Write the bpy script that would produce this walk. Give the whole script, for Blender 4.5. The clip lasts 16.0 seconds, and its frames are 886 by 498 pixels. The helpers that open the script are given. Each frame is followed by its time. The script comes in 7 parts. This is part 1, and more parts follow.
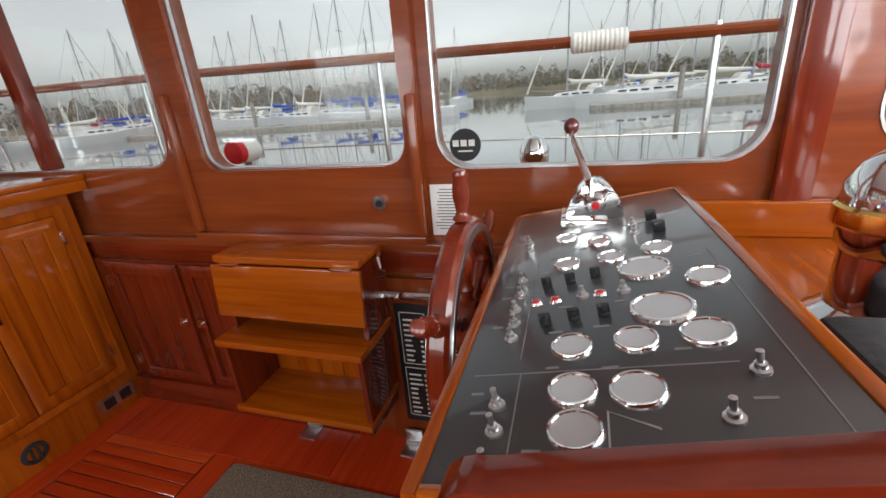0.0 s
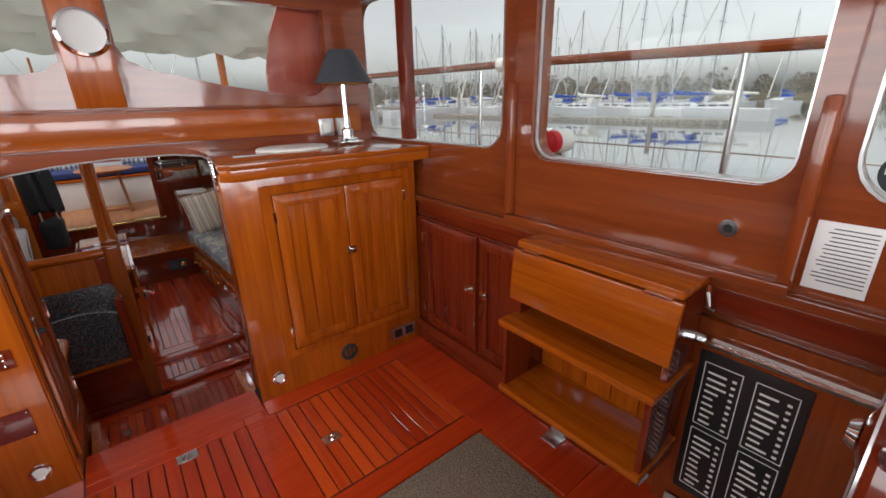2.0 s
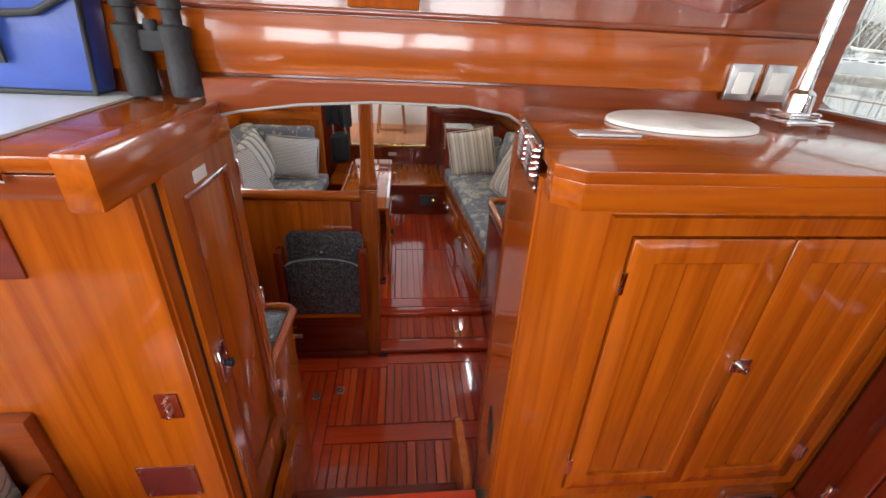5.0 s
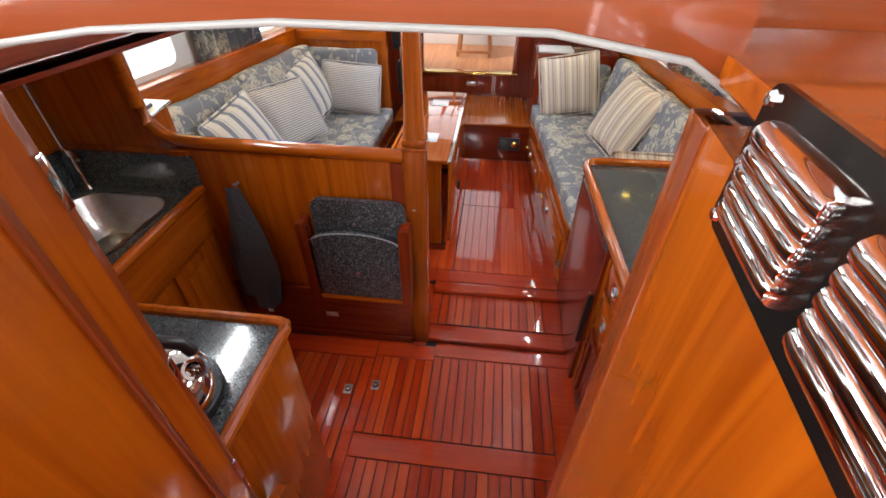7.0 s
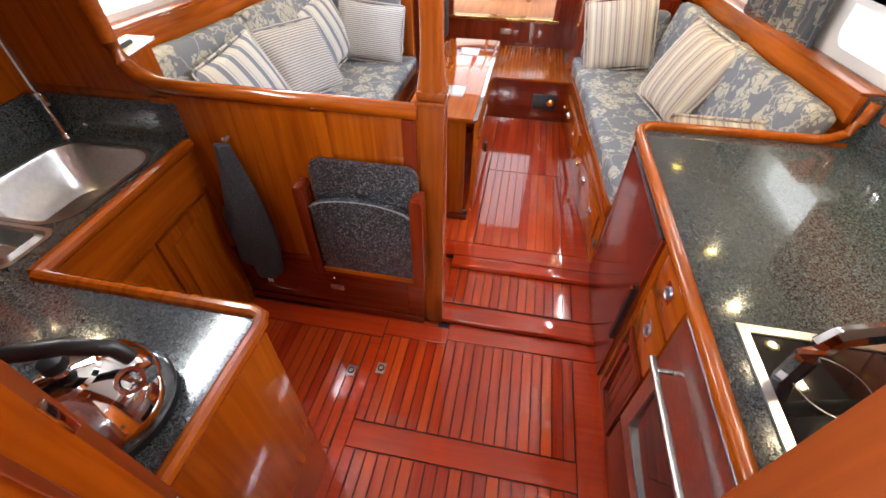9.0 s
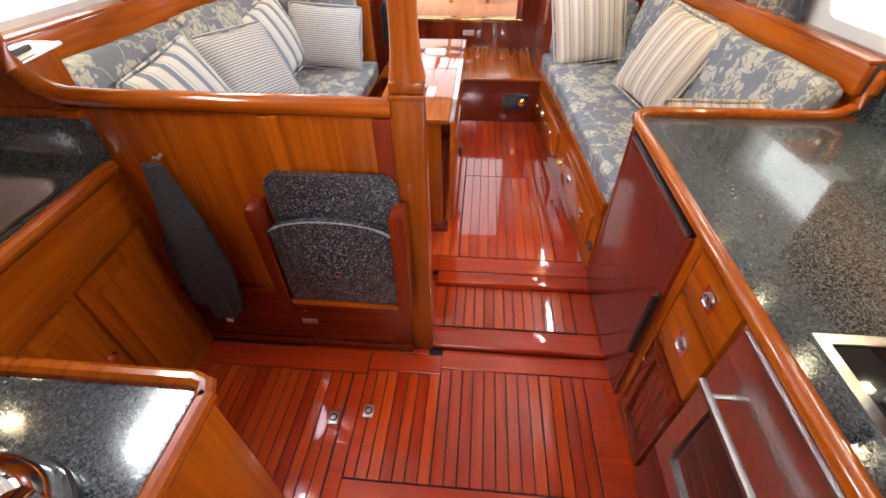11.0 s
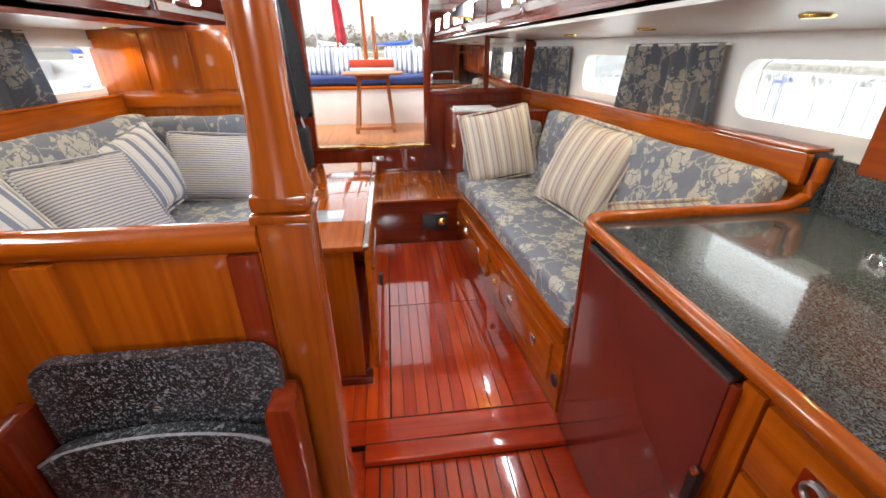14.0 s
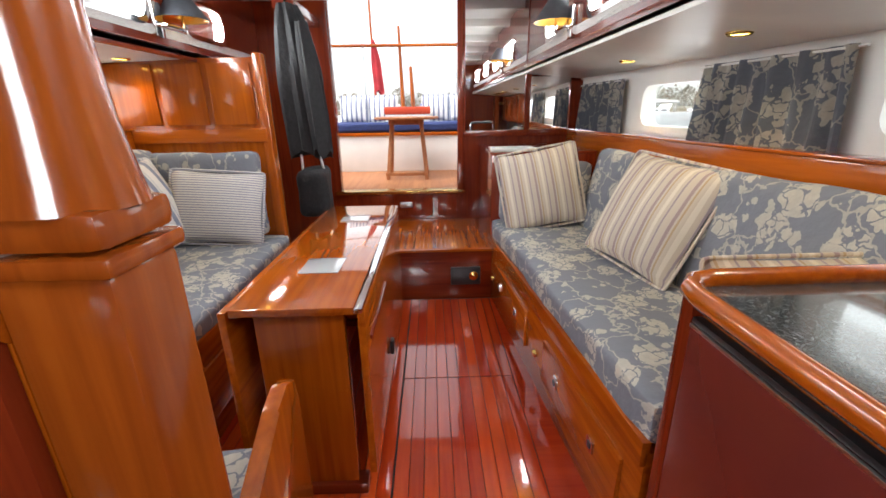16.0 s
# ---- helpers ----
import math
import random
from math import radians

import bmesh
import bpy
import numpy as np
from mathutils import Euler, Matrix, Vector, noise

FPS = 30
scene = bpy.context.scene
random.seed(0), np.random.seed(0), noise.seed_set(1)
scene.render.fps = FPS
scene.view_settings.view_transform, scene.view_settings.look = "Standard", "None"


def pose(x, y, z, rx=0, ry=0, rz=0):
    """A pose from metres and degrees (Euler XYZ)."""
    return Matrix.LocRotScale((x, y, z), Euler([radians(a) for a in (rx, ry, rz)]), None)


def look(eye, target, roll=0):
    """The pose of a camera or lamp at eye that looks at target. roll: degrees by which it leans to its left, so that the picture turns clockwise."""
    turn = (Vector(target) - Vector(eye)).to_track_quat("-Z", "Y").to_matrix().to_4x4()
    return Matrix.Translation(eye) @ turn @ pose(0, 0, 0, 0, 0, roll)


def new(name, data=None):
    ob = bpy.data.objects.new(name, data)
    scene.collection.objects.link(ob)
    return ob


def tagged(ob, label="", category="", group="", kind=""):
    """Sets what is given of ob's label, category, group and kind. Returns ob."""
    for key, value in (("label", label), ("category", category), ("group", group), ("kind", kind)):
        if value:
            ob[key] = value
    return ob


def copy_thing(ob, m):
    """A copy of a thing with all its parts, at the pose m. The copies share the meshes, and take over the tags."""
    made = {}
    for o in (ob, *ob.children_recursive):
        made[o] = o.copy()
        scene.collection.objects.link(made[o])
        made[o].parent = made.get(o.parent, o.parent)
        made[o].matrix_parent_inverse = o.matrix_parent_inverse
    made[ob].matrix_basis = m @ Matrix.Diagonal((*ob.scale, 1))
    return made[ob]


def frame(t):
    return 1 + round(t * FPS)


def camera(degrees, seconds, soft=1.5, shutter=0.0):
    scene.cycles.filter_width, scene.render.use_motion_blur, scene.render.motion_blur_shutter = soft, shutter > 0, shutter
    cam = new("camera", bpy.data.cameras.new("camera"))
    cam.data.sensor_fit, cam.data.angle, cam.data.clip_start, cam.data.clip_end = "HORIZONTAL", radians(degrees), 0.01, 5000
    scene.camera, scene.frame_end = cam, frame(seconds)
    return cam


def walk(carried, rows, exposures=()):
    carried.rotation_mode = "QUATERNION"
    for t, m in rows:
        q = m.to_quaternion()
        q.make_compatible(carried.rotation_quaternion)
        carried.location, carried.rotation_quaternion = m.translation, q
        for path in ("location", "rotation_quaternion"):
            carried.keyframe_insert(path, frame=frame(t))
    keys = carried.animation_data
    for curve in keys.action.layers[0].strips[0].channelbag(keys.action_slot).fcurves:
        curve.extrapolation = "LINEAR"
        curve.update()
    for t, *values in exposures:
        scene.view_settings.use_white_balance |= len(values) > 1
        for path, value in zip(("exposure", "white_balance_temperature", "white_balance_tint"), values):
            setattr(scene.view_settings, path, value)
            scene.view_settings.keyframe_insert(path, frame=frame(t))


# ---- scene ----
cam = camera(93.6, 16.0, soft=1.6)
PATH = [
    (0, (0.104, -3.401, 1.925), (1.887, -2.829, 1.224), -4.7),
    (0.5, (0.085, -3.352, 1.933), (1.792, -2.581, 1.233), -4.6),
    (1, (0.080, -3.296, 1.938), (1.653, -2.27, 1.247), -4.0),
    (1.5, (0.076, -3.241, 1.939), (1.458, -1.966, 1.258), -2.9),
    (2, (0.080, -3.173, 1.938), (1.244, -1.695, 1.26), -1.3),
    (2.5, (0.074, -3.06, 1.935), (1.02, -1.441, 1.239), 0.2),
    (3, (0.068, -2.886, 1.922), (0.823, -1.179, 1.204), 1.3),
    (3.5, (0.053, -2.689, 1.921), (0.633, -0.925, 1.178), 1.9),
    (4, (0.064, -2.507, 1.913), (0.501, -0.717, 1.134), 2.5),
    (4.2, (0.084, -2.421, 1.909), (0.472, -0.629, 1.108), 2.7),
    (6.5, (0.233, -1.583, 1.848), (0.132, 0.023, 0.661), 1.1),
    (7, (0.260, -1.456, 1.807), (0.083, 0.111, 0.58), 0.4),
    (7.5, (0.276, -1.378, 1.766), (0.028, 0.148, 0.501), 0.1),
    (8, (0.269, -1.308, 1.747), (0.015, 0.187, 0.446), 0.6),
    (8.5, (0.250, -1.251, 1.718), (-0.014, 0.211, 0.38), 0.7),
    (9, (0.252, -1.217, 1.694), (-0.016, 0.211, 0.32), 0.4),
    (9.2, (0.245, -1.207, 1.685), (-0.02, 0.208, 0.297), 0.3),
    (11.3, (0.168, -1.007, 1.55), (0.058, 0.506, 0.246), -1.1),
    (11.5, (0.174, -0.98, 1.552), (0.086, 0.559, 0.278), -1.2),
    (12, (0.178, -0.906, 1.538), (0.146, 0.695, 0.341), -1.0),
    (12.5, (0.179, -0.836, 1.496), (0.245, 0.824, 0.383), -0.2),
    (13, (0.166, -0.779, 1.456), (0.3, 0.928, 0.423), -0.1),
    (13.5, (0.174, -0.73, 1.415), (0.351, 1.019, 0.461), -0.5),
    (14, (0.163, -0.648, 1.375), (0.378, 1.141, 0.508), -0.4),
    (14.5, (0.156, -0.602, 1.333), (0.355, 1.231, 0.557), -0.5),
    (15, (0.153, -0.536, 1.257), (0.335, 1.330, 0.563), -0.3),
    (15.5, (0.182, -0.378, 1.232), (0.295, 1.512, 0.590), -0.4),
    (16, (0.251, -0.268, 1.228), (0.294, 1.628, 0.595), -0.9),
]
EXPOSURE = [(0.0, -0.85), (3.5, -0.62), (4.2, -0.42), (6.5, 0.4), (9.0, 1.12), (12.0, 1.08), (14.0, 0.8), (16.0, 0.65)]
walk(cam, [(t, look(eye, target, roll)) for t, eye, target, roll in PATH], EXPOSURE)
SKY, LED, PORT_POWER, CAB_POWER, FORE_POWER, SIDE_POWER = 0.36, 3.6, 0.95, 8.2, 32.0, 20.0

# ---- light and sky ----
world = bpy.data.worlds.new("overcast_sky")
world.use_nodes = True
scene.world = world
wn = world.node_tree
sky = wn.nodes.new("ShaderNodeTexSky")
sky.sky_type = "NISHITA"
sky.sun_disc = False
sky.sun_elevation, sky.sun_rotation = radians(62), radians(240)
sky.air_density, sky.dust_density = 1.0, 3.0
grey = wn.nodes.new("ShaderNodeHueSaturation")
grey.inputs["Saturation"].default_value = 0.16
cloud = wn.nodes.new("ShaderNodeTexNoise")
cloud.inputs["Scale"].default_value = 2.2
cloud.inputs["Detail"].default_value = 6
stretch = wn.nodes.new("ShaderNodeMapping")
stretch.inputs["Scale"].default_value = (1, 1, 4)
coord = wn.nodes.new("ShaderNodeTexCoord")
shade = wn.nodes.new("ShaderNodeMapRange")
shade.inputs["From Min"].default_value, shade.inputs["From Max"].default_value = 0.3, 0.7
shade.inputs["To Min"].default_value, shade.inputs["To Max"].default_value = 0.90, 1.10
mult = wn.nodes.new("ShaderNodeMix")
mult.data_type, mult.blend_type = "RGBA", "MULTIPLY"
mult.inputs["Factor"].default_value = 1
bg = wn.nodes["Background"]
wn.links.new(coord.outputs["Generated"], stretch.inputs["Vector"])
wn.links.new(stretch.outputs["Vector"], cloud.inputs["Vector"])
wn.links.new(cloud.outputs["Fac"], shade.inputs["Value"])
wn.links.new(sky.outputs["Color"], grey.inputs["Color"])
wn.links.new(grey.outputs["Color"], mult.inputs["A"])
wn.links.new(shade.outputs["Result"], mult.inputs["B"])
wn.links.new(mult.outputs["Result"], bg.inputs["Color"])
bg.inputs["Strength"].default_value = SKY

sun = new("sun", bpy.data.lights.new("sun", "SUN"))
sun.data.energy, sun.data.angle, sun.data.color = 1.0, radians(20), (1, 0.96, 0.9)
sun.matrix_world = look((0, 0, 20), (-10 * math.sin(radians(240)), -10 * math.cos(radians(240)), 1))


def window_light(x, y, z, tx, ty, tz, w, h, power):
    """The sky's light in the opening of a window."""
    lamp = new("window_daylight", bpy.data.lights.new("window_daylight", "AREA"))
    lamp.data.shape, lamp.data.size, lamp.data.size_y, lamp.data.energy = "RECTANGLE", w, h, power
    lamp.data.color = (0.94, 0.97, 1.0)
    lamp.matrix_world = look((x, y, z), (tx, ty, tz))
    return lamp

# ---- materials ----
def mat(name, color, rough=0.5, metal=0.0, coat=0.0, var=0.0, scale=8.0, bump=0.0, second=None, spec=None):
    m = bpy.data.materials.new(name)
    m.use_nodes = True
    nt = m.node_tree
    b = nt.nodes["Principled BSDF"]
    b.inputs["Roughness"].default_value, b.inputs["Metallic"].default_value = rough, metal
    b.inputs["Base Color"].default_value = (*color, 1)
    b.inputs["Coat Weight"].default_value, b.inputs["Coat Roughness"].default_value = coat, 0.06
    if spec is not None:
        b.inputs["Specular IOR Level"].default_value = spec
    if var or bump or second:
        tc = nt.nodes.new("ShaderNodeTexCoord")
        nz = nt.nodes.new("ShaderNodeTexNoise")
        nz.inputs["Scale"].default_value, nz.inputs["Detail"].default_value = scale, 6
        nt.links.new(tc.outputs["Object"], nz.inputs["Vector"])
        ramp = nt.nodes.new("ShaderNodeValToRGB")
        lo = second or tuple(c * (1 - var) for c in color)
        hi = color if second else tuple(min(1, c * (1 + var)) for c in color)
        ramp.color_ramp.elements[0].color, ramp.color_ramp.elements[1].color = (*lo, 1), (*hi, 1)
        ramp.color_ramp.elements[0].position, ramp.color_ramp.elements[1].position = 0.3, 0.7
        nt.links.new(nz.outputs["Fac"], ramp.inputs["Fac"])
        nt.links.new(ramp.outputs["Color"], b.inputs["Base Color"])
        if bump:
            bp = nt.nodes.new("ShaderNodeBump")
            bp.inputs["Strength"].default_value, bp.inputs["Distance"].default_value = bump, 0.01
            nt.links.new(nz.outputs["Fac"], bp.inputs["Height"])
            nt.links.new(bp.outputs["Normal"], b.inputs["Normal"])
    return m


def wood(name, dark, light, grain="z", rough=0.22, coat=0.7, piece=0.0, fine=1.0, ripple=0.12, gloss=0.07):
    """Varnished timber: long grain streaks, broad tone changes, a clear glossy coat with a slight ripple."""
    m = bpy.data.materials.new(name)
    m.use_nodes = True
    nt = m.node_tree
    L = nt.links.new
    b = nt.nodes["Principled BSDF"]
    b.inputs["Roughness"].default_value, b.inputs["Specular IOR Level"].default_value = rough, 0.25
    b.inputs["Coat Weight"].default_value, b.inputs["Coat Roughness"].default_value = coat, gloss
    tc = nt.nodes.new("ShaderNodeTexCoord")
    info = nt.nodes.new("ShaderNodeObjectInfo")
    shift = nt.nodes.new("ShaderNodeVectorMath")
    shift.operation = "MULTIPLY_ADD"
    comb = nt.nodes.new("ShaderNodeCombineXYZ")
    for s in ("X", "Y", "Z"):
        L(info.outputs["Random"], comb.inputs[s])
    shift.inputs[1].default_value = (7, 11, 5)
    L(comb.outputs[0], shift.inputs[0])
    L(tc.outputs["Object"], shift.inputs[2])
    mp = nt.nodes.new("ShaderNodeMapping")
    mp.inputs["Scale"].default_value = tuple(2.0 if a == grain else 42.0 * fine for a in "xyz")
    L(shift.outputs[0], mp.inputs["Vector"])
    n1 = nt.nodes.new("ShaderNodeTexNoise")
    n1.inputs["Scale"].default_value, n1.inputs["Detail"].default_value, n1.inputs["Distortion"].default_value = 1.0, 5, 0.6
    L(mp.outputs[0], n1.inputs["Vector"])
    mp2 = nt.nodes.new("ShaderNodeMapping")
    mp2.inputs["Scale"].default_value = tuple(1.2 if a == grain else 6.0 for a in "xyz")
    L(shift.outputs[0], mp2.inputs["Vector"])
    n2 = nt.nodes.new("ShaderNodeTexNoise")
    n2.inputs["Scale"].default_value, n2.inputs["Detail"].default_value = 1.0, 3
    L(mp2.outputs[0], n2.inputs["Vector"])
    add = nt.nodes.new("ShaderNodeMath")
    add.operation = "MULTIPLY_ADD"
    add.inputs[1].default_value = 0.55
    half = nt.nodes.new("ShaderNodeMath")
    half.operation = "MULTIPLY"
    half.inputs[1].default_value = 0.45
    L(n2.outputs["Fac"], half.inputs[0])
    L(n1.outputs["Fac"], add.inputs[0])
    L(half.outputs[0], add.inputs[2])
    tone = nt.nodes.new("ShaderNodeMath")
    tone.operation = "MULTIPLY_ADD"
    tone.inputs[1].default_value = piece
    L(info.outputs["Random"], tone.inputs[0])
    L(add.outputs[0], tone.inputs[2])
    ramp = nt.nodes.new("ShaderNodeValToRGB")
    e = ramp.color_ramp.elements
    e[0].position, e[1].position = 0.34 + piece * 0.4, 0.66 + piece * 0.6
    e[0].color, e[1].color = (*dark, 1), (*light, 1)
    L(tone.outputs[0], ramp.inputs["Fac"])
    L(ramp.outputs["Color"], b.inputs["Base Color"])
    n3 = nt.nodes.new("ShaderNodeTexNoise")
    n3.inputs["Scale"].default_value, n3.inputs["Detail"].default_value = 9.0, 2
    L(tc.outputs["Object"], n3.inputs["Vector"])
    bp = nt.nodes.new("ShaderNodeBump")
    bp.inputs["Strength"].default_value, bp.inputs["Distance"].default_value = ripple, 0.01
    L(n3.outputs["Fac"], bp.inputs["Height"])
    L(bp.outputs["Normal"], b.inputs["Coat Normal"])
    bp2 = nt.nodes.new("ShaderNodeBump")
    bp2.inputs["Strength"].default_value, bp2.inputs["Distance"].default_value = 0.15, 0.002
    L(n1.outputs["Fac"], bp2.inputs["Height"])
    L(bp2.outputs["Normal"], b.inputs["Normal"])
    return m


def glass_mat(name):
    m = bpy.data.materials.new(name)
    m.use_nodes = True
    nt = m.node_tree
    out = nt.nodes["Material Output"]
    nt.nodes.remove(nt.nodes["Principled BSDF"])
    tr, gl, mx, lw = (nt.nodes.new("ShaderNode" + k) for k in ("BsdfTransparent", "BsdfGlossy", "MixShader", "LayerWeight"))
    gl.inputs["Roughness"].default_value = 0.02
    tr.inputs["Color"].default_value = (0.96, 0.98, 0.97, 1)
    lw.inputs["Blend"].default_value = 0.2
    less = nt.nodes.new("ShaderNodeMath")
    less.operation = "MULTIPLY"
    less.inputs[1].default_value = 0.35
    nt.links.new(lw.outputs["Facing"], less.inputs[0])
    nt.links.new(less.outputs[0], mx.inputs[0])
    nt.links.new(tr.outputs[0], mx.inputs[1])
    nt.links.new(gl.outputs[0], mx.inputs[2])
    nt.links.new(mx.outputs[0], out.inputs["Surface"])
    return m


def speckle(name, dark, light, scale, amount, rough, coat):
    """Stone or terrazzo: pale chips in a dark ground, at two sizes."""
    m = bpy.data.materials.new(name)
    m.use_nodes = True
    nt = m.node_tree
    b = nt.nodes["Principled BSDF"]
    b.inputs["Roughness"].default_value, b.inputs["Coat Weight"].default_value, b.inputs["Coat Roughness"].default_value = rough, coat, 0.05
    tc = nt.nodes.new("ShaderNodeTexCoord")
    prev = None
    for k, s in enumerate((scale, scale * 2.3)):
        v = nt.nodes.new("ShaderNodeTexVoronoi")
        v.inputs["Scale"].default_value = s
        nt.links.new(tc.outputs["Object"], v.inputs["Vector"])
        sep = nt.nodes.new("ShaderNodeSeparateColor")
        nt.links.new(v.outputs["Color"], sep.inputs[0])
        r = nt.nodes.new("ShaderNodeMapRange")
        r.inputs["From Min"].default_value, r.inputs["From Max"].default_value = 1 - amount, 1.0
        nt.links.new(sep.outputs["Red" if k else "Green"], r.inputs["Value"])
        if prev is None:
            prev = r.outputs["Result"]
        else:
            mx = nt.nodes.new("ShaderNodeMath")
            mx.operation = "MAXIMUM"
            nt.links.new(prev, mx.inputs[0])
            nt.links.new(r.outputs["Result"], mx.inputs[1])
            prev = mx.outputs[0]
    ramp = nt.nodes.new("ShaderNodeValToRGB")
    ramp.color_ramp.elements[0].color, ramp.color_ramp.elements[1].color = (*dark, 1), (*light, 1)
    nt.links.new(prev, ramp.inputs["Fac"])
    nt.links.new(ramp.outputs["Color"], b.inputs["Base Color"])
    return m


def striped(name, base, bands, axis, pitch):
    """Woven ticking: bands = (start, end, colour) along one period."""
    m = bpy.data.materials.new(name)
    m.use_nodes = True
    nt = m.node_tree
    b = nt.nodes["Principled BSDF"]
    b.inputs["Roughness"].default_value = 0.9
    tc = nt.nodes.new("ShaderNodeTexCoord")
    sep = nt.nodes.new("ShaderNodeSeparateXYZ")
    nt.links.new(tc.outputs["Generated"], sep.inputs[0])
    mul = nt.nodes.new("ShaderNodeMath")
    mul.operation = "MULTIPLY"
    mul.inputs[1].default_value = pitch
    nt.links.new(sep.outputs[axis], mul.inputs[0])
    fr = nt.nodes.new("ShaderNodeMath")
    fr.operation = "FRACT"
    nt.links.new(mul.outputs[0], fr.inputs[0])
    ramp = nt.nodes.new("ShaderNodeValToRGB")
    ramp.color_ramp.interpolation = "CONSTANT"
    els = ramp.color_ramp.elements
    els[0].position, els[0].color = 0, (*base, 1)
    els[1].position, els[1].color = 1, (*base, 1)
    for a, z, c in bands:
        e = els.new(a)
        e.color = (*c, 1)
        e = els.new(z)
        e.color = (*base, 1)
    nt.links.new(fr.outputs[0], ramp.inputs["Fac"])
    nz = nt.nodes.new("ShaderNodeTexNoise")
    nz.inputs["Scale"].default_value = 350
    nt.links.new(tc.outputs["Object"], nz.inputs["Vector"])
    bp = nt.nodes.new("ShaderNodeBump")
    bp.inputs["Strength"].default_value, bp.inputs["Distance"].default_value = 0.3, 0.002
    nt.links.new(nz.outputs["Fac"], bp.inputs["Height"])
    nt.links.new(bp.outputs["Normal"], b.inputs["Normal"])
    nt.links.new(ramp.outputs["Color"], b.inputs["Base Color"])
    return m


def floral(name, ground, flower, scale=9.0):
    """Printed cotton: cream blooms with petals, leaves and trailing stems on a slate-blue ground."""
    m = bpy.data.materials.new(name)
    m.use_nodes = True
    nt = m.node_tree
    L = nt.links.new
    b = nt.nodes["Principled BSDF"]
    b.inputs["Roughness"].default_value = 0.85
    tc = nt.nodes.new("ShaderNodeTexCoord")
    warp = nt.nodes.new("ShaderNodeTexNoise")
    warp.inputs["Scale"].default_value, warp.inputs["Detail"].default_value = 26, 2
    L(tc.outputs["Object"], warp.inputs["Vector"])
    mixv = nt.nodes.new("ShaderNodeMix")
    mixv.data_type, mixv.blend_type = "RGBA", "LINEAR_LIGHT"
    mixv.inputs["Factor"].default_value = 0.028
    L(tc.outputs["Object"], mixv.inputs["A"])
    L(warp.outputs["Color"], mixv.inputs["B"])

    def math_(op, a, bb=None, v=None):
        n = nt.nodes.new("ShaderNodeMath")
        n.operation = op
        L(a, n.inputs[0])
        if bb is not None:
            L(bb, n.inputs[1])
        if v is not None:
            n.inputs[1].default_value = v
        return n.outputs[0]

    blooms = nt.nodes.new("ShaderNodeTexVoronoi")
    blooms.inputs["Scale"].default_value = scale
    L(mixv.outputs["Result"], blooms.inputs["Vector"])
    petals = nt.nodes.new("ShaderNodeTexVoronoi")
    petals.feature = "DISTANCE_TO_EDGE"
    petals.inputs["Scale"].default_value = scale * 3.1
    L(mixv.outputs["Result"], petals.inputs["Vector"])
    gap = math_("GREATER_THAN", petals.outputs["Distance"], v=0.06)
    head = math_("MULTIPLY", math_("LESS_THAN", blooms.outputs["Distance"], v=0.43), gap)
    leaves = nt.nodes.new("ShaderNodeTexVoronoi")
    leaves.inputs["Scale"].default_value = scale * 2.6
    L(mixv.outputs["Result"], leaves.inputs["Vector"])
    pick = nt.nodes.new("ShaderNodeSeparateColor")
    L(leaves.outputs["Color"], pick.inputs[0])
    leaf = math_("MULTIPLY", math_("LESS_THAN", leaves.outputs["Distance"], v=0.34), math_("GREATER_THAN", pick.outputs["Red"], v=0.55))
    stems = nt.nodes.new("ShaderNodeTexVoronoi")
    stems.feature = "DISTANCE_TO_EDGE"
    stems.inputs["Scale"].default_value = scale * 0.9
    L(mixv.outputs["Result"], stems.inputs["Vector"])
    stem = math_("LESS_THAN", stems.outputs["Distance"], v=0.02)
    tone_ = nt.nodes.new("ShaderNodeTexNoise")
    tone_.inputs["Scale"].default_value = 40
    L(tc.outputs["Object"], tone_.inputs["Vector"])
    soft = nt.nodes.new("ShaderNodeMapRange")
    soft.inputs["To Min"].default_value, soft.inputs["To Max"].default_value = 0.55, 1.1
    L(tone_.outputs["Fac"], soft.inputs["Value"])
    head = math_("MULTIPLY", head, soft.outputs["Result"])
    both = math_("MAXIMUM", math_("MAXIMUM", head, math_("MULTIPLY", leaf, v=0.75)), math_("MULTIPLY", stem, v=0.6))
    ramp = nt.nodes.new("ShaderNodeValToRGB")
    ramp.color_ramp.elements[0].color, ramp.color_ramp.elements[1].color = (*ground, 1), (*flower, 1)
    L(both, ramp.inputs["Fac"])
    L(ramp.outputs["Color"], b.inputs["Base Color"])
    crease = nt.nodes.new("ShaderNodeTexNoise")
    crease.inputs["Scale"].default_value, crease.inputs["Detail"].default_value = 14, 4
    L(tc.outputs["Object"], crease.inputs["Vector"])
    bp = nt.nodes.new("ShaderNodeBump")
    bp.inputs["Strength"].default_value, bp.inputs["Distance"].default_value = 0.5, 0.02
    L(crease.outputs["Fac"], bp.inputs["Height"])
    L(bp.outputs["Normal"], b.inputs["Normal"])
    return m


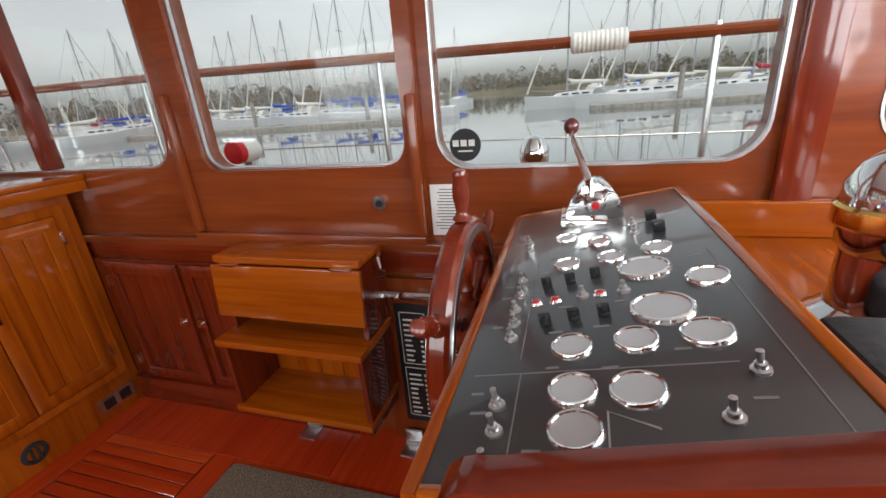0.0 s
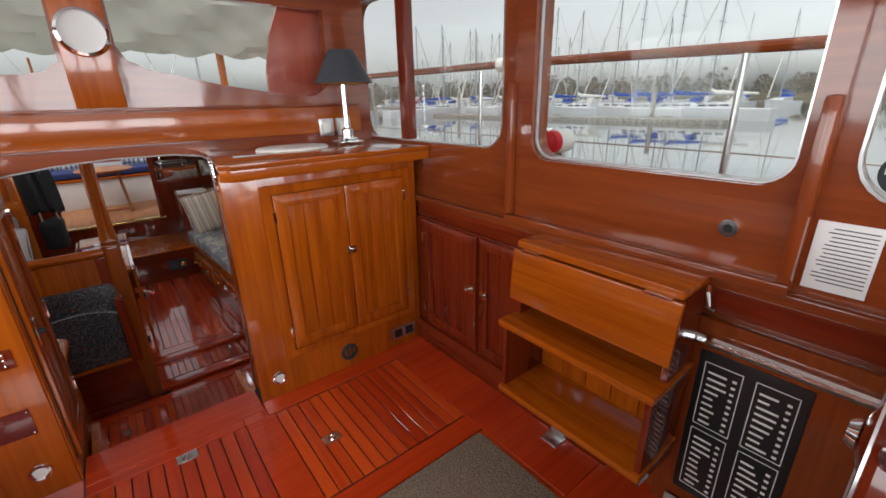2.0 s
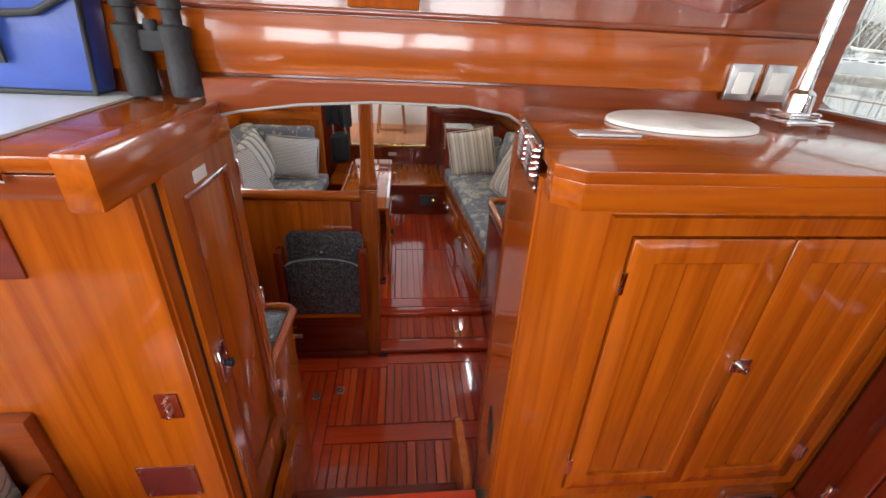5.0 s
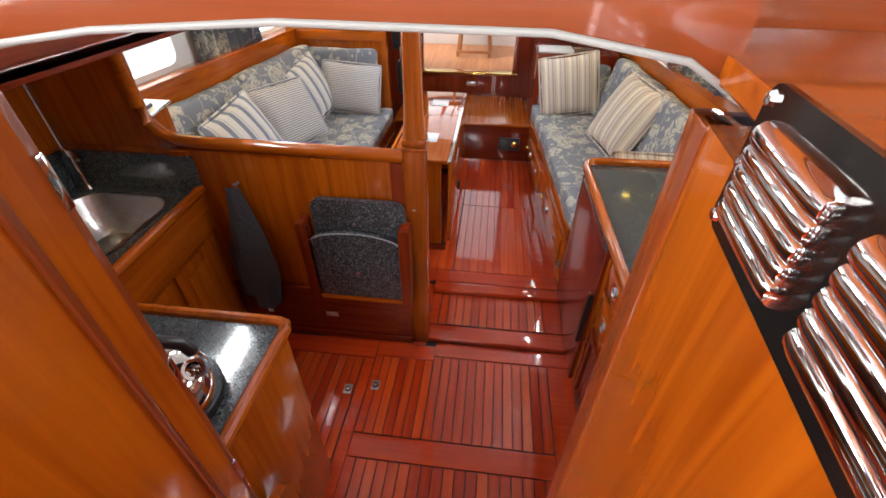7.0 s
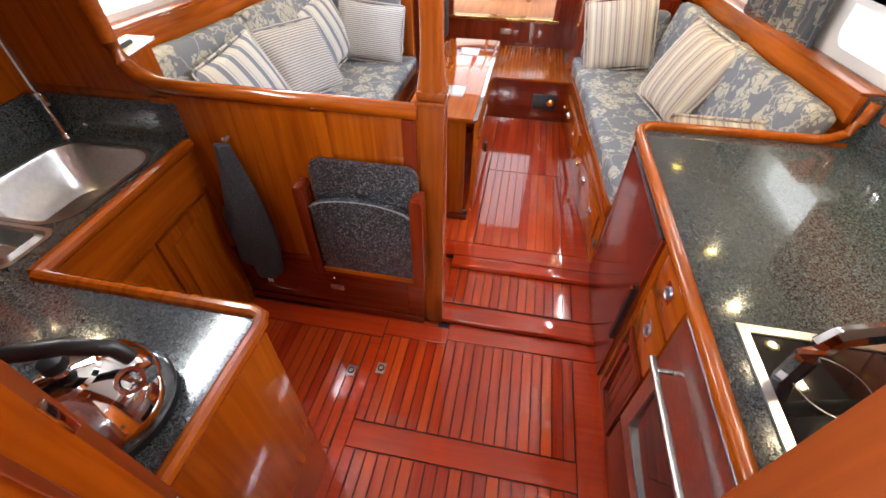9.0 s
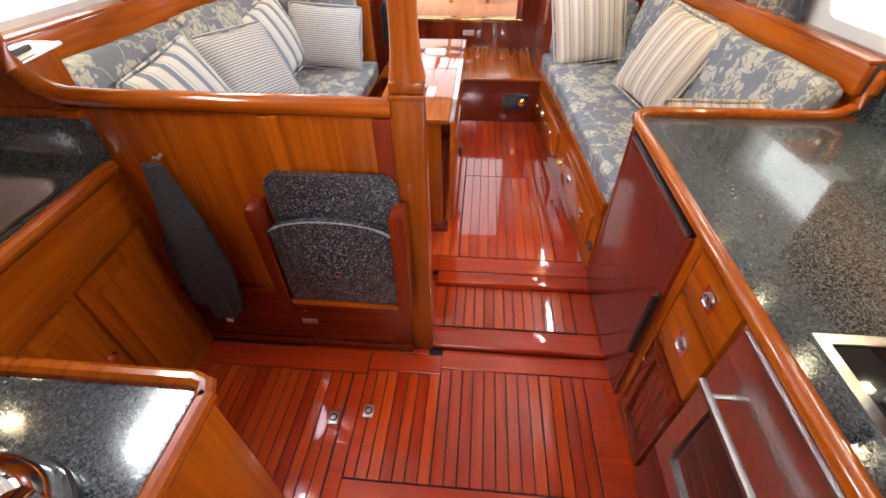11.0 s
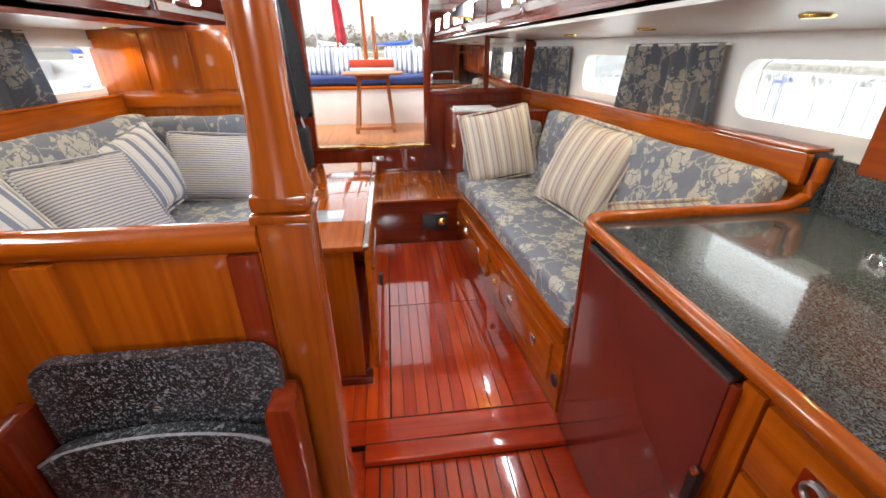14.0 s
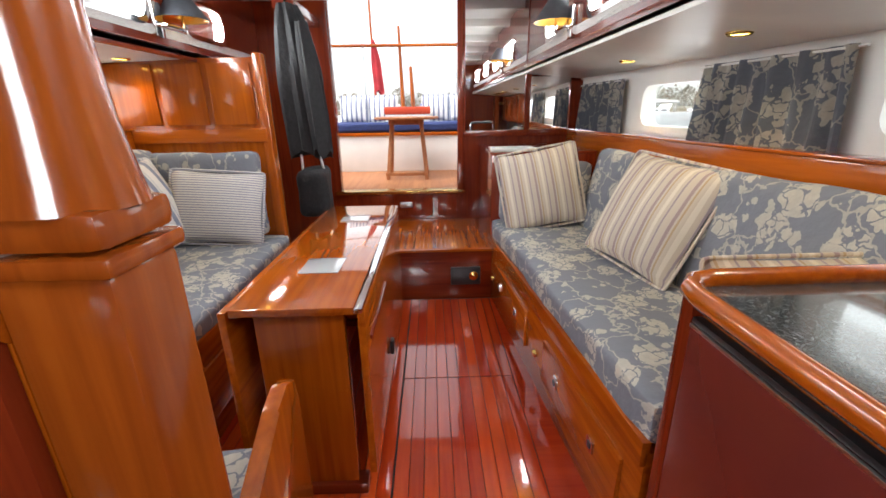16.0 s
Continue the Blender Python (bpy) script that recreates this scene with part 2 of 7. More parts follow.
TEAK_D, TEAK_L = (0.25, 0.044, 0.002), (0.45, 0.104, 0.005)
MAHO_D, MAHO_L = (0.11, 0.011, 0.004), (0.21, 0.028, 0.007)
teak = wood("teak_upright", TEAK_D, TEAK_L, "z")
teak_x = wood("teak_athwart", TEAK_D, TEAK_L, "x")
teak_y = wood("teak_lengthwise", TEAK_D, TEAK_L, "y")
mahogany = wood("mahogany_upright", MAHO_D, MAHO_L, "z")
mahogany_x = wood("mahogany_athwart", MAHO_D, MAHO_L, "x")
mahogany_y = wood("mahogany_lengthwise", MAHO_D, MAHO_L, "y")
coaming_y = wood("coaming_lengthwise", (0.16, 0.030, 0.008), (0.25, 0.054, 0.012), "y")
coaming_x = wood("coaming_athwart", (0.16, 0.030, 0.008), (0.25, 0.054, 0.012), "x")
coaming_z = wood("coaming_upright", (0.16, 0.030, 0.008), (0.25, 0.054, 0.012), "z")
plank_m = wood("floor_plank", (0.35, 0.025, 0.006), (0.57, 0.072, 0.011), "y", rough=0.13, coat=1.0, piece=0.35, ripple=0.05, gloss=0.04)
margin_m = wood("floor_margin", (0.37, 0.026, 0.006), (0.52, 0.052, 0.009), "x", rough=0.12, coat=1.0, ripple=0.05, gloss=0.04)
post_m = wood("post_varnish", (0.19, 0.034, 0.004), (0.34, 0.078, 0.008), "z", ripple=0.06)
table_m = wood("table_varnish", TEAK_D, TEAK_L, "y", rough=0.10, coat=1.0, ripple=0.03, gloss=0.02)
caulk = mat("caulk", (0.012, 0.008, 0.006), 0.6)
chrome = mat("chrome", (0.78, 0.78, 0.78), 0.07, 1.0)
steel = mat("brushed_steel", (0.62, 0.62, 0.62), 0.28, 1.0, var=0.08, scale=60)
brass = mat("brass", (0.75, 0.52, 0.16), 0.15, 1.0)
black = mat("black_plastic", (0.012, 0.012, 0.013), 0.35)
rubber = mat("matt_black", (0.02, 0.02, 0.022), 0.7, var=0.2, scale=90, bump=0.2)
white_paint = mat("white_paint", (0.72, 0.72, 0.69), 0.35, var=0.05, scale=5)
offwhite = mat("off_white", (0.75, 0.73, 0.68), 0.6, var=0.08, scale=20)
granite = speckle("dark_granite", (0.014, 0.018, 0.021), (0.125, 0.145, 0.155), 290, 0.50, 0.15, 0.8)
# pale grey for the highlight along the seat flap's edge
highlight_grey = mat("highlight_grey", (0.30, 0.30, 0.31), 0.4, var=0.3, scale=140)
granite_seat = speckle("seat_granite", (0.010, 0.011, 0.013), (0.26, 0.27, 0.29), 210, 0.20, 0.3, 0.3)
panel_black = mat("console_black", (0.036, 0.038, 0.042), 0.30, coat=0.6, var=0.12, scale=3, spec=0.8)
black_glass = mat("black_glass", (0.010, 0.011, 0.012), 0.06, coat=1.0)
dark_plate = mat("dark_plate", (0.07, 0.06, 0.055), 0.12, 0.9)
glass = glass_mat("window_glass")
mirror_m = mat("mirror", (0.9, 0.9, 0.9), 0.01, 1.0)
# opaque pale grey: the sky mirrored in the glass is put into the base
dial = mat("sky_toned_glass", (0.48, 0.49, 0.495), 0.06, coat=1.0)
fabric = floral("blue_floral", (0.18, 0.195, 0.23), (0.50, 0.47, 0.40), 7.5)
curtain_m = floral("curtain_floral", (0.155, 0.17, 0.20), (0.52, 0.49, 0.41), 7.5)
beige_stripe = striped("beige_stripe", (0.55, 0.48, 0.39), [(0.10, 0.22, (0.36, 0.27, 0.27)), (0.30, 0.36, (0.45, 0.33, 0.20)), (0.52, 0.66, (0.68, 0.62, 0.52)), (0.78, 0.84, (0.33, 0.27, 0.30))], "X", 5)
blue_stripe = striped("blue_stripe", (0.66, 0.64, 0.60), [(0.10, 0.42, (0.22, 0.25, 0.32)), (0.55, 0.60, (0.35, 0.37, 0.42))], "X", 5)
ticking = striped("ticking", (0.60, 0.57, 0.53), [(0.2, 0.6, (0.24, 0.25, 0.31))], "Y", 30)
navy = mat("navy_canvas", (0.015, 0.03, 0.12), 0.8, var=0.25, scale=40)
blue_vinyl = mat("blue_vinyl", (0.03, 0.07, 0.33), 0.35, var=0.15, scale=12, bump=0.3)
charcoal = mat("charcoal_towel", (0.048, 0.051, 0.060), 0.95, var=0.3, scale=120, bump=0.6)
black_cloth = mat("black_coat", (0.012, 0.012, 0.014), 0.8, var=0.3, scale=50, bump=0.5)
carpet = mat("carpet", (0.22, 0.17, 0.12), 0.95, var=0.35, scale=160, bump=1.0)
red_plastic = mat("red_plastic", (0.55, 0.01, 0.02), 0.3)
paper = mat("paper", (0.72, 0.72, 0.70), 0.7)
ink = mat("ink", (0.05, 0.05, 0.05), 0.7)
glow_led = bpy.data.materials.new("warm_led")
glow_led.use_nodes = True
glow_led.node_tree.nodes["Principled BSDF"].inputs["Emission Color"].default_value = (1.0, 0.72, 0.12, 1)
glow_led.node_tree.nodes["Principled BSDF"].inputs["Emission Strength"].default_value = 7
shade_m = mat("shade_grey", (0.045, 0.05, 0.06), 0.6, var=0.1, scale=60)
shade_gold = mat("shade_lining", (0.75, 0.42, 0.08), 0.35, 0.3)
fridge_m = mat("fridge_panel", (0.12, 0.020, 0.016), 0.22, coat=0.6, var=0.12, scale=3)
canvas_m = mat("canvas_cover", (0.42, 0.40, 0.35), 0.85, var=0.18, scale=3, bump=0.6)


# ---- geometry helpers ----
WORLD = {}


def thing(name, base, label, category, group=""):
    ob = new(name)
    ob.empty_display_size = 0.05
    ob.location = base
    WORLD[ob.name] = Matrix.Translation(base)
    return tagged(ob, label, category, group)


def finish(name, bms, material, smooth=True):
    bms = bms if isinstance(bms, (list, tuple)) else [bms]
    me = bpy.data.meshes.new(name)
    bm = bms[0]
    for other in bms[1:]:
        tmp = bpy.data.meshes.new("tmp")
        other.to_mesh(tmp)
        other.free()
        bm.from_mesh(tmp)
        bpy.data.meshes.remove(tmp)
    bmesh.ops.recalc_face_normals(bm, faces=bm.faces)
    if smooth:
        for f in bm.faces:
            f.smooth = True
        for e in bm.edges:
            if len(e.link_faces) == 2 and e.calc_face_angle(0) > 0.6:
                e.smooth = False
    bm.to_mesh(me)
    bm.free()
    me.materials.append(material)
    return me


def part(name, bms, material, parent, label="", smooth=True):
    ob = new(name, finish(name, bms, material, smooth))
    ob.parent = parent
    ob.matrix_parent_inverse = WORLD.get(parent.name, Matrix()).inverted()
    WORLD[ob.name] = Matrix()
    return tagged(ob, label)


def solid(name, bms, material, label="", category="", group="", kind="", smooth=True):
    ob = new(name, finish(name, bms, material, smooth))
    WORLD[ob.name] = Matrix()
    return tagged(ob, label, category, group, kind)


def structure(name, bms, material, label="", smooth=True):
    return solid(name, bms, material, label, "", "", "structure", smooth)


def bevel(bm, b, seg=2):
    if b > 0:
        bmesh.ops.bevel(bm, geom=list(bm.edges), offset=b, segments=seg, affect="EDGES", profile=0.6, clamp_overlap=True)
    return bm


def box(x0, x1, y0, y1, z0, z1, b=0.003, seg=2):
    bm = bmesh.new()
    bmesh.ops.create_cube(bm, size=1, matrix=Matrix.LocRotScale(((x0 + x1) / 2, (y0 + y1) / 2, (z0 + z1) / 2), None, (abs(x1 - x0), abs(y1 - y0), abs(z1 - z0))))
    return bevel(bm, b, seg)


def to3(u, v, w, axis):
    return {"x": (w, u, v), "y": (u, w, v), "z": (u, v, w)}[axis]


def prism(pts, axis, a, z, b=0.0):
    """A flat outline (u, v) pushed along an axis from a to z. x: (y, z); y: (x, z); z: (x, y)."""
    bm = bmesh.new()
    lo = [bm.verts.new(to3(u, v, a, axis)) for u, v in pts]
    hi = [bm.verts.new(to3(u, v, z, axis)) for u, v in pts]
    bm.faces.new(lo)
    bm.faces.new(hi[::-1])
    n = len(pts)
    for i in range(n):
        bm.faces.new((lo[i], hi[i], hi[(i + 1) % n], lo[(i + 1) % n]))
    return bevel(bm, b)


def rr(u0, u1, v0, v1, r, n=6):
    """A rectangle with rounded corners."""
    out = []
    for cu, cv, s in ((u1 - r, v1 - r, 0), (u0 + r, v1 - r, 90), (u0 + r, v0 + r, 180), (u1 - r, v0 + r, 270)):
        for k in range(n + 1):
            a = radians(s + 90 * k / n)
            out.append((cu + r * math.cos(a), cv + r * math.sin(a)))
    return out


def pierced(outer, holes, axis, a, z):
    """A board with openings through it."""
    bm = bmesh.new()
    edges = []
    for loop in (outer, *holes):
        vs = [bm.verts.new(to3(u, v, a, axis)) for u, v in loop]
        edges += [bm.edges.new((vs[i], vs[(i + 1) % len(vs)])) for i in range(len(vs))]
    bmesh.ops.triangle_fill(bm, use_beauty=True, use_dissolve=False, edges=edges)
    ext = bmesh.ops.extrude_face_region(bm, geom=list(bm.faces))
    d = {"x": (z - a, 0, 0), "y": (0, z - a, 0), "z": (0, 0, z - a)}[axis]
    bmesh.ops.translate(bm, vec=d, verts=[v for v in ext["geom"] if isinstance(v, bmesh.types.BMVert)])
    return bm


def ring(outer, inner, axis, a, z, b=0.0):
    """A frame between two outlines with the same number of points."""
    bm = bmesh.new()
    rows = [[bm.verts.new(to3(u, v, w, axis)) for u, v in loop] for loop, w in ((outer, a), (outer, z), (inner, z), (inner, a))]
    n = len(outer)
    for k in range(4):
        p, q = rows[k], rows[(k + 1) % 4]
        for i in range(n):
            bm.faces.new((p[i], p[(i + 1) % n], q[(i + 1) % n], q[i]))
    return bm


def lathe(profile, at, axis="z", n=24):
    """Turns (radius, height) pairs about an axis through at."""
    bm = bmesh.new()
    rings = []
    for r, h in profile:
        row = []
        for k in range(n):
            a = 2 * math.pi * k / n
            c, s = r * math.cos(a), r * math.sin(a)
            p = {"z": (c, s, h), "y": (c, h, s), "x": (h, c, s)}[axis]
            row.append(bm.verts.new((at[0] + p[0], at[1] + p[1], at[2] + p[2])))
        rings.append(row)
    for p, q in zip(rings, rings[1:]):
        for k in range(n):
            bm.faces.new((p[k], p[(k + 1) % n], q[(k + 1) % n], q[k]))
    bmesh.ops.remove_doubles(bm, verts=bm.verts, dist=1e-5)
    return bm


def tube(points, r, n=10, closed=False):
    """A round bar along a line of points."""
    bm = bmesh.new()
    pts = [Vector(p) for p in points]
    rows = []
    for i, p in enumerate(pts):
        a = pts[i - 1] if i or closed else p
        z = pts[(i + 1) % len(pts)] if i < len(pts) - 1 or closed else p
        d = (z - a).normalized()
        side = d.cross(Vector((0, 0, 1))) if abs(d.z) < 0.95 else d.cross(Vector((0, 1, 0)))
        side.normalize()
        up = side.cross(d)
        rad = r[i] if isinstance(r, (list, tuple)) else r
        rows.append([bm.verts.new(p + rad * (math.cos(2 * math.pi * k / n) * side + math.sin(2 * math.pi * k / n) * up)) for k in range(n)])
    m = len(rows)
    for i in range(m if closed else m - 1):
        p, q = rows[i], rows[(i + 1) % m]
        for k in range(n):
            bm.faces.new((p[k], p[(k + 1) % n], q[(k + 1) % n], q[k]))
    if not closed:
        bm.faces.new(rows[0][::-1])
        bm.faces.new(rows[-1])
    return bm


def arc(cx, cy, cz, r, a0, a1, plane, n=10):
    out = []
    for k in range(n + 1):
        a = radians(a0 + (a1 - a0) * k / n)
        c, s = r * math.cos(a), r * math.sin(a)
        out.append({"xz": (cx + c, cy, cz + s), "yz": (cx, cy + c, cz + s), "xy": (cx + c, cy + s, cz)}[plane])
    return out


def moved(bm, m):
    bmesh.ops.transform(bm, matrix=m, verts=bm.verts)
    return bm


def pillow(w, h, t, m):
    """A stuffed cushion, w by h, t thick, pinched corners, lying in xy before m."""
    bm = bmesh.new()
    bmesh.ops.create_grid(bm, x_segments=14, y_segments=14, size=0.5)
    ext = bmesh.ops.duplicate(bm, geom=list(bm.verts) + list(bm.edges) + list(bm.faces))
    low = {v for v in ext["geom"] if isinstance(v, bmesh.types.BMVert)}
    for v in bm.verts:
        u, k = v.co.x * 2, v.co.y * 2
        f = max(0.0, (1 - u ** 2)) ** 0.45 * max(0.0, (1 - k ** 2)) ** 0.45
        pinch = 1 - 0.07 * (1 - abs(u) ** 2) * abs(k) ** 3
        pinch2 = 1 - 0.07 * (1 - abs(k) ** 2) * abs(u) ** 3
        wob = noise.noise(Vector((u * 1.7 + m[0][3] * 9, k * 1.7, 3 if v in low else 0))) * 0.10
        v.co = Vector((u * w / 2 * pinch2, k * h / 2 * pinch, (f * (1 + wob)) * t / 2 * (-1 if v in low else 1)))
    bmesh.ops.remove_doubles(bm, verts=bm.verts, dist=1e-4)
    return moved(bm, m)


def slab(x0, x1, y0, y1, z0, z1, b=0.04, wob=0.012, n=12):
    """An upholstered block with soft edges and an uneven surface."""
    bm = bmesh.new()
    bmesh.ops.create_cube(bm, size=1)
    bmesh.ops.subdivide_edges(bm, edges=list(bm.edges), cuts=n, use_grid_fill=True)
    sx, sy, sz = x1 - x0, y1 - y0, z1 - z0
    for v in bm.verts:
        p = Vector(((v.co.x) * sx, v.co.y * sy, v.co.z * sz))
        q = Vector([max(-s / 2 + b, min(s / 2 - b, c)) for c, s in zip(p, (sx, sy, sz))])
        d = p - q
        if d.length > 1e-6:
            p = q + d.normalized() * min(b, d.length) if sum(abs(c) > 1e-6 for c in d) > 1 else p
        w = noise.noise(Vector((p.x * 5 + x0 * 3, p.y * 5 + y0, p.z * 5))) * wob
        p += Vector((w, w * 0.5, w))
        v.co = p + Vector(((x0 + x1) / 2, (y0 + y1) / 2, (z0 + z1) / 2))
    return bm


def planks(parent, x0, x1, y0, y1, z, pitch, along="y", material=None, gap=0.004, thick=0.004):
    """Separate boards laid side by side over a dark seam."""
    n = max(1, round((x1 - x0 if along == "y" else y1 - y0) / pitch))
    step = (x1 - x0 if along == "y" else y1 - y0) / n
    shared = None
    for i in range(n):
        a = (x0 if along == "y" else y0) + i * step + gap / 2
        w = step - gap
        if shared is None:
            bm = box(0, w, 0, y1 - y0, 0, thick, 0.0012, 1) if along == "y" else box(0, x1 - x0, 0, w, 0, thick, 0.0012, 1)
            shared = finish("plank", bm, material or plank_m, False)
        ob = new("plank", shared)
        ob.location = (a, y0, z) if along == "y" else (x0, a, z)
        ob.parent = parent
        ob.matrix_parent_inverse = WORLD.get(parent.name, Matrix()).inverted()
    return n


# ---- structure: floors ----
FW, FG, F2, FS = 0.667, 0.0, 0.03, 0.06      # wheelhouse, galley, middle and saloon floor heights
floor_wheelhouse = structure("floor_wheelhouse", [box(-1.45, 1.32, -5.0, -1.44, FW - 0.05, FW - 0.006, 0), box(-0.30, 0.40, -1.44, -1.325, FW - 0.05, FW - 0.006, 0)], caulk, "varnished mahogany laid floor of the wheelhouse")
floor_galley = structure("floor_galley", box(-1.55, 1.55, -1.33, 0.13, -0.05, FG - 0.006, 0), caulk, "glossy red mahogany laid floor of the galley")
floor_middle = structure("floor_middle", box(-0.11, 0.78, 0.13, 0.45, -0.05, F2 - 0.006, 0), caulk, "low mahogany landing with laid planks")
floor_saloon = structure("floor_saloon", box(-1.2, 0.78, 0.45, 2.26, -0.05, FS - 0.006, 0), caulk, "mirror-glossy laid mahogany floor of the saloon")


def margin(floor, x0, x1, y0, y1, top):
    part("margin_board", box(x0, x1, y0, y1, top - 0.012, top, 0.0015, 1), margin_m, floor)


# wheelhouse floor: margins round two panels of laid planks
margin(floor_wheelhouse, -0.245, 0.375, -1.500, -1.33, FW)
margin(floor_wheelhouse, 0.378, 1.25, -1.555, -1.455, FW)
margin(floor_wheelhouse, -0.60, -0.248, -1.555, -1.455, FW)
margin(floor_wheelhouse, -0.244, 0.28, -1.553, -1.502, FW)
margin(floor_wheelhouse, 0.282, 0.40, -2.60, -1.558, FW)
margin(floor_wheelhouse, 1.03, 1.29, -2.60, -1.558, FW)
margin(floor_wheelhouse, -1.40, -0.56, -4.9, -1.558, FW)
margin(floor_wheelhouse, -0.558, 1.29, -2.20, -2.10, FW - 0.001)
margin(floor_wheelhouse, -0.558, 1.29, -4.9, -2.602, FW)
planks(floor_wheelhouse, -0.555, 0.28, -2.095, -1.557, FW - 0.004, 0.048)
planks(floor_wheelhouse, 0.402, 1.028, -2.095, -1.565, FW - 0.004, 0.048)
planks(floor_wheelhouse, -0.555, 0.28, -2.6, -2.205, FW - 0.004, 0.048)
planks(floor_wheelhouse, 0.402, 1.028, -2.6, -2.205, FW - 0.004, 0.048)
# galley floor
margin(floor_galley, -0.95, -0.25, -0.12, -0.012, FG)
margin(floor_galley, -0.245, 0.06, -0.10, -0.012, FG)
margin(floor_galley, 0.06, 0.768, -0.072, 0.02, FG)
margin(floor_galley, 0.652, 0.768, -1.3, -0.075, FG)
margin(floor_galley, -0.245, 0.65, -0.64, -0.535, FG)
margin(floor_galley, -0.30, -0.248, -1.3, -0.125, FG)
planks(floor_galley, -0.93, -0.305, -0.66, -0.125, FG - 0.004, 0.046)
planks(floor_galley, -0.203, 0.06, -0.53, -0.105, FG - 0.004, 0.046)
planks(floor_galley, 0.062, 0.648, -0.53, -0.077, FG - 0.004, 0.046)
planks(floor_galley, -0.20, 0.648, -1.3, -0.645, FG - 0.004, 0.046)
margin(floor_galley, -0.56, 0.003, -0.010, 0.125, FG)
margin(floor_galley, 0.769, 0.80, -1.3, 0.02, FG - 0.001)
margin(floor_galley, -0.243, -0.206, -0.53, -0.103, FG)
margin(floor_galley, -0.246, -0.203, -1.3, -0.642, FG)
margin(floor_wheelhouse, 0.282, 0.376, -1.556, -1.502, FW)
margin(floor_galley, -1.0, -0.932, -0.70, -0.012, FG - 0.001)
margin(floor_galley, -0.93, -0.308, -0.72, -0.663, FG - 0.001)
# middle landing
part("nosing", box(0.0, 0.768, 0.022, 0.128, FG - 0.004, F2, 0.012, 3), margin_m, floor_middle)
margin(floor_middle, 0.652, 0.768, 0.13, 0.375, F2)
margin(floor_middle, 0.004, 0.05, 0.13, 0.375, F2)
margin(floor_middle, -0.11, 0.002, 0.126, 0.45, F2)
margin(floor_saloon, -0.15, -0.002, 0.452, 0.56, FS)
planks(floor_middle, 0.055, 0.648, 0.132, 0.375, F2 - 0.004, 0.046)
# saloon floor
part("nosing", box(0.0, 0.768, 0.378, 0.452, F2 - 0.004, FS, 0.010, 3), margin_m, floor_saloon)
margin(floor_saloon, 0.0, 0.768, 0.455, 0.56, FS)
planks(floor_saloon, 0.10, 0.60, 0.565, 1.36, FS - 0.004, 0.05, gap=0.002)
planks(floor_saloon, 0.10, 0.60, 1.365, 2.2, FS - 0.004, 0.05, gap=0.002)
margin(floor_saloon, 0.602, 0.78, 0.565, 2.2, FS)
planks(floor_saloon, -0.60, 0.095, 0.565, 2.2, FS - 0.004, 0.05, gap=0.002)

# ---- structure: wheelhouse walls ----
WX = 1.29
win_a = rr(-2.02, -0.90, 1.748, 2.42, 0.10)
win_b = rr(-2.93, -2.185, 1.735, 2.42, 0.07)
win_c = rr(-3.85, -3.03, 1.715, 2.42, 0.10)
win_d = rr(-4.75, -4.05, 1.73, 2.42, 0.10)
wall_starboard = structure("wall_starboard", pierced([(-4.95, FW - 0.06), (-0.86, FW - 0.06), (-0.86, 2.62), (-4.95, 2.62)], [win_a, win_b, win_c, win_d], "x", WX, WX + 0.06), coaming_y, "varnished mahogany wheelhouse side with rounded windows")
wall_port = structure("wall_port", pierced([(-4.95, FW - 0.06), (-0.86, FW - 0.06), (-0.86, 2.62), (-4.95, 2.62)], [rr(-2.0, -1.0, 1.75, 2.42, 0.1), rr(-2.93, -2.185, 1.74, 2.42, 0.07), rr(-3.85, -3.03, 1.72, 2.42, 0.1), rr(-4.75, -4.05, 1.73, 2.42, 0.1)], "x", -1.46, -1.40), coaming_y, "varnished mahogany wheelhouse side with rounded windows")
wall_forward = structure("wall_forward", pierced([(-1.40, FW - 0.06), (1.29, FW - 0.06), (1.29, 2.62), (-1.40, 2.62)], [rr(-1.30, -0.5, 1.80, 2.42, 0.1), rr(-0.42, 0.38, 1.80, 2.42, 0.1), rr(0.46, 1.22, 1.80, 2.42, 0.1)], "y", -4.92, -4.86), coaming_x, "varnished wheelhouse front with three windows")
# after bulkhead of the wheelhouse: the lower edge of its windows sweeps down outboard
aft_r = [(0.205, 2.36), (0.205, 2.16), (0.23, 2.11), (0.30, 2.075), (0.55, 2.02), (0.90, 1.962), (0.98, 1.965), (1.04, 2.00), (1.065, 2.06), (1.07, 2.36)]
aft_l = [(0.03, 2.36), (-0.83 - 0.2, 2.36), (-1.03, 2.06), (-0.98, 2.0), (-0.9, 2.0), (-0.60, 2.045), (-0.10, 2.05), (-0.02, 2.065), (0.02, 2.10)]
bulkhead = structure("bulkhead_wheelhouse", pierced([(-1.40, 1.700), (-0.262, 1.700), (-0.262, 1.764), (0.435, 1.764), (0.435, 1.700), (1.29, 1.700), (1.29, 2.62), (-1.40, 2.62)], [aft_r, aft_l], "y", -1.0, -0.95), coaming_x, "varnished mahogany bulkhead with two swept windows")
# pinkish red that carries the varnish reflected in the after panes
reflection_red = wood("reflection_red", (0.36, 0.070, 0.045), (0.48, 0.11, 0.07), "z")
bead_grey = mat("bead_grey", (0.33, 0.33, 0.31), 0.5)
arch = [(-0.262, 1.708), (-0.20, 1.722), (-0.07, 1.740), (0.09, 1.750), (0.30, 1.748), (0.40, 1.732), (0.435, 1.712)]
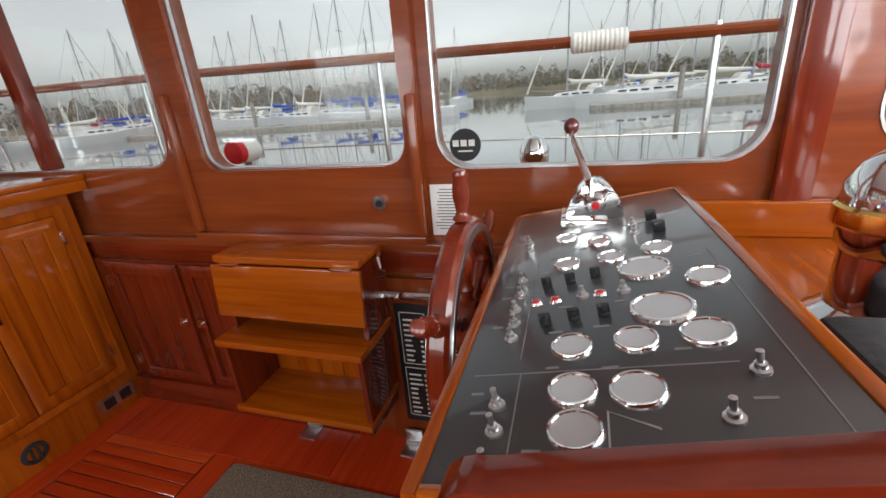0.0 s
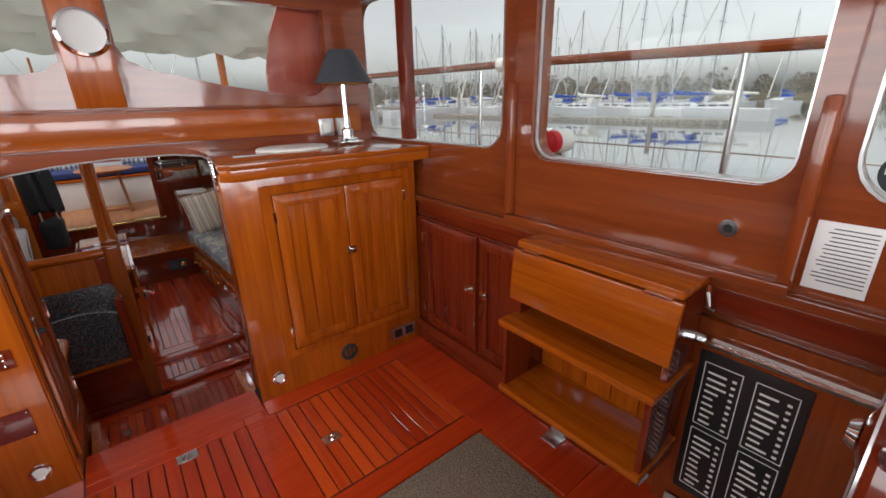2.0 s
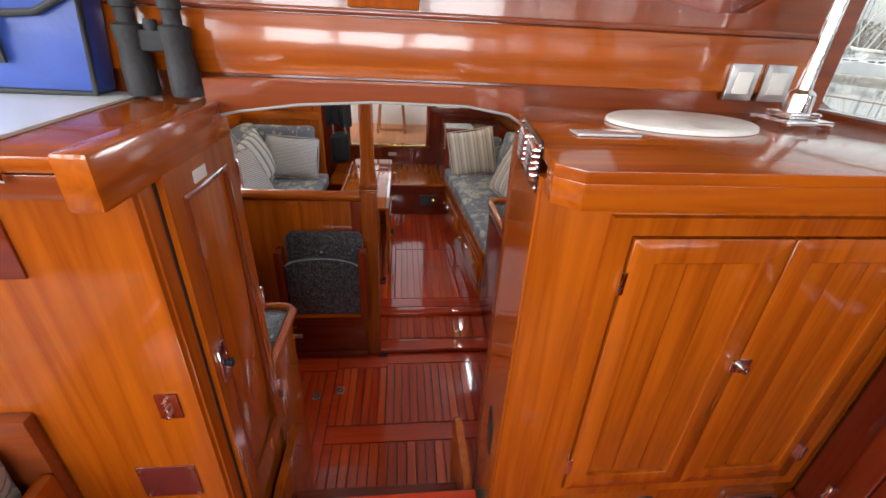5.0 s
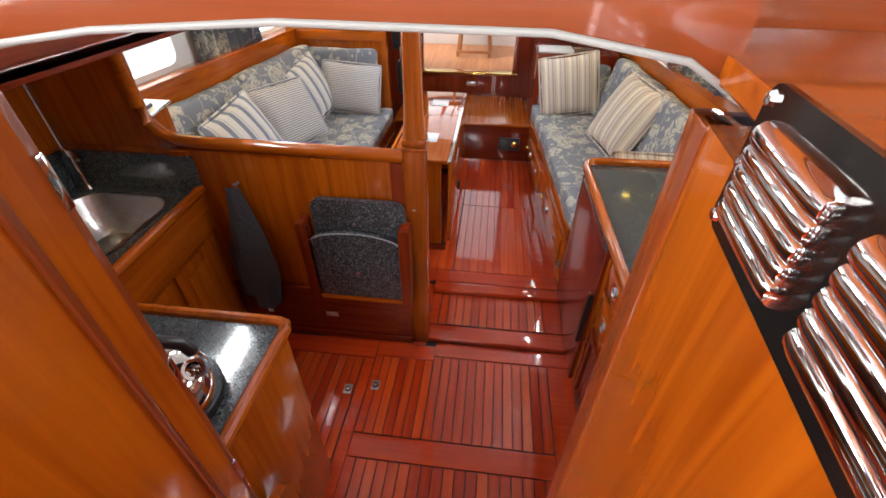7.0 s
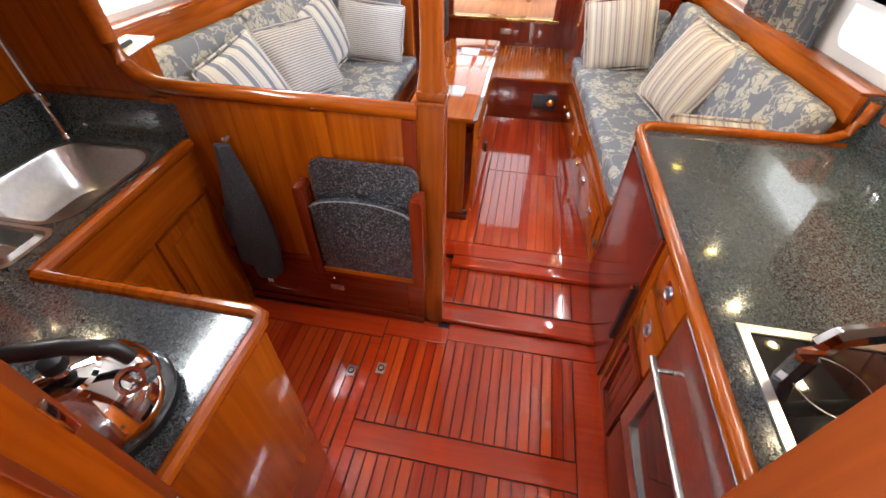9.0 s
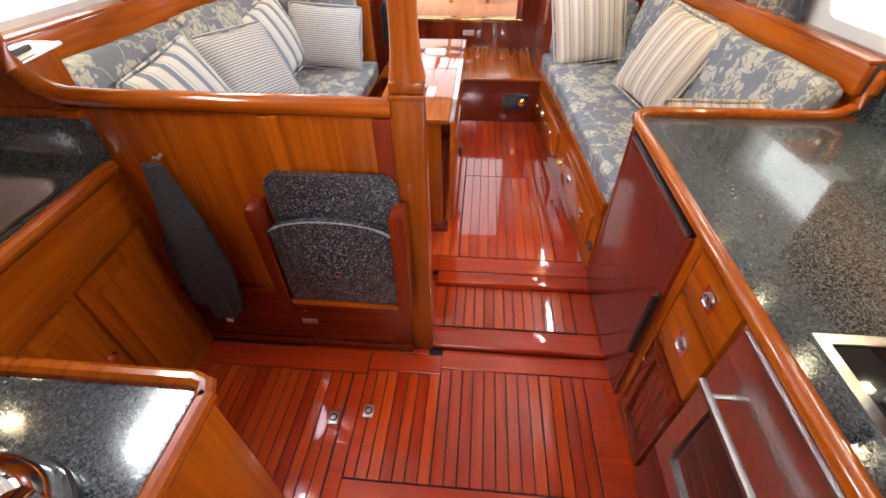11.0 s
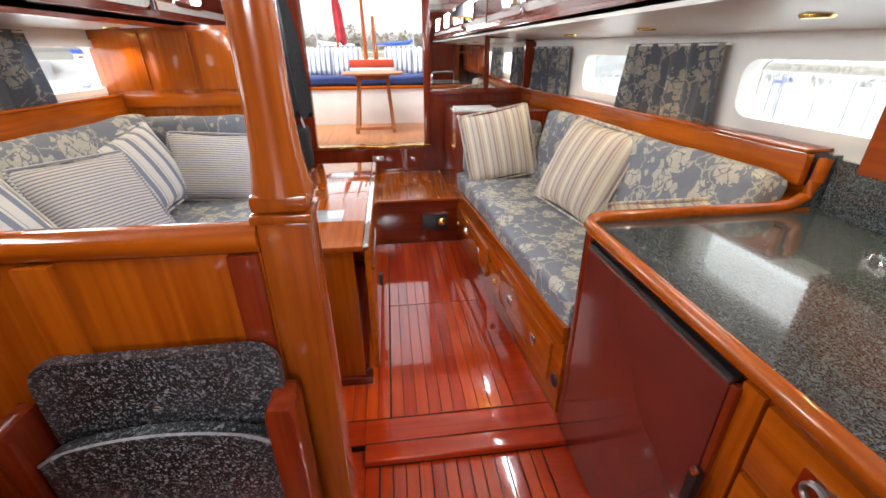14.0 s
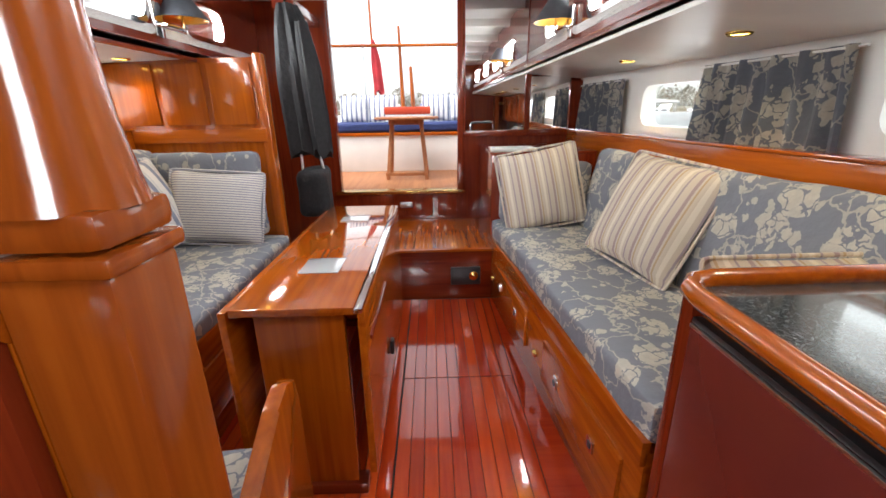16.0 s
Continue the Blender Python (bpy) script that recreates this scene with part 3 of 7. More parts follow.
lintel = structure("lintel", [prism(arch + [(0.435, 1.785), (-0.262, 1.785)], "y", -1.115, -1.08), box(-0.262, 0.435, -1.08, -0.95, 1.762, 1.783, 0.001)], coaming_x, "low arched varnished lintel over the companionway")
part("white_beading", tube([(x, -1.117, z - 0.002) for x, z in arch], 0.003), bead_grey, lintel, "thin white bead under the arched lintel")
part("band_rail", box(-1.40, 1.22, -1.02, -1.0, 1.787, 1.915, 0.004), teak_x, bulkhead)
part("band_moulding", box(-1.40, 1.22, -1.026, -1.0, 1.917, 1.93, 0.004), coaming_x, bulkhead)
part("centre_stile", box(0.035, 0.195, -1.018, -1.0, 1.932, 2.45, 0.004), teak, bulkhead)
part("pane", prism(aft_r, "y", -0.978, -0.974), glass, bulkhead).visible_shadow = False
part("pane", prism(aft_l, "y", -0.978, -0.974), glass, bulkhead).visible_shadow = False
ceiling_wheelhouse = structure("ceiling_wheelhouse", box(-1.46, 1.35, -4.95, -0.9, 2.62, 2.68, 0), white_paint, "white painted deckhead of the wheelhouse")


def window(name, outline, x, side):
    """A varnished or steel trim round a rounded opening, with its pane."""
    us, vs = [p[0] for p in outline], [p[1] for p in outline]
    u0, u1, v0, v1 = min(us), max(us), min(vs), max(vs)
    r = 0.10 if u1 - u0 > 0.79 or u1 - u0 < 0.72 else 0.07
    w = structure(name, ring(rr(u0 - 0.003, u1 + 0.003, v0 - 0.003, v1 + 0.003, r), rr(u0 + 0.003, u1 - 0.003, v0 + 0.003, v1 - 0.003, r - 0.004), "x", x - side * 0.003, x + side * 0.010), steel, "thin bright metal window trim")
    p = part("pane", prism(rr(u0 + 0.001, u1 - 0.001, v0 + 0.001, v1 - 0.001, r), "x", x + side * 0.012, x + side * 0.016), glass, w)
    p.visible_shadow = False
    return w


for k, o in enumerate((win_a, win_b, win_c, win_d)):
    window("window_%d" % (k + 1), o, WX, 1)
for k, (a, b) in enumerate(((-2.0, -1.0), (-2.93, -2.185), (-3.85, -3.03), (-4.75, -4.05))):
    window("window_%d" % (k + 5), rr(a, b, 1.75, 2.42, 0.1), -1.40, -1)
part("mullion", box(WX - 0.005, WX + 0.05, -1.385, -1.315, 1.75, 2.42, 0.01), mahogany, wall_starboard)

# sliding door panel with its rails, ledges along the side
door_1 = structure("door_1", pierced([(-2.985, 1.50), (-2.10, 1.50), (-2.10, 2.60), (-2.985, 2.60)], [rr(-2.935, -2.18, 1.73, 2.42, 0.07)], "x", WX - 0.022, WX - 0.001), coaming_y, "sliding varnished mahogany side door with a window")
part("bottom_rail", box(WX - 0.055, WX - 0.022, -2.985, -2.09, 1.487, 1.515, 0.006), coaming_y, door_1)
part("side_rail", box(WX - 0.05, WX - 0.022, -2.115, -2.085, 1.515, 1.99, 0.01), coaming_z, door_1)
part("side_rail", box(WX - 0.05, WX - 0.022, -2.985, -2.955, 1.515, 1.93, 0.01), coaming_z, door_1)
lock = part("lock", lathe([(0, -0.012), (0.022, -0.012), (0.024, -0.004), (0.024, 0)], (WX - 0.022, -2.835, 1.618), "x"), chrome, door_1, "round chrome lock")
part("keyhole", lathe([(0, -0.015), (0.011, -0.015), (0.012, -0.011)], (WX - 0.022, -2.835, 1.618), "x", 12), black, lock)
part("ledge", box(WX - 0.035, WX, -3.3, -1.46, 1.455, 1.486, 0.008), coaming_y, wall_starboard)
part("ledge_rail", box(WX - 0.02, WX, -3.3, -1.46, 1.38, 1.452, 0.004), mahogany_y, wall_starboard)
for a, b in ((-0.90, -0.87), (-3.95, -3.87)):
    part("post", box(WX - 0.03, WX, a, b, 1.5, 2.6, 0.008), mahogany, wall_starboard)

# ---- structure: galley and saloon shell ----
HX, TAPER = 1.55, 0.0755        # half breadth at the galley; the saloon sides draw in going aft


def draw_in(root, side):
    """Leans a run of joinery along the hull's taper."""
    for ob in [root] + list(root.children_recursive):
        if ob.type == "MESH":
            for v_ in ob.data.vertices:
                v_.co.x -= side * TAPER * (v_.co.y - 0.45)


hull_ports = [rr(a, b, 1.128, 1.34, 0.07) for a, b in ((0.33, 0.92), (1.63, 2.13))]
left_ports = [rr(a, b, 1.185, 1.40, 0.07) for a, b in ((0.33, 0.86), (1.60, 2.12))]
hull_starboard = structure("hull_starboard", pierced([(0.28, -0.06), (3.05, -0.06), (3.05, 1.60), (0.28, 1.60)], hull_ports, "x", HX, HX + 0.07), white_paint, "white painted hull side with oblong ports")
hull_port = structure("hull_port", pierced([(0.28, -0.06), (3.05, -0.06), (3.05, 1.60), (0.28, 1.60)], left_ports, "x", -HX - 0.07, -HX), white_paint, "white painted hull side with oblong ports")
for s in (1, -1):
    structure("hull_galley", box(s * (HX + 0.003), s * (HX + 0.08), -1.4, 0.30, -0.06, 1.60, 0), white_paint, "white painted hull side by the galley")
for wall, ports, s in ((hull_starboard, hull_ports, 1), (hull_port, left_ports, -1)):
    for o in ports:
        us, vs = [p[0] for p in o], [p[1] for p in o]
        w = part("port_rim", ring(rr(min(us) - 0.03, max(us) + 0.03, min(vs) - 0.03, max(vs) + 0.03, 0.09), rr(min(us) + 0.004, max(us) - 0.004, min(vs) + 0.004, max(vs) - 0.004, 0.067), "x", s * (HX - 0.012), s * (HX + 0.05)), white_paint, wall)
        p = part("pane", prism(rr(min(us) + 0.006, max(us) - 0.006, min(vs) + 0.006, max(vs) - 0.006, 0.066), "x", s * (HX + 0.045), s * (HX + 0.05)), glass, w)
        p.visible_shadow = False
    draw_in(wall, s)


def deck_soffit(s):
    """The white underside of the side deck, with the varnished coachroof side standing on its inner edge."""
    sec = [(HX, 1.418), (0.93, 1.47), (0.93, 1.50), (HX, 1.45)] if s > 0 else [(-HX, 1.475), (-0.93, 1.495), (-0.93, 1.52), (-HX, 1.505)]
    return prism(sec, "y", -0.95, 2.99)


soffit_starboard = structure("soffit_starboard", deck_soffit(1), white_paint, "white underside of the side deck")
soffit_port = structure("soffit_port", deck_soffit(-1), white_paint, "white underside of the side deck")
cab_ports = [rr(a, b, 1.61, 1.77, 0.065) for a, b in ((-0.58, -0.10), (0.45, 0.90), (1.30, 1.75), (2.05, 2.45))]
for s, nm in ((1, "starboard"), (-1, "port")):
    cw = structure("coachroof_side_" + nm, pierced([(-0.95, 1.50), (2.99, 1.50), (2.99, 1.98), (-0.95, 1.90)], cab_ports, "x", s * 0.95, s * 1.0), mahogany_y, "varnished mahogany coachroof side with small ports")
    part("moulding", box(s * 0.93, s * 0.95, -0.95, 2.99, 1.478, 1.525, 0.006), mahogany_y, cw)
    for o in cab_ports:
        us, vs = [p[0] for p in o], [p[1] for p in o]
        w = part("port_rim", ring(rr(min(us) - 0.022, max(us) + 0.022, min(vs) - 0.022, max(vs) + 0.022, 0.08), rr(min(us) + 0.004, max(us) - 0.004, min(vs) + 0.004, max(vs) - 0.004, 0.062), "x", s * 0.938, s * 0.99), chrome, cw)
        p = part("pane", prism(rr(min(us) + 0.006, max(us) - 0.006, min(vs) + 0.006, max(vs) - 0.006, 0.061), "x", s * 0.98, s * 0.985), glass, w)
        p.visible_shadow = False
ceiling_saloon = structure("ceiling_saloon", [prism([(-0.95, 1.90), (2.99, 1.98), (2.99, 2.01), (-0.95, 1.93)], "x", -1.0, 1.0)] + [box(-0.95, 0.95, y - 0.03, y + 0.03, 1.86 + 0.02 * y, 1.922 + 0.02 * y, 0.006) for y in (0.1, 0.8, 1.5, 2.2, 2.8)], white_paint, "white deckhead on beams")
# after bulkhead and door opening
bulk_aft = structure("bulkhead_aft", pierced([(-1.55, -0.05), (1.55, -0.05), (1.55, 1.98), (-1.55, 1.98)], [[(-0.455, 0.635), (0.445, 0.635), (0.455, 1.965), (-0.445, 1.965)]], "y", 2.99, 3.04), mahogany, "dark varnished mahogany bulkhead with the cockpit doorway")
part("door_frame", [box(-0.60, -0.455, 2.965, 2.99, 0.60, 1.98, 0.004), box(0.447, 0.492, 2.965, 2.99, 0.60, 1.98, 0.004)], mahogany, bulk_aft)
part("sill", box(-0.50, 0.50, 2.955, 3.06, 0.612, 0.636, 0.004), brass, bulk_aft, "thin brass sill")
for a, b in ((-0.33, -0.06), (-0.02, 0.25), (0.29, 0.44)):
    part("raised_panel", box(a, b, 2.978, 2.99, 0.43, 0.60, 0.004), mahogany, bulk_aft)
step = thing("saloon_step", (0.2, 2.6, FS), "varnished mahogany step with a laid plank top", "step")
part("riser", box(-0.62, 0.62, 2.22, 2.245, FS - 0.05, 0.385, 0.003), mahogany_x, step)
top = part("tread", box(-0.62, 0.62, 2.195, 2.985, 0.385, 0.402, 0.004), teak_x, step)
planks(top, -0.2, 0.60, 2.215, 2.975, 0.402, 0.028, material=teak_y, gap=0.004, thick=0.003)

structure('deck_side', [box(0.95, 1.62, -0.95, 3.05, 1.56, 1.60, 0), box(-1.62, -0.95, -0.95, 3.05, 1.56, 1.60, 0)], white_paint, 'pale side decks')
# walls and steps closing the fore end of the galley
structure("bulkhead_engine", [box(-1.62, -0.29, -1.10, -1.07, -0.05, 1.69, 0), box(0.447, 1.62, -1.13, -1.10, -0.05, 1.69, 0)], mahogany, "plain mahogany bulkhead under the wheelhouse")
steps = thing("companion_steps", (0.07, -1.2, 0), "varnished mahogany companion steps with plank treads", "steps")
for k, (y, z) in enumerate(((-1.10, 0.22), (-1.22, 0.445))):
    part("tread", box(-0.21, 0.348, y - 0.13, y + 0.06, z - 0.025, z, 0.005), mahogany_x, steps)
part("back", box(-0.21, 0.348, -1.345, -1.335, 0.0, FW - 0.06, 0.001), mahogany_x, steps)
for x in (-0.238, 0.350):
    part("cheek", prism(rr(-1.32, -0.99, 0.0, 0.62, 0.06), "x", x, x + 0.026, 0.004), teak, steps)

# ---- wheelhouse things ----
def chrome_latch(parent, x, y, z, face):
    """A small chrome cupboard catch on a plate, facing -y or -x."""
    if face == "y":
        p = part("catch", box(x - 0.022, x + 0.022, y - 0.006, y, z - 0.018, z + 0.018, 0.003), chrome, parent, "chrome turn catch")
        part("knob", [lathe([(0.004, -0.022), (0.010, -0.020), (0.010, -0.014), (0.006, -0.010), (0.006, -0.004)], (x, y, z), "y", 14), box(x - 0.018, x + 0.002, y - 0.020, y - 0.014, z - 0.005, z + 0.005, 0.002)], chrome, p)
    else:
        p = part("catch", box(x - 0.006, x, y - 0.022, y + 0.022, z - 0.018, z + 0.018, 0.003), chrome, parent, "chrome turn catch")
        part("knob", [lathe([(0.004, -0.022), (0.010, -0.020), (0.010, -0.014), (0.006, -0.010), (0.006, -0.004)], (x, y, z), "x", 14), box(x - 0.020, x - 0.014, y - 0.018, y + 0.002, z - 0.005, z + 0.005, 0.002)], chrome, p)
    return p


def panel_door(parent, u0, u1, z0, z1, w, axis, out, material, boards=3, stile=0.055, hinge=0):
    """A framed cupboard door with tongue-and-groove boards, facing along -out on the given axis."""
    def b(a0, a1, c0, c1, d0, d1, bev=0.003):
        lo, hi = sorted((w + out * d0, w + out * d1))
        return box(a0, a1, lo, hi, c0, c1, bev) if axis == "y" else box(lo, hi, a0, a1, c0, c1, bev)
    outer = [(u0, z0), (u1, z0), (u1, z1), (u0, z1)]
    inner = [(u0 + stile, z0 + stile), (u1 - stile, z0 + stile), (u1 - stile, z1 - stile), (u0 + stile, z1 - stile)]
    door = part("door", bevel(ring(outer, inner, axis, w, w + out * 0.02), 0.002, 1), material, parent)
    step_ = (u1 - u0 - 2 * stile) / boards
    for i in range(boards):
        a = u0 + stile + i * step_
        part("board", b(a + 0.001, a + step_ - 0.001, z0 + stile, z1 - stile, 0.0, 0.010, 0.0015), material, door)
    if hinge:
        u = u0 - 0.004 if hinge < 0 else u1 + 0.004
        for z in (z0 + 0.09, z1 - 0.09):
            part("hinge", b(u - 0.006, u + 0.006, z - 0.025, z + 0.025, 0.0, 0.023, 0.002), chrome, door, "small chrome hinge")
    return door


YF = -1.455
cab = thing("cabinet", (0.8, -1.3, FW), "orange-varnished teak cabinet with two boarded doors", "cabinet")
part("body", prism([(0.385, YF), (1.262, YF), (1.262, -1.105), (0.430, -1.105)], "z", FW - 0.02, 1.69, 0.004), teak, cab)
part("side_panel", prism([(0.382, YF + 0.01), (0.388, YF + 0.01), (0.432, -1.11), (0.426, -1.11)], "z", 0.0, 1.69), teak, cab)
part("jamb_post", prism([(0.420, -1.135), (0.445, -1.135), (0.447, -1.09), (0.424, -1.09)], "z", 0.0, 1.69, 0.004), coaming_z, cab)
part("face_frame", pierced([(0.515, 0.845), (1.215, 0.845), (1.215, 1.628), (0.515, 1.628)], [[(0.555, 0.878), (1.178, 0.878), (1.178, 1.594), (0.555, 1.594)]], "y", YF - 0.016, YF), teak, cab)
d = panel_door(cab, 0.560, 0.868, 0.883, 1.590, YF - 0.003, "y", -1, teak, 3, 0.05, -1)
chrome_latch(d, 0.875, YF - 0.022, 1.29, "y")
panel_door(cab, 0.872, 1.174, 0.883, 1.590, YF - 0.003, "y", -1, teak, 3, 0.05, 1)


def louvre(parent, m, w, h, n):
    """A bright louvred vent on a dark plate; local y along the wall, z up, facing -x."""
    v = part("louvre_vent", moved(prism(rr(0, w, 0, h, 0.012), "x", -0.004, 0), m), dark_plate, parent, "polished louvre vent on a dark plate")
    half = (w - 0.055) / 2
    for c in (0.018, 0.036 + half):
        for i in range(n):
            z = 0.018 + (h - 0.036) * (i + 0.5) / n
            part("slat", moved(lathe([(0.0, 0), (0.008, 0.003), (0.009, 0.010), (0.009, half - 0.010), (0.008, half - 0.003), (0, half)], (0, 0, 0), "y", 12), m @ pose(-0.005, c, z)), chrome, v)
    for y in (0.008, w - 0.008):
        for z in (0.009, h / 2, h - 0.009):
            part("screw", moved(lathe([(0, -0.008), (0.004, -0.007), (0.005, -0.004)], (0, y, z), "x", 8), m), chrome, v)


louvre(cab, Matrix.Translation((0.3855, -1.430, 1.653)) @ Matrix.Rotation(radians(-7.2), 4, "Z"), 0.226, 0.091, 5)
part("lower_vent", moved(prism(rr(0, 0.08, 0, 0.12, 0.01), "x", -0.004, 0.0), Matrix.Translation((0.395, -1.36, 0.86)) @ Matrix.Rotation(radians(-7.2), 4, "Z")), black, cab, "small black vent plate")


def courtesy_light(parent, x, z):
    r = part("courtesy_light", lathe([(0.019, -0.003), (0.024, -0.008), (0.031, -0.006), (0.034, 0)], (x, YF, z), "y"), chrome, parent, "round chrome courtesy light")
    part("lens", lathe([(0, -0.005), (0.015, -0.004), (0.020, -0.002)], (x, YF, z), "y"), offwhite, r)


courtesy_light(cab, 0.470, 0.758)
v = part("round_vent", lathe([(0.028, -0.002), (0.030, -0.010), (0.042, -0.008), (0.045, 0)], (0.818, YF, 0.748), "y"), rubber, cab, "round dark-grey vent")
part("vane", box(0.804, 0.812, YF - 0.012, YF, 0.722, 0.774, 0.003), rubber, v)
part("vane", box(0.824, 0.832, YF - 0.012, YF, 0.722, 0.774, 0.003), rubber, v)
s_ = part("socket_plate", box(1.062, 1.218, YF - 0.009, YF, 0.712, 0.778, 0.004), steel, cab, "brushed steel double socket")
for x in (1.105, 1.175):
    part("socket", box(x - 0.024, x + 0.024, YF - 0.012, YF - 0.006, 0.722, 0.768, 0.003), black, s_)

wt = thing("worktop", (0.8, -1.3, 1.69), "varnished teak worktop with a deep front edge", "worktop")
part("top", prism([(0.425, -1.13), (0.375, -1.52), (0.41, -1.555), (1.285, -1.555), (1.285, -1.0), (0.425, -1.0)], "z", 1.715, 1.735, 0.003), teak_x, wt)
part("front_edge", prism([(0.378, -1.515), (0.413, -1.55), (1.285, -1.55), (1.285, -1.46), (0.386, -1.46)], "z", 1.672, 1.714, 0.002), teak_x, wt)

mat_ = thing("table_mat", (0.78, -1.2, 1.735), "round off-white woven placemat on the worktop", "placemat")
part("disc", moved(lathe([(0, 0.012), (0.155, 0.012), (0.163, 0.008), (0.165, 0.0)], (0, 0, 0), "z", 40), Matrix.Translation((0.765, -1.20, 1.736)) @ Matrix.Diagonal((1, 0.72, 1, 1))), offwhite, mat_)
solid("bevelled_tile", box(0.475, 0.60, -1.345, -1.30, 1.736, 1.741, 0.002), dial, "thin clear glass strip lying on the worktop", "glass strip")

lamp = thing("table_lamp", (1.06, -1.16, 1.735), "chrome table lamp with a dark grey cone shade", "lamp")
part("base", [box(1.005, 1.125, -1.215, -1.105, 1.742, 1.752, 0.003), box(1.025, 1.105, -1.195, -1.125, 1.753, 1.766, 0.004)] + [lathe([(0, 0), (0.010, 0.002), (0.012, 0.008), (0, 0.012)], (x, y, 1.7345), "z", 10) for x in (1.015, 1.115) for y in (-1.205, -1.115)], chrome, lamp)
part("stem", lathe([(0.030, 0.012), (0.028, 0.05), (0.016, 0.06), (0.014, 0.10), (0.013, 0.30), (0.018, 0.305), (0.010, 0.33)], (1.065, -1.16, 1.754), "z", 16), chrome, lamp)
part("shade", [lathe([(0.135, 0.0), (0.137, 0.004), (0.060, 0.148), (0.057, 0.148)], (1.07, -1.16, 2.02), "z", 32)], shade_m, lamp, "dark grey cone shade")
part("shade_lining", lathe([(0.132, 0.002), (0.056, 0.146)], (1.07, -1.16, 2.02), "z", 32), shade_gold, lamp, "gold shade lining")

for x in (1.016, 1.112):
    sk = thing("wall_socket", (x, -1.022, 1.815), "square chrome wall socket on the teak band", "socket", "sockets by the lamp")
    p = part("plate", box(x - 0.040, x + 0.040, -1.030, -1.020, 1.768, 1.856, 0.004), steel, sk)
    part("insert", box(x - 0.022, x + 0.022, -1.034, -1.028, 1.785, 1.838, 0.003), offwhite, p)

clock = thing("wall_clock", (0.115, -1.03, 2.19), "round chrome-rimmed clock on the bulkhead", "clock")
part("case", lathe([(0.066, -0.006), (0.070, -0.03), (0.080, -0.026), (0.084, 0)], (0.115, -1.018, 2.195), "y", 32), chrome, clock)
part("face", lathe([(0, -0.012), (0.067, -0.012), (0.067, 0)], (0.115, -1.018, 2.195), "y", 32), paper, clock)

# chart table and its side
ch = thing("chart_table", (-0.6, -1.3, FW), "teak chart table unit with a lifting lid and flush drawer", "chart table")
part("body", box(-1.395, -0.255, YF, -1.075, FW - 0.02, 1.672, 0.004), teak, ch)
part("side_panel", box(-0.256, -0.250, YF + 0.012, -1.09, 0.0, 1.672, 0.002), teak, ch)
part("jamb_post", box(-0.29, -0.244, -1.105, -1.07, 0.0, 1.672, 0.006), coaming_z, ch)
part("lid", box(-1.395, -0.285, -1.535, -1.0, 1.712, 1.735, 0.004), teak_x, ch)
part("apron", box(-1.395, -0.285, -1.530, YF, 1.674, 1.709, 0.003), coaming_x, ch)
part("end_rail", box(-0.283, -0.236, -1.545, -1.08, 1.66, 1.742, 0.008), teak_y, ch)
hg = part("lid_hinge", box(-0.405, -0.345, -1.541, -1.530, 1.700, 1.722, 0.003), chrome, ch)
dr = part("drawer", box(-0.90, -0.452, YF - 0.006, YF, 1.508, 1.634, 0.003), mahogany_x, ch)
pl = part("drawer_pull", box(-0.635, -0.525, YF - 0.011, YF - 0.006, 1.546, 1.606, 0.003), steel, dr, "recessed steel ring pull")
part("ring", moved(lathe([(0.016, -0.004), (0.021, -0.006), (0.024, -0.003), (0.022, 0)], (0, 0, 0), "y", 20), Matrix.Translation((-0.58, YF - 0.011, 1.576)) @ Matrix.Diagonal((1.5, 1, 0.9, 1))), chrome, pl)
sw = part("switch_plate", box(-0.333, -0.289, YF - 0.005, YF, 1.172, 1.238, 0.003), mahogany, ch)
for z in (1.186, 1.205, 1.224):
    part("switch", lathe([(0, -0.014), (0.005, -0.012), (0.006, 0)], (-0.311, YF - 0.004, z), "y", 10), chrome, sw)
bp = part("name_plate", box(-0.428, -0.305, YF - 0.004, YF, 0.918, 1.018, 0.002), fridge_m, ch, "small screwed-on glossy plate")
for x in (-0.42, -0.313):
    for z in (0.926, 1.010):
        part("screw", lathe([(0, -0.004), (0.004, -0.003), (0.004, 0)], (x, YF - 0.004, z), "y", 8), chrome, bp)
courtesy_light(ch, -0.340, 0.764)
# door in the companionway side
dd = part("side_door", pierced([(-1.40, 0.74), (-1.09, 0.74), (-1.09, 1.665), (-1.40, 1.665)], [[(-1.35, 0.80), (-1.14, 0.80), (-1.14, 1.61), (-1.35, 1.61)]], "x", -0.250, -0.236), teak, ch)
part("door_panel", box(-0.249, -0.242, -1.35, -1.14, 0.80, 1.61, 0.003), teak, dd)
# dark ring laid round the door as the shade in its gap
part("door_gap", ring([(-1.407, 0.732), (-1.083, 0.732), (-1.083, 1.672), (-1.407, 1.672)], [(-1.400, 0.740), (-1.090, 0.740), (-1.090, 1.665), (-1.400, 1.665)], "x", -0.2505, -0.2475), caulk, dd)
part("panel_mould", bevel(ring([(-1.352, 0.798), (-1.138, 0.798), (-1.138, 1.612), (-1.352, 1.612)], [(-1.338, 0.812), (-1.152, 0.812), (-1.152, 1.598), (-1.338, 1.598)], "x", -0.243, -0.233), 0.002, 1), coaming_z, dd)
part("label_strip", box(-0.236, -0.234, -1.30, -1.245, 1.618, 1.642, 0.001), white_paint, dd, "small white label strip")
for z in (0.86, 1.21, 1.57):
    part("hinge", box(-0.238, -0.230, -1.092, -1.08, z - 0.035, z + 0.035, 0.002), chrome, dd)
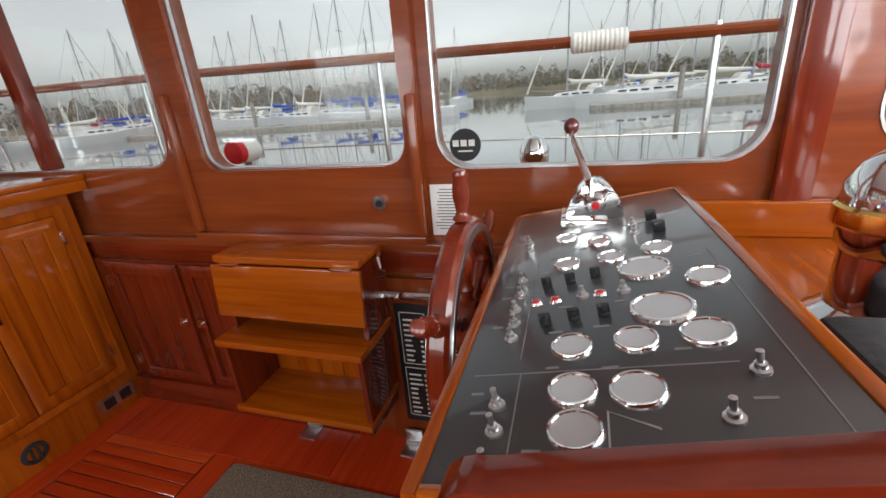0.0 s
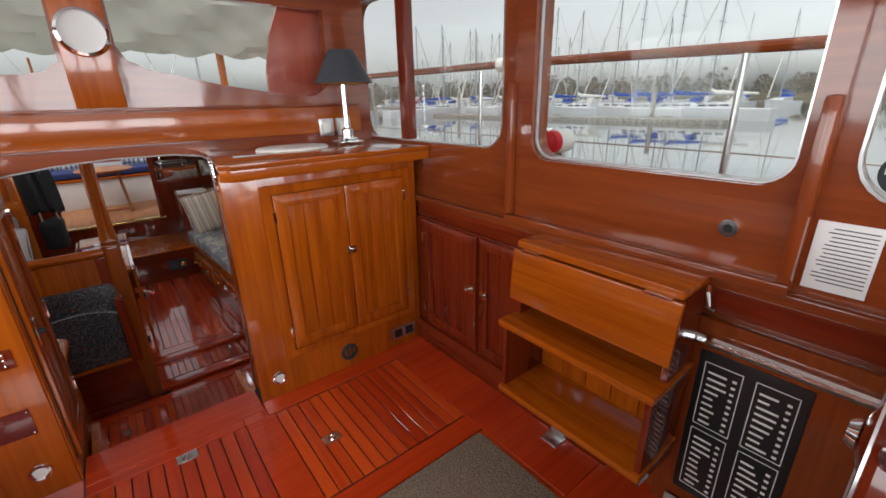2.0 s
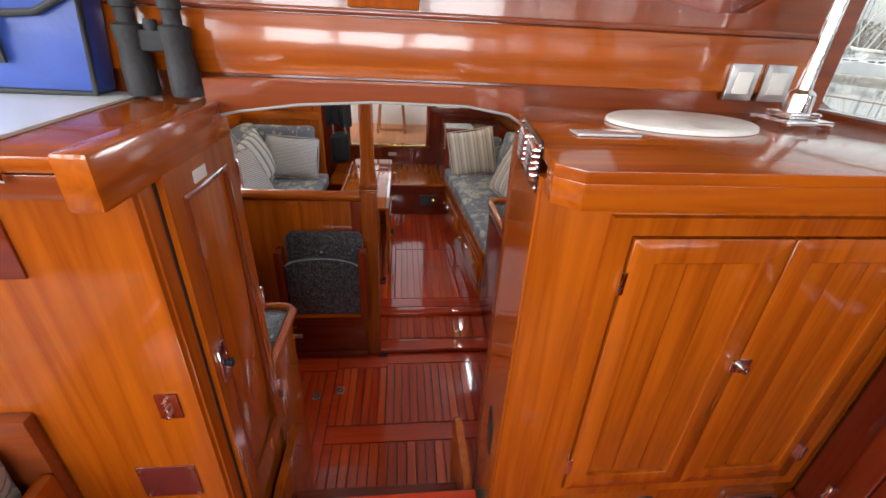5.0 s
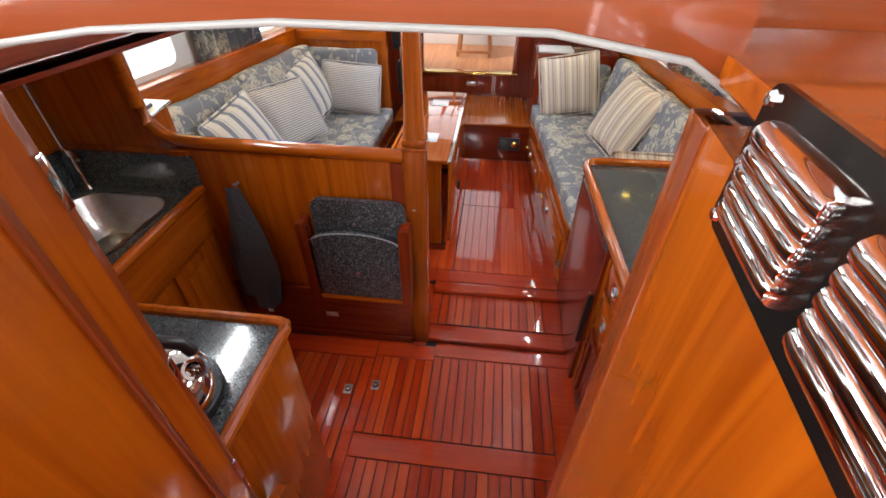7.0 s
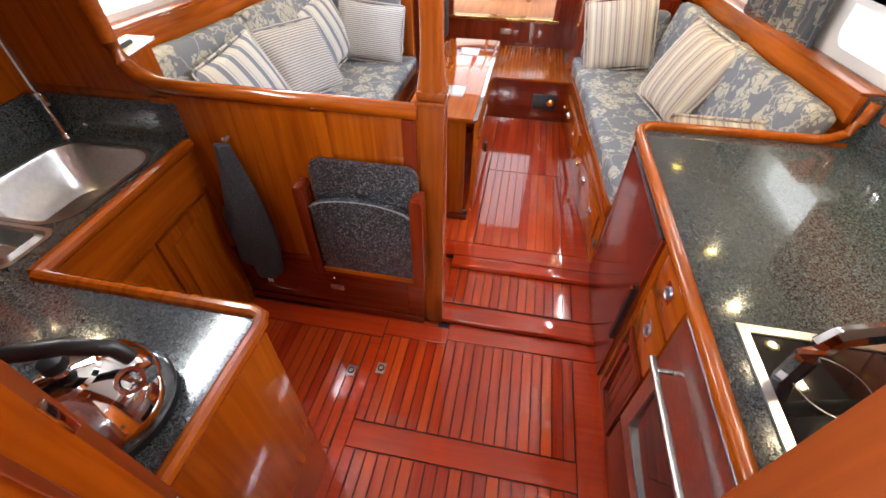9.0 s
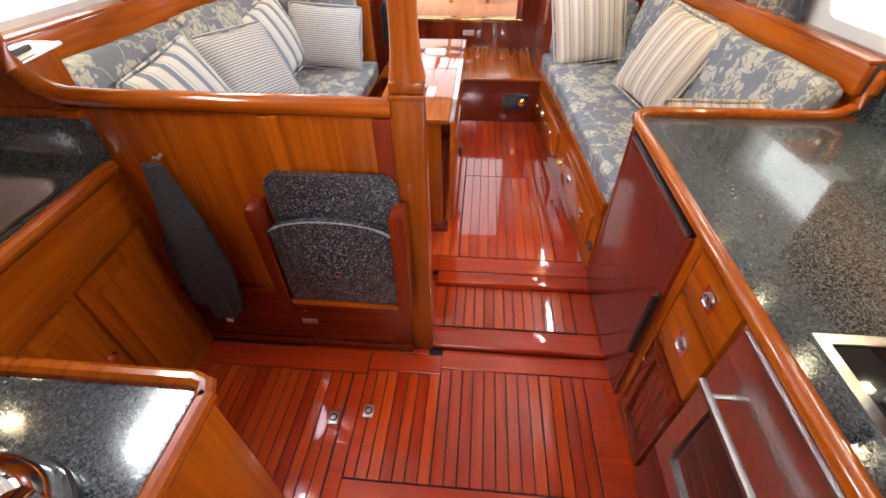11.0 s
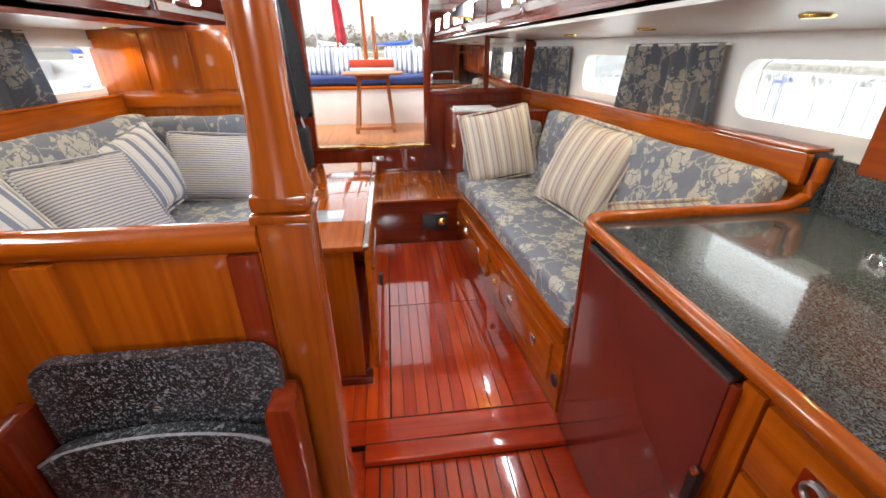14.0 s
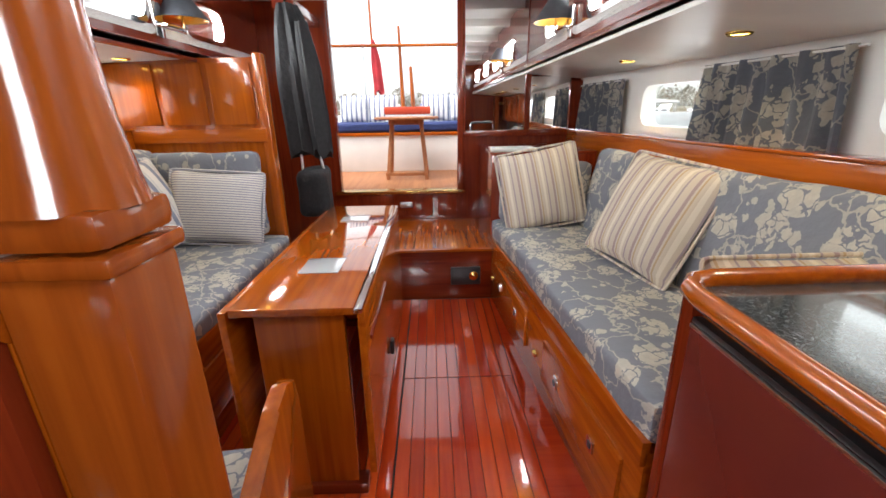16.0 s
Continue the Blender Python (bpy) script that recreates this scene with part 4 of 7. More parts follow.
lt = part("latch", box(-0.236, -0.228, -1.385, -1.350, 1.19, 1.285, 0.004), chrome, dd, "chrome slide latch")
part("latch_knob", lathe([(0, 0.022), (0.010, 0.018), (0.008, 0.004)], (-0.230, -1.367, 1.235), "x", 12), black, lt)

chart = thing("sea_chart", (-0.8, -1.25, 1.736), "pastel sea chart under a clear sheet on the chart table", "chart")
chart_m = mat("chart_print", (0.82, 0.78, 0.70), 0.25, coat=0.4, second=(0.60, 0.73, 0.78), scale=4.5)
part("sheet", prism([(-1.36, -1.50), (-0.395, -1.50), (-0.43, -1.03), (-1.36, -1.03)], "z", 1.736, 1.741), chart_m, chart)

bag = thing("chart_bag", (-0.64, -1.08, 1.742), "bright blue vinyl bag with black piping standing on the chart table", "bag")
bagpts = [(-0.83, 1.745), (-0.485, 1.742), (-0.455, 1.982), (-0.80, 2.0)]
part("body", prism(bagpts, "y", -1.105, -1.028, 0.012), blue_vinyl, bag)
part("flap", prism([(-0.80, 1.999), (-0.458, 1.982), (-0.475, 1.925), (-0.54, 1.893), (-0.64, 1.885), (-0.74, 1.905), (-0.80, 1.95)], "y", -1.114, -1.104, 0.003), blue_vinyl, bag)
part("piping", tube([(-0.458, -1.112, 1.975), (-0.475, -1.114, 1.925), (-0.54, -1.116, 1.893), (-0.64, -1.116, 1.885), (-0.74, -1.116, 1.905), (-0.80, -1.112, 1.95)], 0.007), rubber, bag, "black piping")
part("piping", tube([(-0.455, -1.105, 1.982), (-0.485, -1.105, 1.745), (-0.83, -1.105, 1.748)], 0.007), rubber, bag, "black piping")
st = part("strap", box(-0.648, -0.622, -1.123, -1.115, 1.80, 1.90, 0.003), rubber, bag)
part("buckle", box(-0.652, -0.618, -1.130, -1.122, 1.85, 1.885, 0.004), black, st)
part("badge", box(-0.67, -0.612, -1.121, -1.113, 1.912, 1.932, 0.003), steel, bag, "small metal badge")

bino = thing("binoculars", (-0.36, -1.07, 1.742), "black binoculars standing on their objective lenses", "binoculars")
for x in (-0.405, -0.315):
    part("barrel", lathe([(0.030, 0.0), (0.032, 0.01), (0.031, 0.05), (0.026, 0.10), (0.028, 0.105), (0.030, 0.135), (0.018, 0.14), (0.018, 0.165), (0.022, 0.168), (0.022, 0.188), (0, 0.190)], (x, -1.07, 1.742), "z", 20), rubber, bino)
part("bridge", [box(-0.385, -0.335, -1.085, -1.055, 1.83, 1.87, 0.006), lathe([(0.012, 0), (0.014, 0.01), (0.014, 0.03), (0.012, 0.04)], (-0.36, -1.07, 1.85), "z", 14)], rubber, bino)

# low settee on the port side
sofa = thing("wheelhouse_settee", (-1.0, -1.9, FW), "low teak settee with a blue floral cushion", "settee")
part("base", box(-1.395, -0.565, -2.6, YF, FW, 0.98, 0.006), teak_y, sofa)
part("end_board", box(-1.395, -0.56, YF - 0.03, YF, FW, 1.205, 0.012), coaming_x, sofa)
part("front_rail", box(-0.585, -0.555, -2.6, YF - 0.03, 0.93, 1.06, 0.012), teak_y, sofa)
part("cushion", slab(-1.39, -0.60, -2.58, YF - 0.035, 0.985, 1.17, 0.05), fabric, sofa, "blue cotton cushion with cream flowers")

# lockers along the starboard side
lk = thing("side_locker", (1.27, -2.0, FW), "dark red mahogany side locker with boarded doors", "locker")
part("body", box(1.262, 1.290, -2.62, -1.46, FW, 1.38, 0.002), mahogany, lk)
part("plinth", box(1.24, 1.262, -2.62, -1.46, FW, 0.79, 0.004), mahogany_y, lk)
d = panel_door(lk, -1.925, -1.535, 0.80, 1.375, 1.262, "x", -1, mahogany, 3, 0.055, 1)
chrome_latch(d, 1.242, -1.89, 1.12, "x")
d = panel_door(lk, -2.36, -1.945, 0.80, 1.375, 1.262, "x", -1, mahogany, 5, 0.05)
chrome_latch(d, 1.242, -1.98, 1.118, "x")

# folding step shelf
sh = thing("folding_shelf", (1.13, -2.55, 0.88), "orange teak hanging shelf with a drop flap and open bays", "shelf")
for y in (-2.315, -2.82):
    part("side", prism([(1.10, 1.455), (1.10, 1.22), (1.03, 1.20), (1.03, 0.90), (1.24, 0.88), (1.26, 1.46)], "y", y, y + 0.018, 0.004), mahogany, sh)
part("top_board", box(1.09, 1.26, -2.825, -2.295, 1.465, 1.49, 0.006), teak_y, sh)
fl = part("drop_flap", prism([(1.095, 1.462), (1.078, 1.462), (1.062, 1.285), (1.079, 1.285)], "y", -2.83, -2.29, 0.005), teak_y, sh)
for y in (-2.36, -2.77):
    part("flap_hinge", box(1.072, 1.09, y - 0.035, y + 0.035, 1.461, 1.467, 0.001), chrome, fl)
part("middle_shelf", box(1.01, 1.25, -2.83, -2.29, 1.195, 1.22, 0.006), teak_y, sh)
part("bottom_shelf", box(1.015, 1.25, -2.825, -2.295, 0.925, 0.95, 0.006), teak_y, sh)
for k in range(5):
    y = -2.80 + 0.097 * k
    part("back_board", box(1.235, 1.247, y, y + 0.095, 0.95, 1.195, 0.003), teak, sh)
part("upper_back", box(1.20, 1.212, -2.80, -2.30, 1.22, 1.465, 0.002), teak_y, sh)
part("hook", tube([(1.20, -2.84, 1.475), (1.17, -2.85, 1.47), (1.15, -2.86, 1.445), (1.17, -2.865, 1.43)], 0.006), chrome, sh)
for y in (-2.42, -2.86):
    br = thing("hinge_bracket", (1.24, y, FW), "steel hinge bracket by the floor", "bracket", "floor brackets")
    part("plate", box(1.17, 1.235, y - 0.035, y + 0.035, FW, FW + 0.008, 0.003), steel, br)
    part("knuckle", tube([(1.235, y - 0.03, FW + 0.012), (1.235, y + 0.03, FW + 0.012)], 0.010), steel, br)
    part("leaf", box(1.235, 1.243, y - 0.035, y + 0.035, FW, FW + 0.07, 0.003), steel, br)

# fuse panel
fp = thing("fuse_panel", (1.28, -2.95, 1.0), "black engraved fuse panel in a mahogany surround", "panel")
part("surround", box(1.262, 1.29, -3.25, -2.775, FW, 1.36, 0.003), coaming_z, fp)
part("plate", box(1.255, 1.262, -3.085, -2.835, 0.77, 1.268, 0.003), black, fp)
part("top_bar", tube([(1.245, -3.24, 1.305), (1.245, -2.80, 1.305)], 0.016), chrome, fp, "polished steel bar")
rng = random.Random(4)
for col, (y0, y1) in enumerate(((-2.855, -2.945), (-2.975, -3.065))):
    for blk, (z0, z1) in enumerate(((1.04, 1.225), (0.81, 1.00))):
        part("engraved_frame", [box(1.2535, 1.2552, y1, y0, z, z + 0.002, 0) for z in (z0 - 0.012, z1 + 0.010)] + [box(1.2535, 1.2552, y, y + 0.002, z0 - 0.01, z1 + 0.01, 0) for y in (y1, y0)], paper, fp)
        n = 9
        for i in range(n):
            z = z0 + (z1 - z0) * i / n
            w = rng.uniform(0.02, 0.05)
            part("legend", [box(1.2535, 1.2552, y0 - 0.012 - w, y0 - 0.010, z, z + 0.006, 0), box(1.2535, 1.2552, y0 - 0.078, y0 - 0.068, z, z + 0.007, 0)], offwhite, fp)
nt_ = thing("notice", (1.288, -3.05, 1.6), "white printed notice sheet pinned to the side", "notice")
part("sheet", box(1.2855, 1.2885, -3.105, -2.995, 1.508, 1.668, 0.0005), paper, nt_)
for i in range(14):
    z = 1.652 - 0.0095 * i
    part("text_line", box(1.2848, 1.2856, -3.098, -3.006 - 0.02 * rng.random(), z, z + 0.0025, 0), shade_m, nt_)
stk = thing("round_sticker", (1.32, -3.106, 1.775), "round black sticker on the window pane", "sticker")
part("disc", lathe([(0, -0.002), (0.047, -0.002), (0.047, 0)], (1.318, -3.106, 1.777), "x", 32), rubber, stk)
part("mark", [box(1.314, 1.3158, -3.135 + 0.024 * i, -3.117 + 0.024 * i, 1.774, 1.792, 0) for i in range(3)], offwhite, stk)
part("small_line", box(1.314, 1.3158, -3.128, -3.084, 1.758, 1.762, 0), offwhite, stk)

rug = thing("carpet_mat", (0.8, -2.6, FW), "beige-brown ribbed carpet mat on the wheelhouse floor", "mat")
part("weave", prism(rr(0.16, 1.00, -3.45, -2.215, 0.02), "z", FW, FW + 0.012, 0.003), carpet, rug)
for x, y in ((0.062, -1.583), (0.531, -1.851)):
    fpz = thing("floor_catch", (x, y, FW), "square steel lifting ring set flush in the floor", "floor catch", "floor catches")
    part("plate", box(x - 0.035, x + 0.035, y - 0.022, y + 0.022, FW - 0.002, FW + 0.004, 0.002), steel, fpz)
    part("ring", moved(lathe([(0.009, 0), (0.011, 0.003), (0.014, 0.003), (0.016, 0)], (0, 0, 0), "z", 16), pose(x, y, FW + 0.0045)), chrome, fpz)
for x, y in ((-0.335, -0.322), (-0.205, -0.285)):
    fpz = thing("floor_catch", (x, y, 0), "square steel lifting ring set flush in the floor", "floor catch", "floor catches")
    part("plate", box(x - 0.020, x + 0.020, y - 0.026, y + 0.026, -0.002, 0.004, 0.002), steel, fpz)
    part("ring", moved(lathe([(0.009, 0), (0.011, 0.003), (0.014, 0.003), (0.016, 0)], (0, 0, 0), "z", 16), pose(x, y, 0.0045)), chrome, fpz)

# helm console: sloping top from y -3.27 (low) to -3.645 (high)
SL = (1.678 - 1.600) / 0.375
tilt = math.degrees(math.atan(SL))


def on_console(x, y):
    return 1.600 + SL * (-3.27 - y)


con = thing("helm_console", (0.75, -3.45, FW), "varnished helm console with a black engraved instrument top", "console")
part("body", prism([(-3.29, FW), (-3.65, FW), (-3.65, 1.655), (-3.29, 1.578)], "x", 0.36, 1.16, 0.003), mahogany, con)
CT = pose(0.34, -3.27, 1.600, -tilt)                  # local x: outboard, y: away from the helmsman is -y


def on_top(bm):
    return moved(bm, CT)


DEP = math.hypot(0.375, 0.078)
part("panel", on_top(box(0.012, 0.825, -DEP + 0.012, -0.012, -0.006, 0.0, 0.001)), panel_black, con, "satin black instrument panel")
for a, b, c, d_ in ((0, 0.84, -0.012, 0.004), (0, 0.84, -DEP - 0.004, -DEP + 0.012)):
    part("edge_trim", on_top(box(a, b, c, d_, -0.022, 0.003, 0.004)), teak_x, con)
for a, b in ((0.0, 0.012), (0.826, 0.84)):
    part("edge_trim", on_top(box(a, b, -DEP + 0.012, -0.012, -0.022, 0.003, 0.003)), teak_y, con)


def gauge(x, y, r):
    g = part("gauge", on_top(lathe([(r * 0.84, 0.003), (r * 0.88, 0.006), (r * 0.95, 0.0065), (r, 0.005), (r * 1.03, 0.0)], (x, y, 0), "z", 40)), chrome, con, "chrome-rimmed round gauge")
    part("glass", on_top(lathe([(0, 0.004), (r * 0.85, 0.004), (r * 0.85, 0)], (x, y, 0), "z", 32)), dial, g)


def toggle(x, y, h=0.02, m=None):
    t_ = part("toggle_switch", on_top(lathe([(0.009, 0.0), (0.009, 0.003), (0.0055, 0.004), (0.0055, 0.009), (0.003, 0.010), (0.0035, h), (0.0, h + 0.002)], (x, y, 0), "z", 12)), m or steel, con)


for x, y, r in ((0.596, -0.132, 0.022), (0.547, -0.193, 0.022), (0.465, -0.207, 0.024), (0.478, -0.279, 0.025), (0.46, -0.135, 0.024), (0.404, -0.249, 0.040), (0.351, -0.321, 0.028), (0.278, -0.252, 0.040), (0.215, -0.286, 0.028), (0.211, -0.214, 0.026), (0.207, -0.143, 0.026), (0.128, -0.144, 0.027), (0.125, -0.205, 0.028), (0.072, -0.146, 0.027)):
    gauge(x, y, r * 0.95)
for x, y in ((0.414, -0.062), (0.361, -0.064), (0.315, -0.061), (0.274, -0.065), (0.238, -0.065), (0.606, -0.056), (0.561, -0.06), (0.336, -0.158), (0.338, -0.214), (0.612, -0.258), (0.571, -0.257)):
    toggle(x, y, 0.017)
for x, y in ((0.147, -0.312), (0.086, -0.273), (0.11, -0.067), (0.073, -0.07), (0.03, -0.07)):
    toggle(x, y, 0.022)
for x, y in ((0.266, -0.109), (0.273, -0.146), (0.276, -0.184), (0.383, -0.105), (0.389, -0.141), (0.398, -0.179)):
    k_ = part("rotary_switch", on_top(lathe([(0.008, 0), (0.008, 0.004), (0.0055, 0.006), (0.005, 0.014), (0, 0.016)], (x, y, 0), "z", 10)), black, con, "black pointed rotary switch")
    part("pointer", on_top(box(x - 0.0025, x + 0.0025, y - 0.008, y + 0.008, 0.004, 0.018, 0.002)), black, k_)
for x, y in ((0.331, -0.091), (0.333, -0.119), (0.338, -0.182)):
    l_ = part("warning_light", on_top(lathe([(0.006, 0.002), (0.008, 0.004), (0.010, 0.0)], (x, y, 0), "z", 14)), chrome, con)
    part("red_lens", on_top(lathe([(0, 0.007), (0.005, 0.005), (0.0065, 0.001)], (x, y, 0), "z", 14)), red_plastic, l_, "red lens")
for x, y in ((0.635, -0.294), (0.562, -0.297)):
    part("square_knob", on_top(box(x - 0.010, x + 0.010, y - 0.010, y + 0.010, 0, 0.020, 0.003)), black, con)
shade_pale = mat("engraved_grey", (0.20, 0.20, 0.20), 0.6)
rng = random.Random(9)
for x, y in ((0.50, -0.11), (0.53, -0.16), (0.44, -0.10), (0.31, -0.13), (0.31, -0.205), (0.245, -0.12), (0.25, -0.175), (0.17, -0.12), (0.165, -0.18), (0.10, -0.045), (0.13, -0.04), (0.19, -0.255), (0.43, -0.32), (0.05, -0.105), (0.11, -0.30), (0.36, -0.04), (0.40, -0.04), (0.27, -0.04)):
    part("legend", on_top(box(x - 0.002, x + 0.002, y - 0.008 - 0.006 * rng.random(), y + 0.006, 0.0, 0.0006, 0)), shade_pale, con)
for a, b, c, d_ in ((0.03, 0.162, -0.087, -0.0855), (0.162, 0.1635, -0.30, -0.03), (0.03, 0.45, -0.345, -0.3435), (0.19, 0.62, -0.0835, -0.082), (0.62, 0.6215, -0.30, -0.03)):
    part("engraved_line", on_top(box(a, b, c, d_, 0.0, 0.0006, 0)), shade_pale, con)
part("engraved_line", on_top(prism([(0.098, -0.176), (0.099, -0.174), (0.077, -0.217), (0.074, -0.217)], "z", 0, 0.0006)), steel, con)
part("engraved_line", on_top(prism([(0.02, -0.172), (0.0982, -0.1745), (0.0982, -0.1762), (0.02, -0.1738)], "z", 0, 0.0006)), steel, con)
# end rail and padded end panel of the helm seat
st_ = thing("helm_seat_back", (0.33, -3.55, 1.3), "rounded mahogany seat back with an inset padded panel", "seat back")
out = [(-3.305, 1.10)] + [(-3.345 + 0.04 * math.cos(radians(a)), 1.612 + 0.04 * math.sin(radians(a))) for a in range(0, 91, 15)] + [(-3.95, 1.836), (-3.95, 1.10)]
inn = [(-3.365, 1.10)] + [(-3.375 + 0.012 * math.cos(radians(a)), 1.598 + 0.012 * math.sin(radians(a))) for a in range(0, 91, 15)] + [(-3.90, 1.775), (-3.90, 1.10)]
part("frame", bevel(ring(out, inn, "x", 0.315, 0.352), 0.006), mahogany_y, st_)
part("infill", prism(inn, "x", 0.328, 0.338), black, st_)
part("padded_panel", prism([(-3.385, 1.12), (-3.385, 1.585), (-3.575, 1.648), (-3.58, 1.12)], "x", 0.318, 0.346, 0.012), mahogany_y, st_)
part("stud", lathe([(0, -0.008), (0.006, -0.005), (0.006, 0)], (0.330, -3.47, 1.632), "x", 10), chrome, st_)
# steering wheel
WC = (0.853, -3.205, 1.46)
wheel = thing("steering_wheel", WC, "dark red varnished ship's wheel with turned handles", "steering wheel")
ringm = lathe([(0.180, -0.014), (0.190, -0.020), (0.225, -0.020), (0.232, -0.012), (0.232, 0.012), (0.225, 0.020), (0.190, 0.020), (0.180, 0.014), (0.180, -0.014)], WC, "y", 48)
part("rim", ringm, mahogany, wheel)
for s in (-1, 1):
    part("rim_band", lathe([(0.199, s * 0.0205), (0.199, s * 0.0235), (0.216, s * 0.0235), (0.216, s * 0.0205)], WC, "y", 48), steel, wheel, "bright metal band")
for k in range(6):
    a = radians(90 + 60 * k)
    turn = Matrix.Translation(WC) @ Matrix.Rotation(-(a - math.pi / 2), 4, "Y")
    sp = part("spoke", moved(lathe([(0.015, 0.05), (0.011, 0.07), (0.016, 0.085), (0.010, 0.10), (0.013, 0.13), (0.016, 0.15), (0.010, 0.165), (0.016, 0.182)], (0, 0, 0), "z", 14), turn), mahogany, wheel)
    part("handle", moved(lathe([(0.012, 0.230), (0.020, 0.234), (0.014, 0.242), (0.011, 0.25), (0.016, 0.275), (0.0165, 0.295), (0.013, 0.31), (0.015, 0.318), (0.012, 0.328), (0, 0.332)], (0, 0, 0), "z", 14), turn), mahogany, sp)
part("hub", lathe([(0, 0.035), (0.035, 0.03), (0.058, 0.02), (0.058, -0.02), (0.03, -0.03)], WC, "y", 28), mahogany, wheel)
part("hub_cap", lathe([(0, 0.048), (0.018, 0.046), (0.026, 0.034)], WC, "y", 20), chrome, wheel)
part("shaft", lathe([(0.045, -0.03), (0.045, -0.085), (0.03, -0.085)], WC, "y", 20), black, wheel, "black steering boss")
# throttle
th = thing("throttle_lever", (1.06, -3.455, on_console(0, -3.455)), "chrome domed throttle with a long lever and red ball", "throttle")
zt = on_console(0, -3.455)
part("housing", [prism([(-3.455 + 0.060 * math.cos(radians(a)), zt - 0.002 + 0.088 * math.sin(radians(a))) for a in range(0, 181, 10)], "x", 1.02, 1.10, 0.012), box(1.00, 1.12, -3.525, -3.385, zt - 0.014, zt + 0.006, 0.004)], chrome, th)
part("pivot", lathe([(0, -0.022), (0.016, -0.020), (0.020, -0.008), (0.023, 0)], (1.02, -3.455, zt + 0.042), "x", 20), chrome, th)
part("badge", lathe([(0, -0.025), (0.008, -0.024), (0.009, -0.020)], (1.02, -3.455, zt + 0.042), "x", 14), red_plastic, th)
part("lever", tube([(1.012, -3.452, zt + 0.042), (1.02, -3.44, zt + 0.09), (1.128, -3.402, 1.815)], [0.010, 0.008, 0.006]), chrome, th)
part("ball", moved(lathe([(0.017 * math.sin(radians(a)), -0.019 * math.cos(radians(a))) for a in range(0, 181, 15)], (0, 0, 0), "z", 16), pose(1.133, -3.402, 1.831)), fridge_m, th, "dark red ball")
# dash forward of the console and compass
dash = thing("dashboard", (0.7, -4.2, FW), "varnished dashboard shelf forward of the console", "dashboard")
part("shelf", box(0.36, 1.285, -4.855, -3.72, 1.50, 1.53, 0.004), teak_x, dash)
part("upstand", box(1.255, 1.286, -4.855, -3.66, 1.53, 1.62, 0.006), teak_y, dash)
part("front", box(0.36, 1.285, -3.72, -3.69, FW, 1.53, 0.003), mahogany, dash)
part("port_front", box(-1.395, 0.30, -4.855, -4.3, FW, 1.53, 0.004), mahogany, dash)
cmp_ = thing("compass_binnacle", (0.84, -3.86, 1.53), "polished brass and chrome compass binnacle", "compass")
CB = (0.845, -3.865, 1.530)
part("base", lathe([(0.085, 0), (0.085, 0.010), (0.070, 0.022), (0.062, 0.03)], CB, "z", 32), chrome, cmp_)
part("body", lathe([(0.060, 0.03), (0.058, 0.12), (0.066, 0.13), (0.070, 0.16)], CB, "z", 32), chrome, cmp_)
part("collar", lathe([(0.073, 0.16), (0.078, 0.165), (0.078, 0.19), (0.073, 0.195)], CB, "z", 32), brass, cmp_, "brass collar")
part("dome", lathe([(0.072, 0.195), (0.070, 0.225), (0.055, 0.255), (0.03, 0.275), (0, 0.282)], CB, "z", 32), chrome, cmp_)
box_ = thing("instrument_pouch", (0.62, -3.95, 1.53), "soft black pouch lying on the dashboard", "pouch")
part("pouch", slab(0.45, 0.74, -4.10, -3.735, 1.532, 1.60, 0.02), rubber, box_)

# ---- galley ----
# partition, post and fold-down seat
pa = structure("partition", [box(-1.55, -0.067, 0.014, 0.04, 0.0, 1.075, 0.002)], teak, "teak partition between galley and saloon")
for a, b in ((-1.04, -0.97), (-0.44, -0.385), (-0.118, -0.069)):
    part("stile", box(a, b, -0.004, 0.014, 0.36, 1.07, 0.003), teak if a < -0.2 else mahogany, pa)
part("lower_rail", box(-1.0, -0.069, -0.008, 0.014, 0.335, 0.36, 0.004), mahogany_x, pa)
part("lower_panel", box(-1.0, -0.069, 0.0, 0.014, 0.0, 0.335, 0.002), mahogany_x, pa)
part("skirting", box(-1.0, -0.069, -0.006, 0.0, 0.0, 0.05, 0.002), mahogany_x, pa)
lk_ = part("locker_flap", box(-0.86, -0.14, -0.008, 0.0, 0.07, 0.325, 0.003), mahogany_x, pa)
part("flap_pull", box(-0.52, -0.455, -0.014, -0.008, 0.172, 0.20, 0.003), steel, lk_)
part("flap_knob", lathe([(0, -0.016), (0.006, -0.013), (0.005, -0.006)], (-0.488, -0.006, 0.262), "y", 10), chrome, lk_)
cap = [(-1.118, 1.485), (-1.118, 1.33), (-1.116, 1.24), (-1.10, 1.175), (-1.06, 1.128), (-1.0, 1.105), (-0.90, 1.10), (-0.066, 1.092)]
part("cap_rail", tube([(x, 0.026, z) for x, z in cap], 0.028, 12), teak_x, pa, "rounded varnished capping")
part("raised_end", prism([(-1.55, 1.07), (-1.0, 1.07), (-1.06, 1.12), (-1.10, 1.175), (-1.118, 1.24), (-1.118, 1.475), (-1.55, 1.465)], "y", 0.014, 0.038), teak, pa)

post = thing("pillar", (-0.05, 0.05, 0), "varnished mast pillar, square below and turned above a moulded collar", "pillar")
part("square_shaft", box(-0.067, 0.020, 0.012, 0.096, 0.0, 1.118, 0.008), post_m, post)
part("collar", [box(-0.073, 0.026, 0.006, 0.102, 1.118, 1.134, 0.005), box(-0.070, 0.023, 0.009, 0.099, 1.136, 1.166, 0.010)], post_m, post)
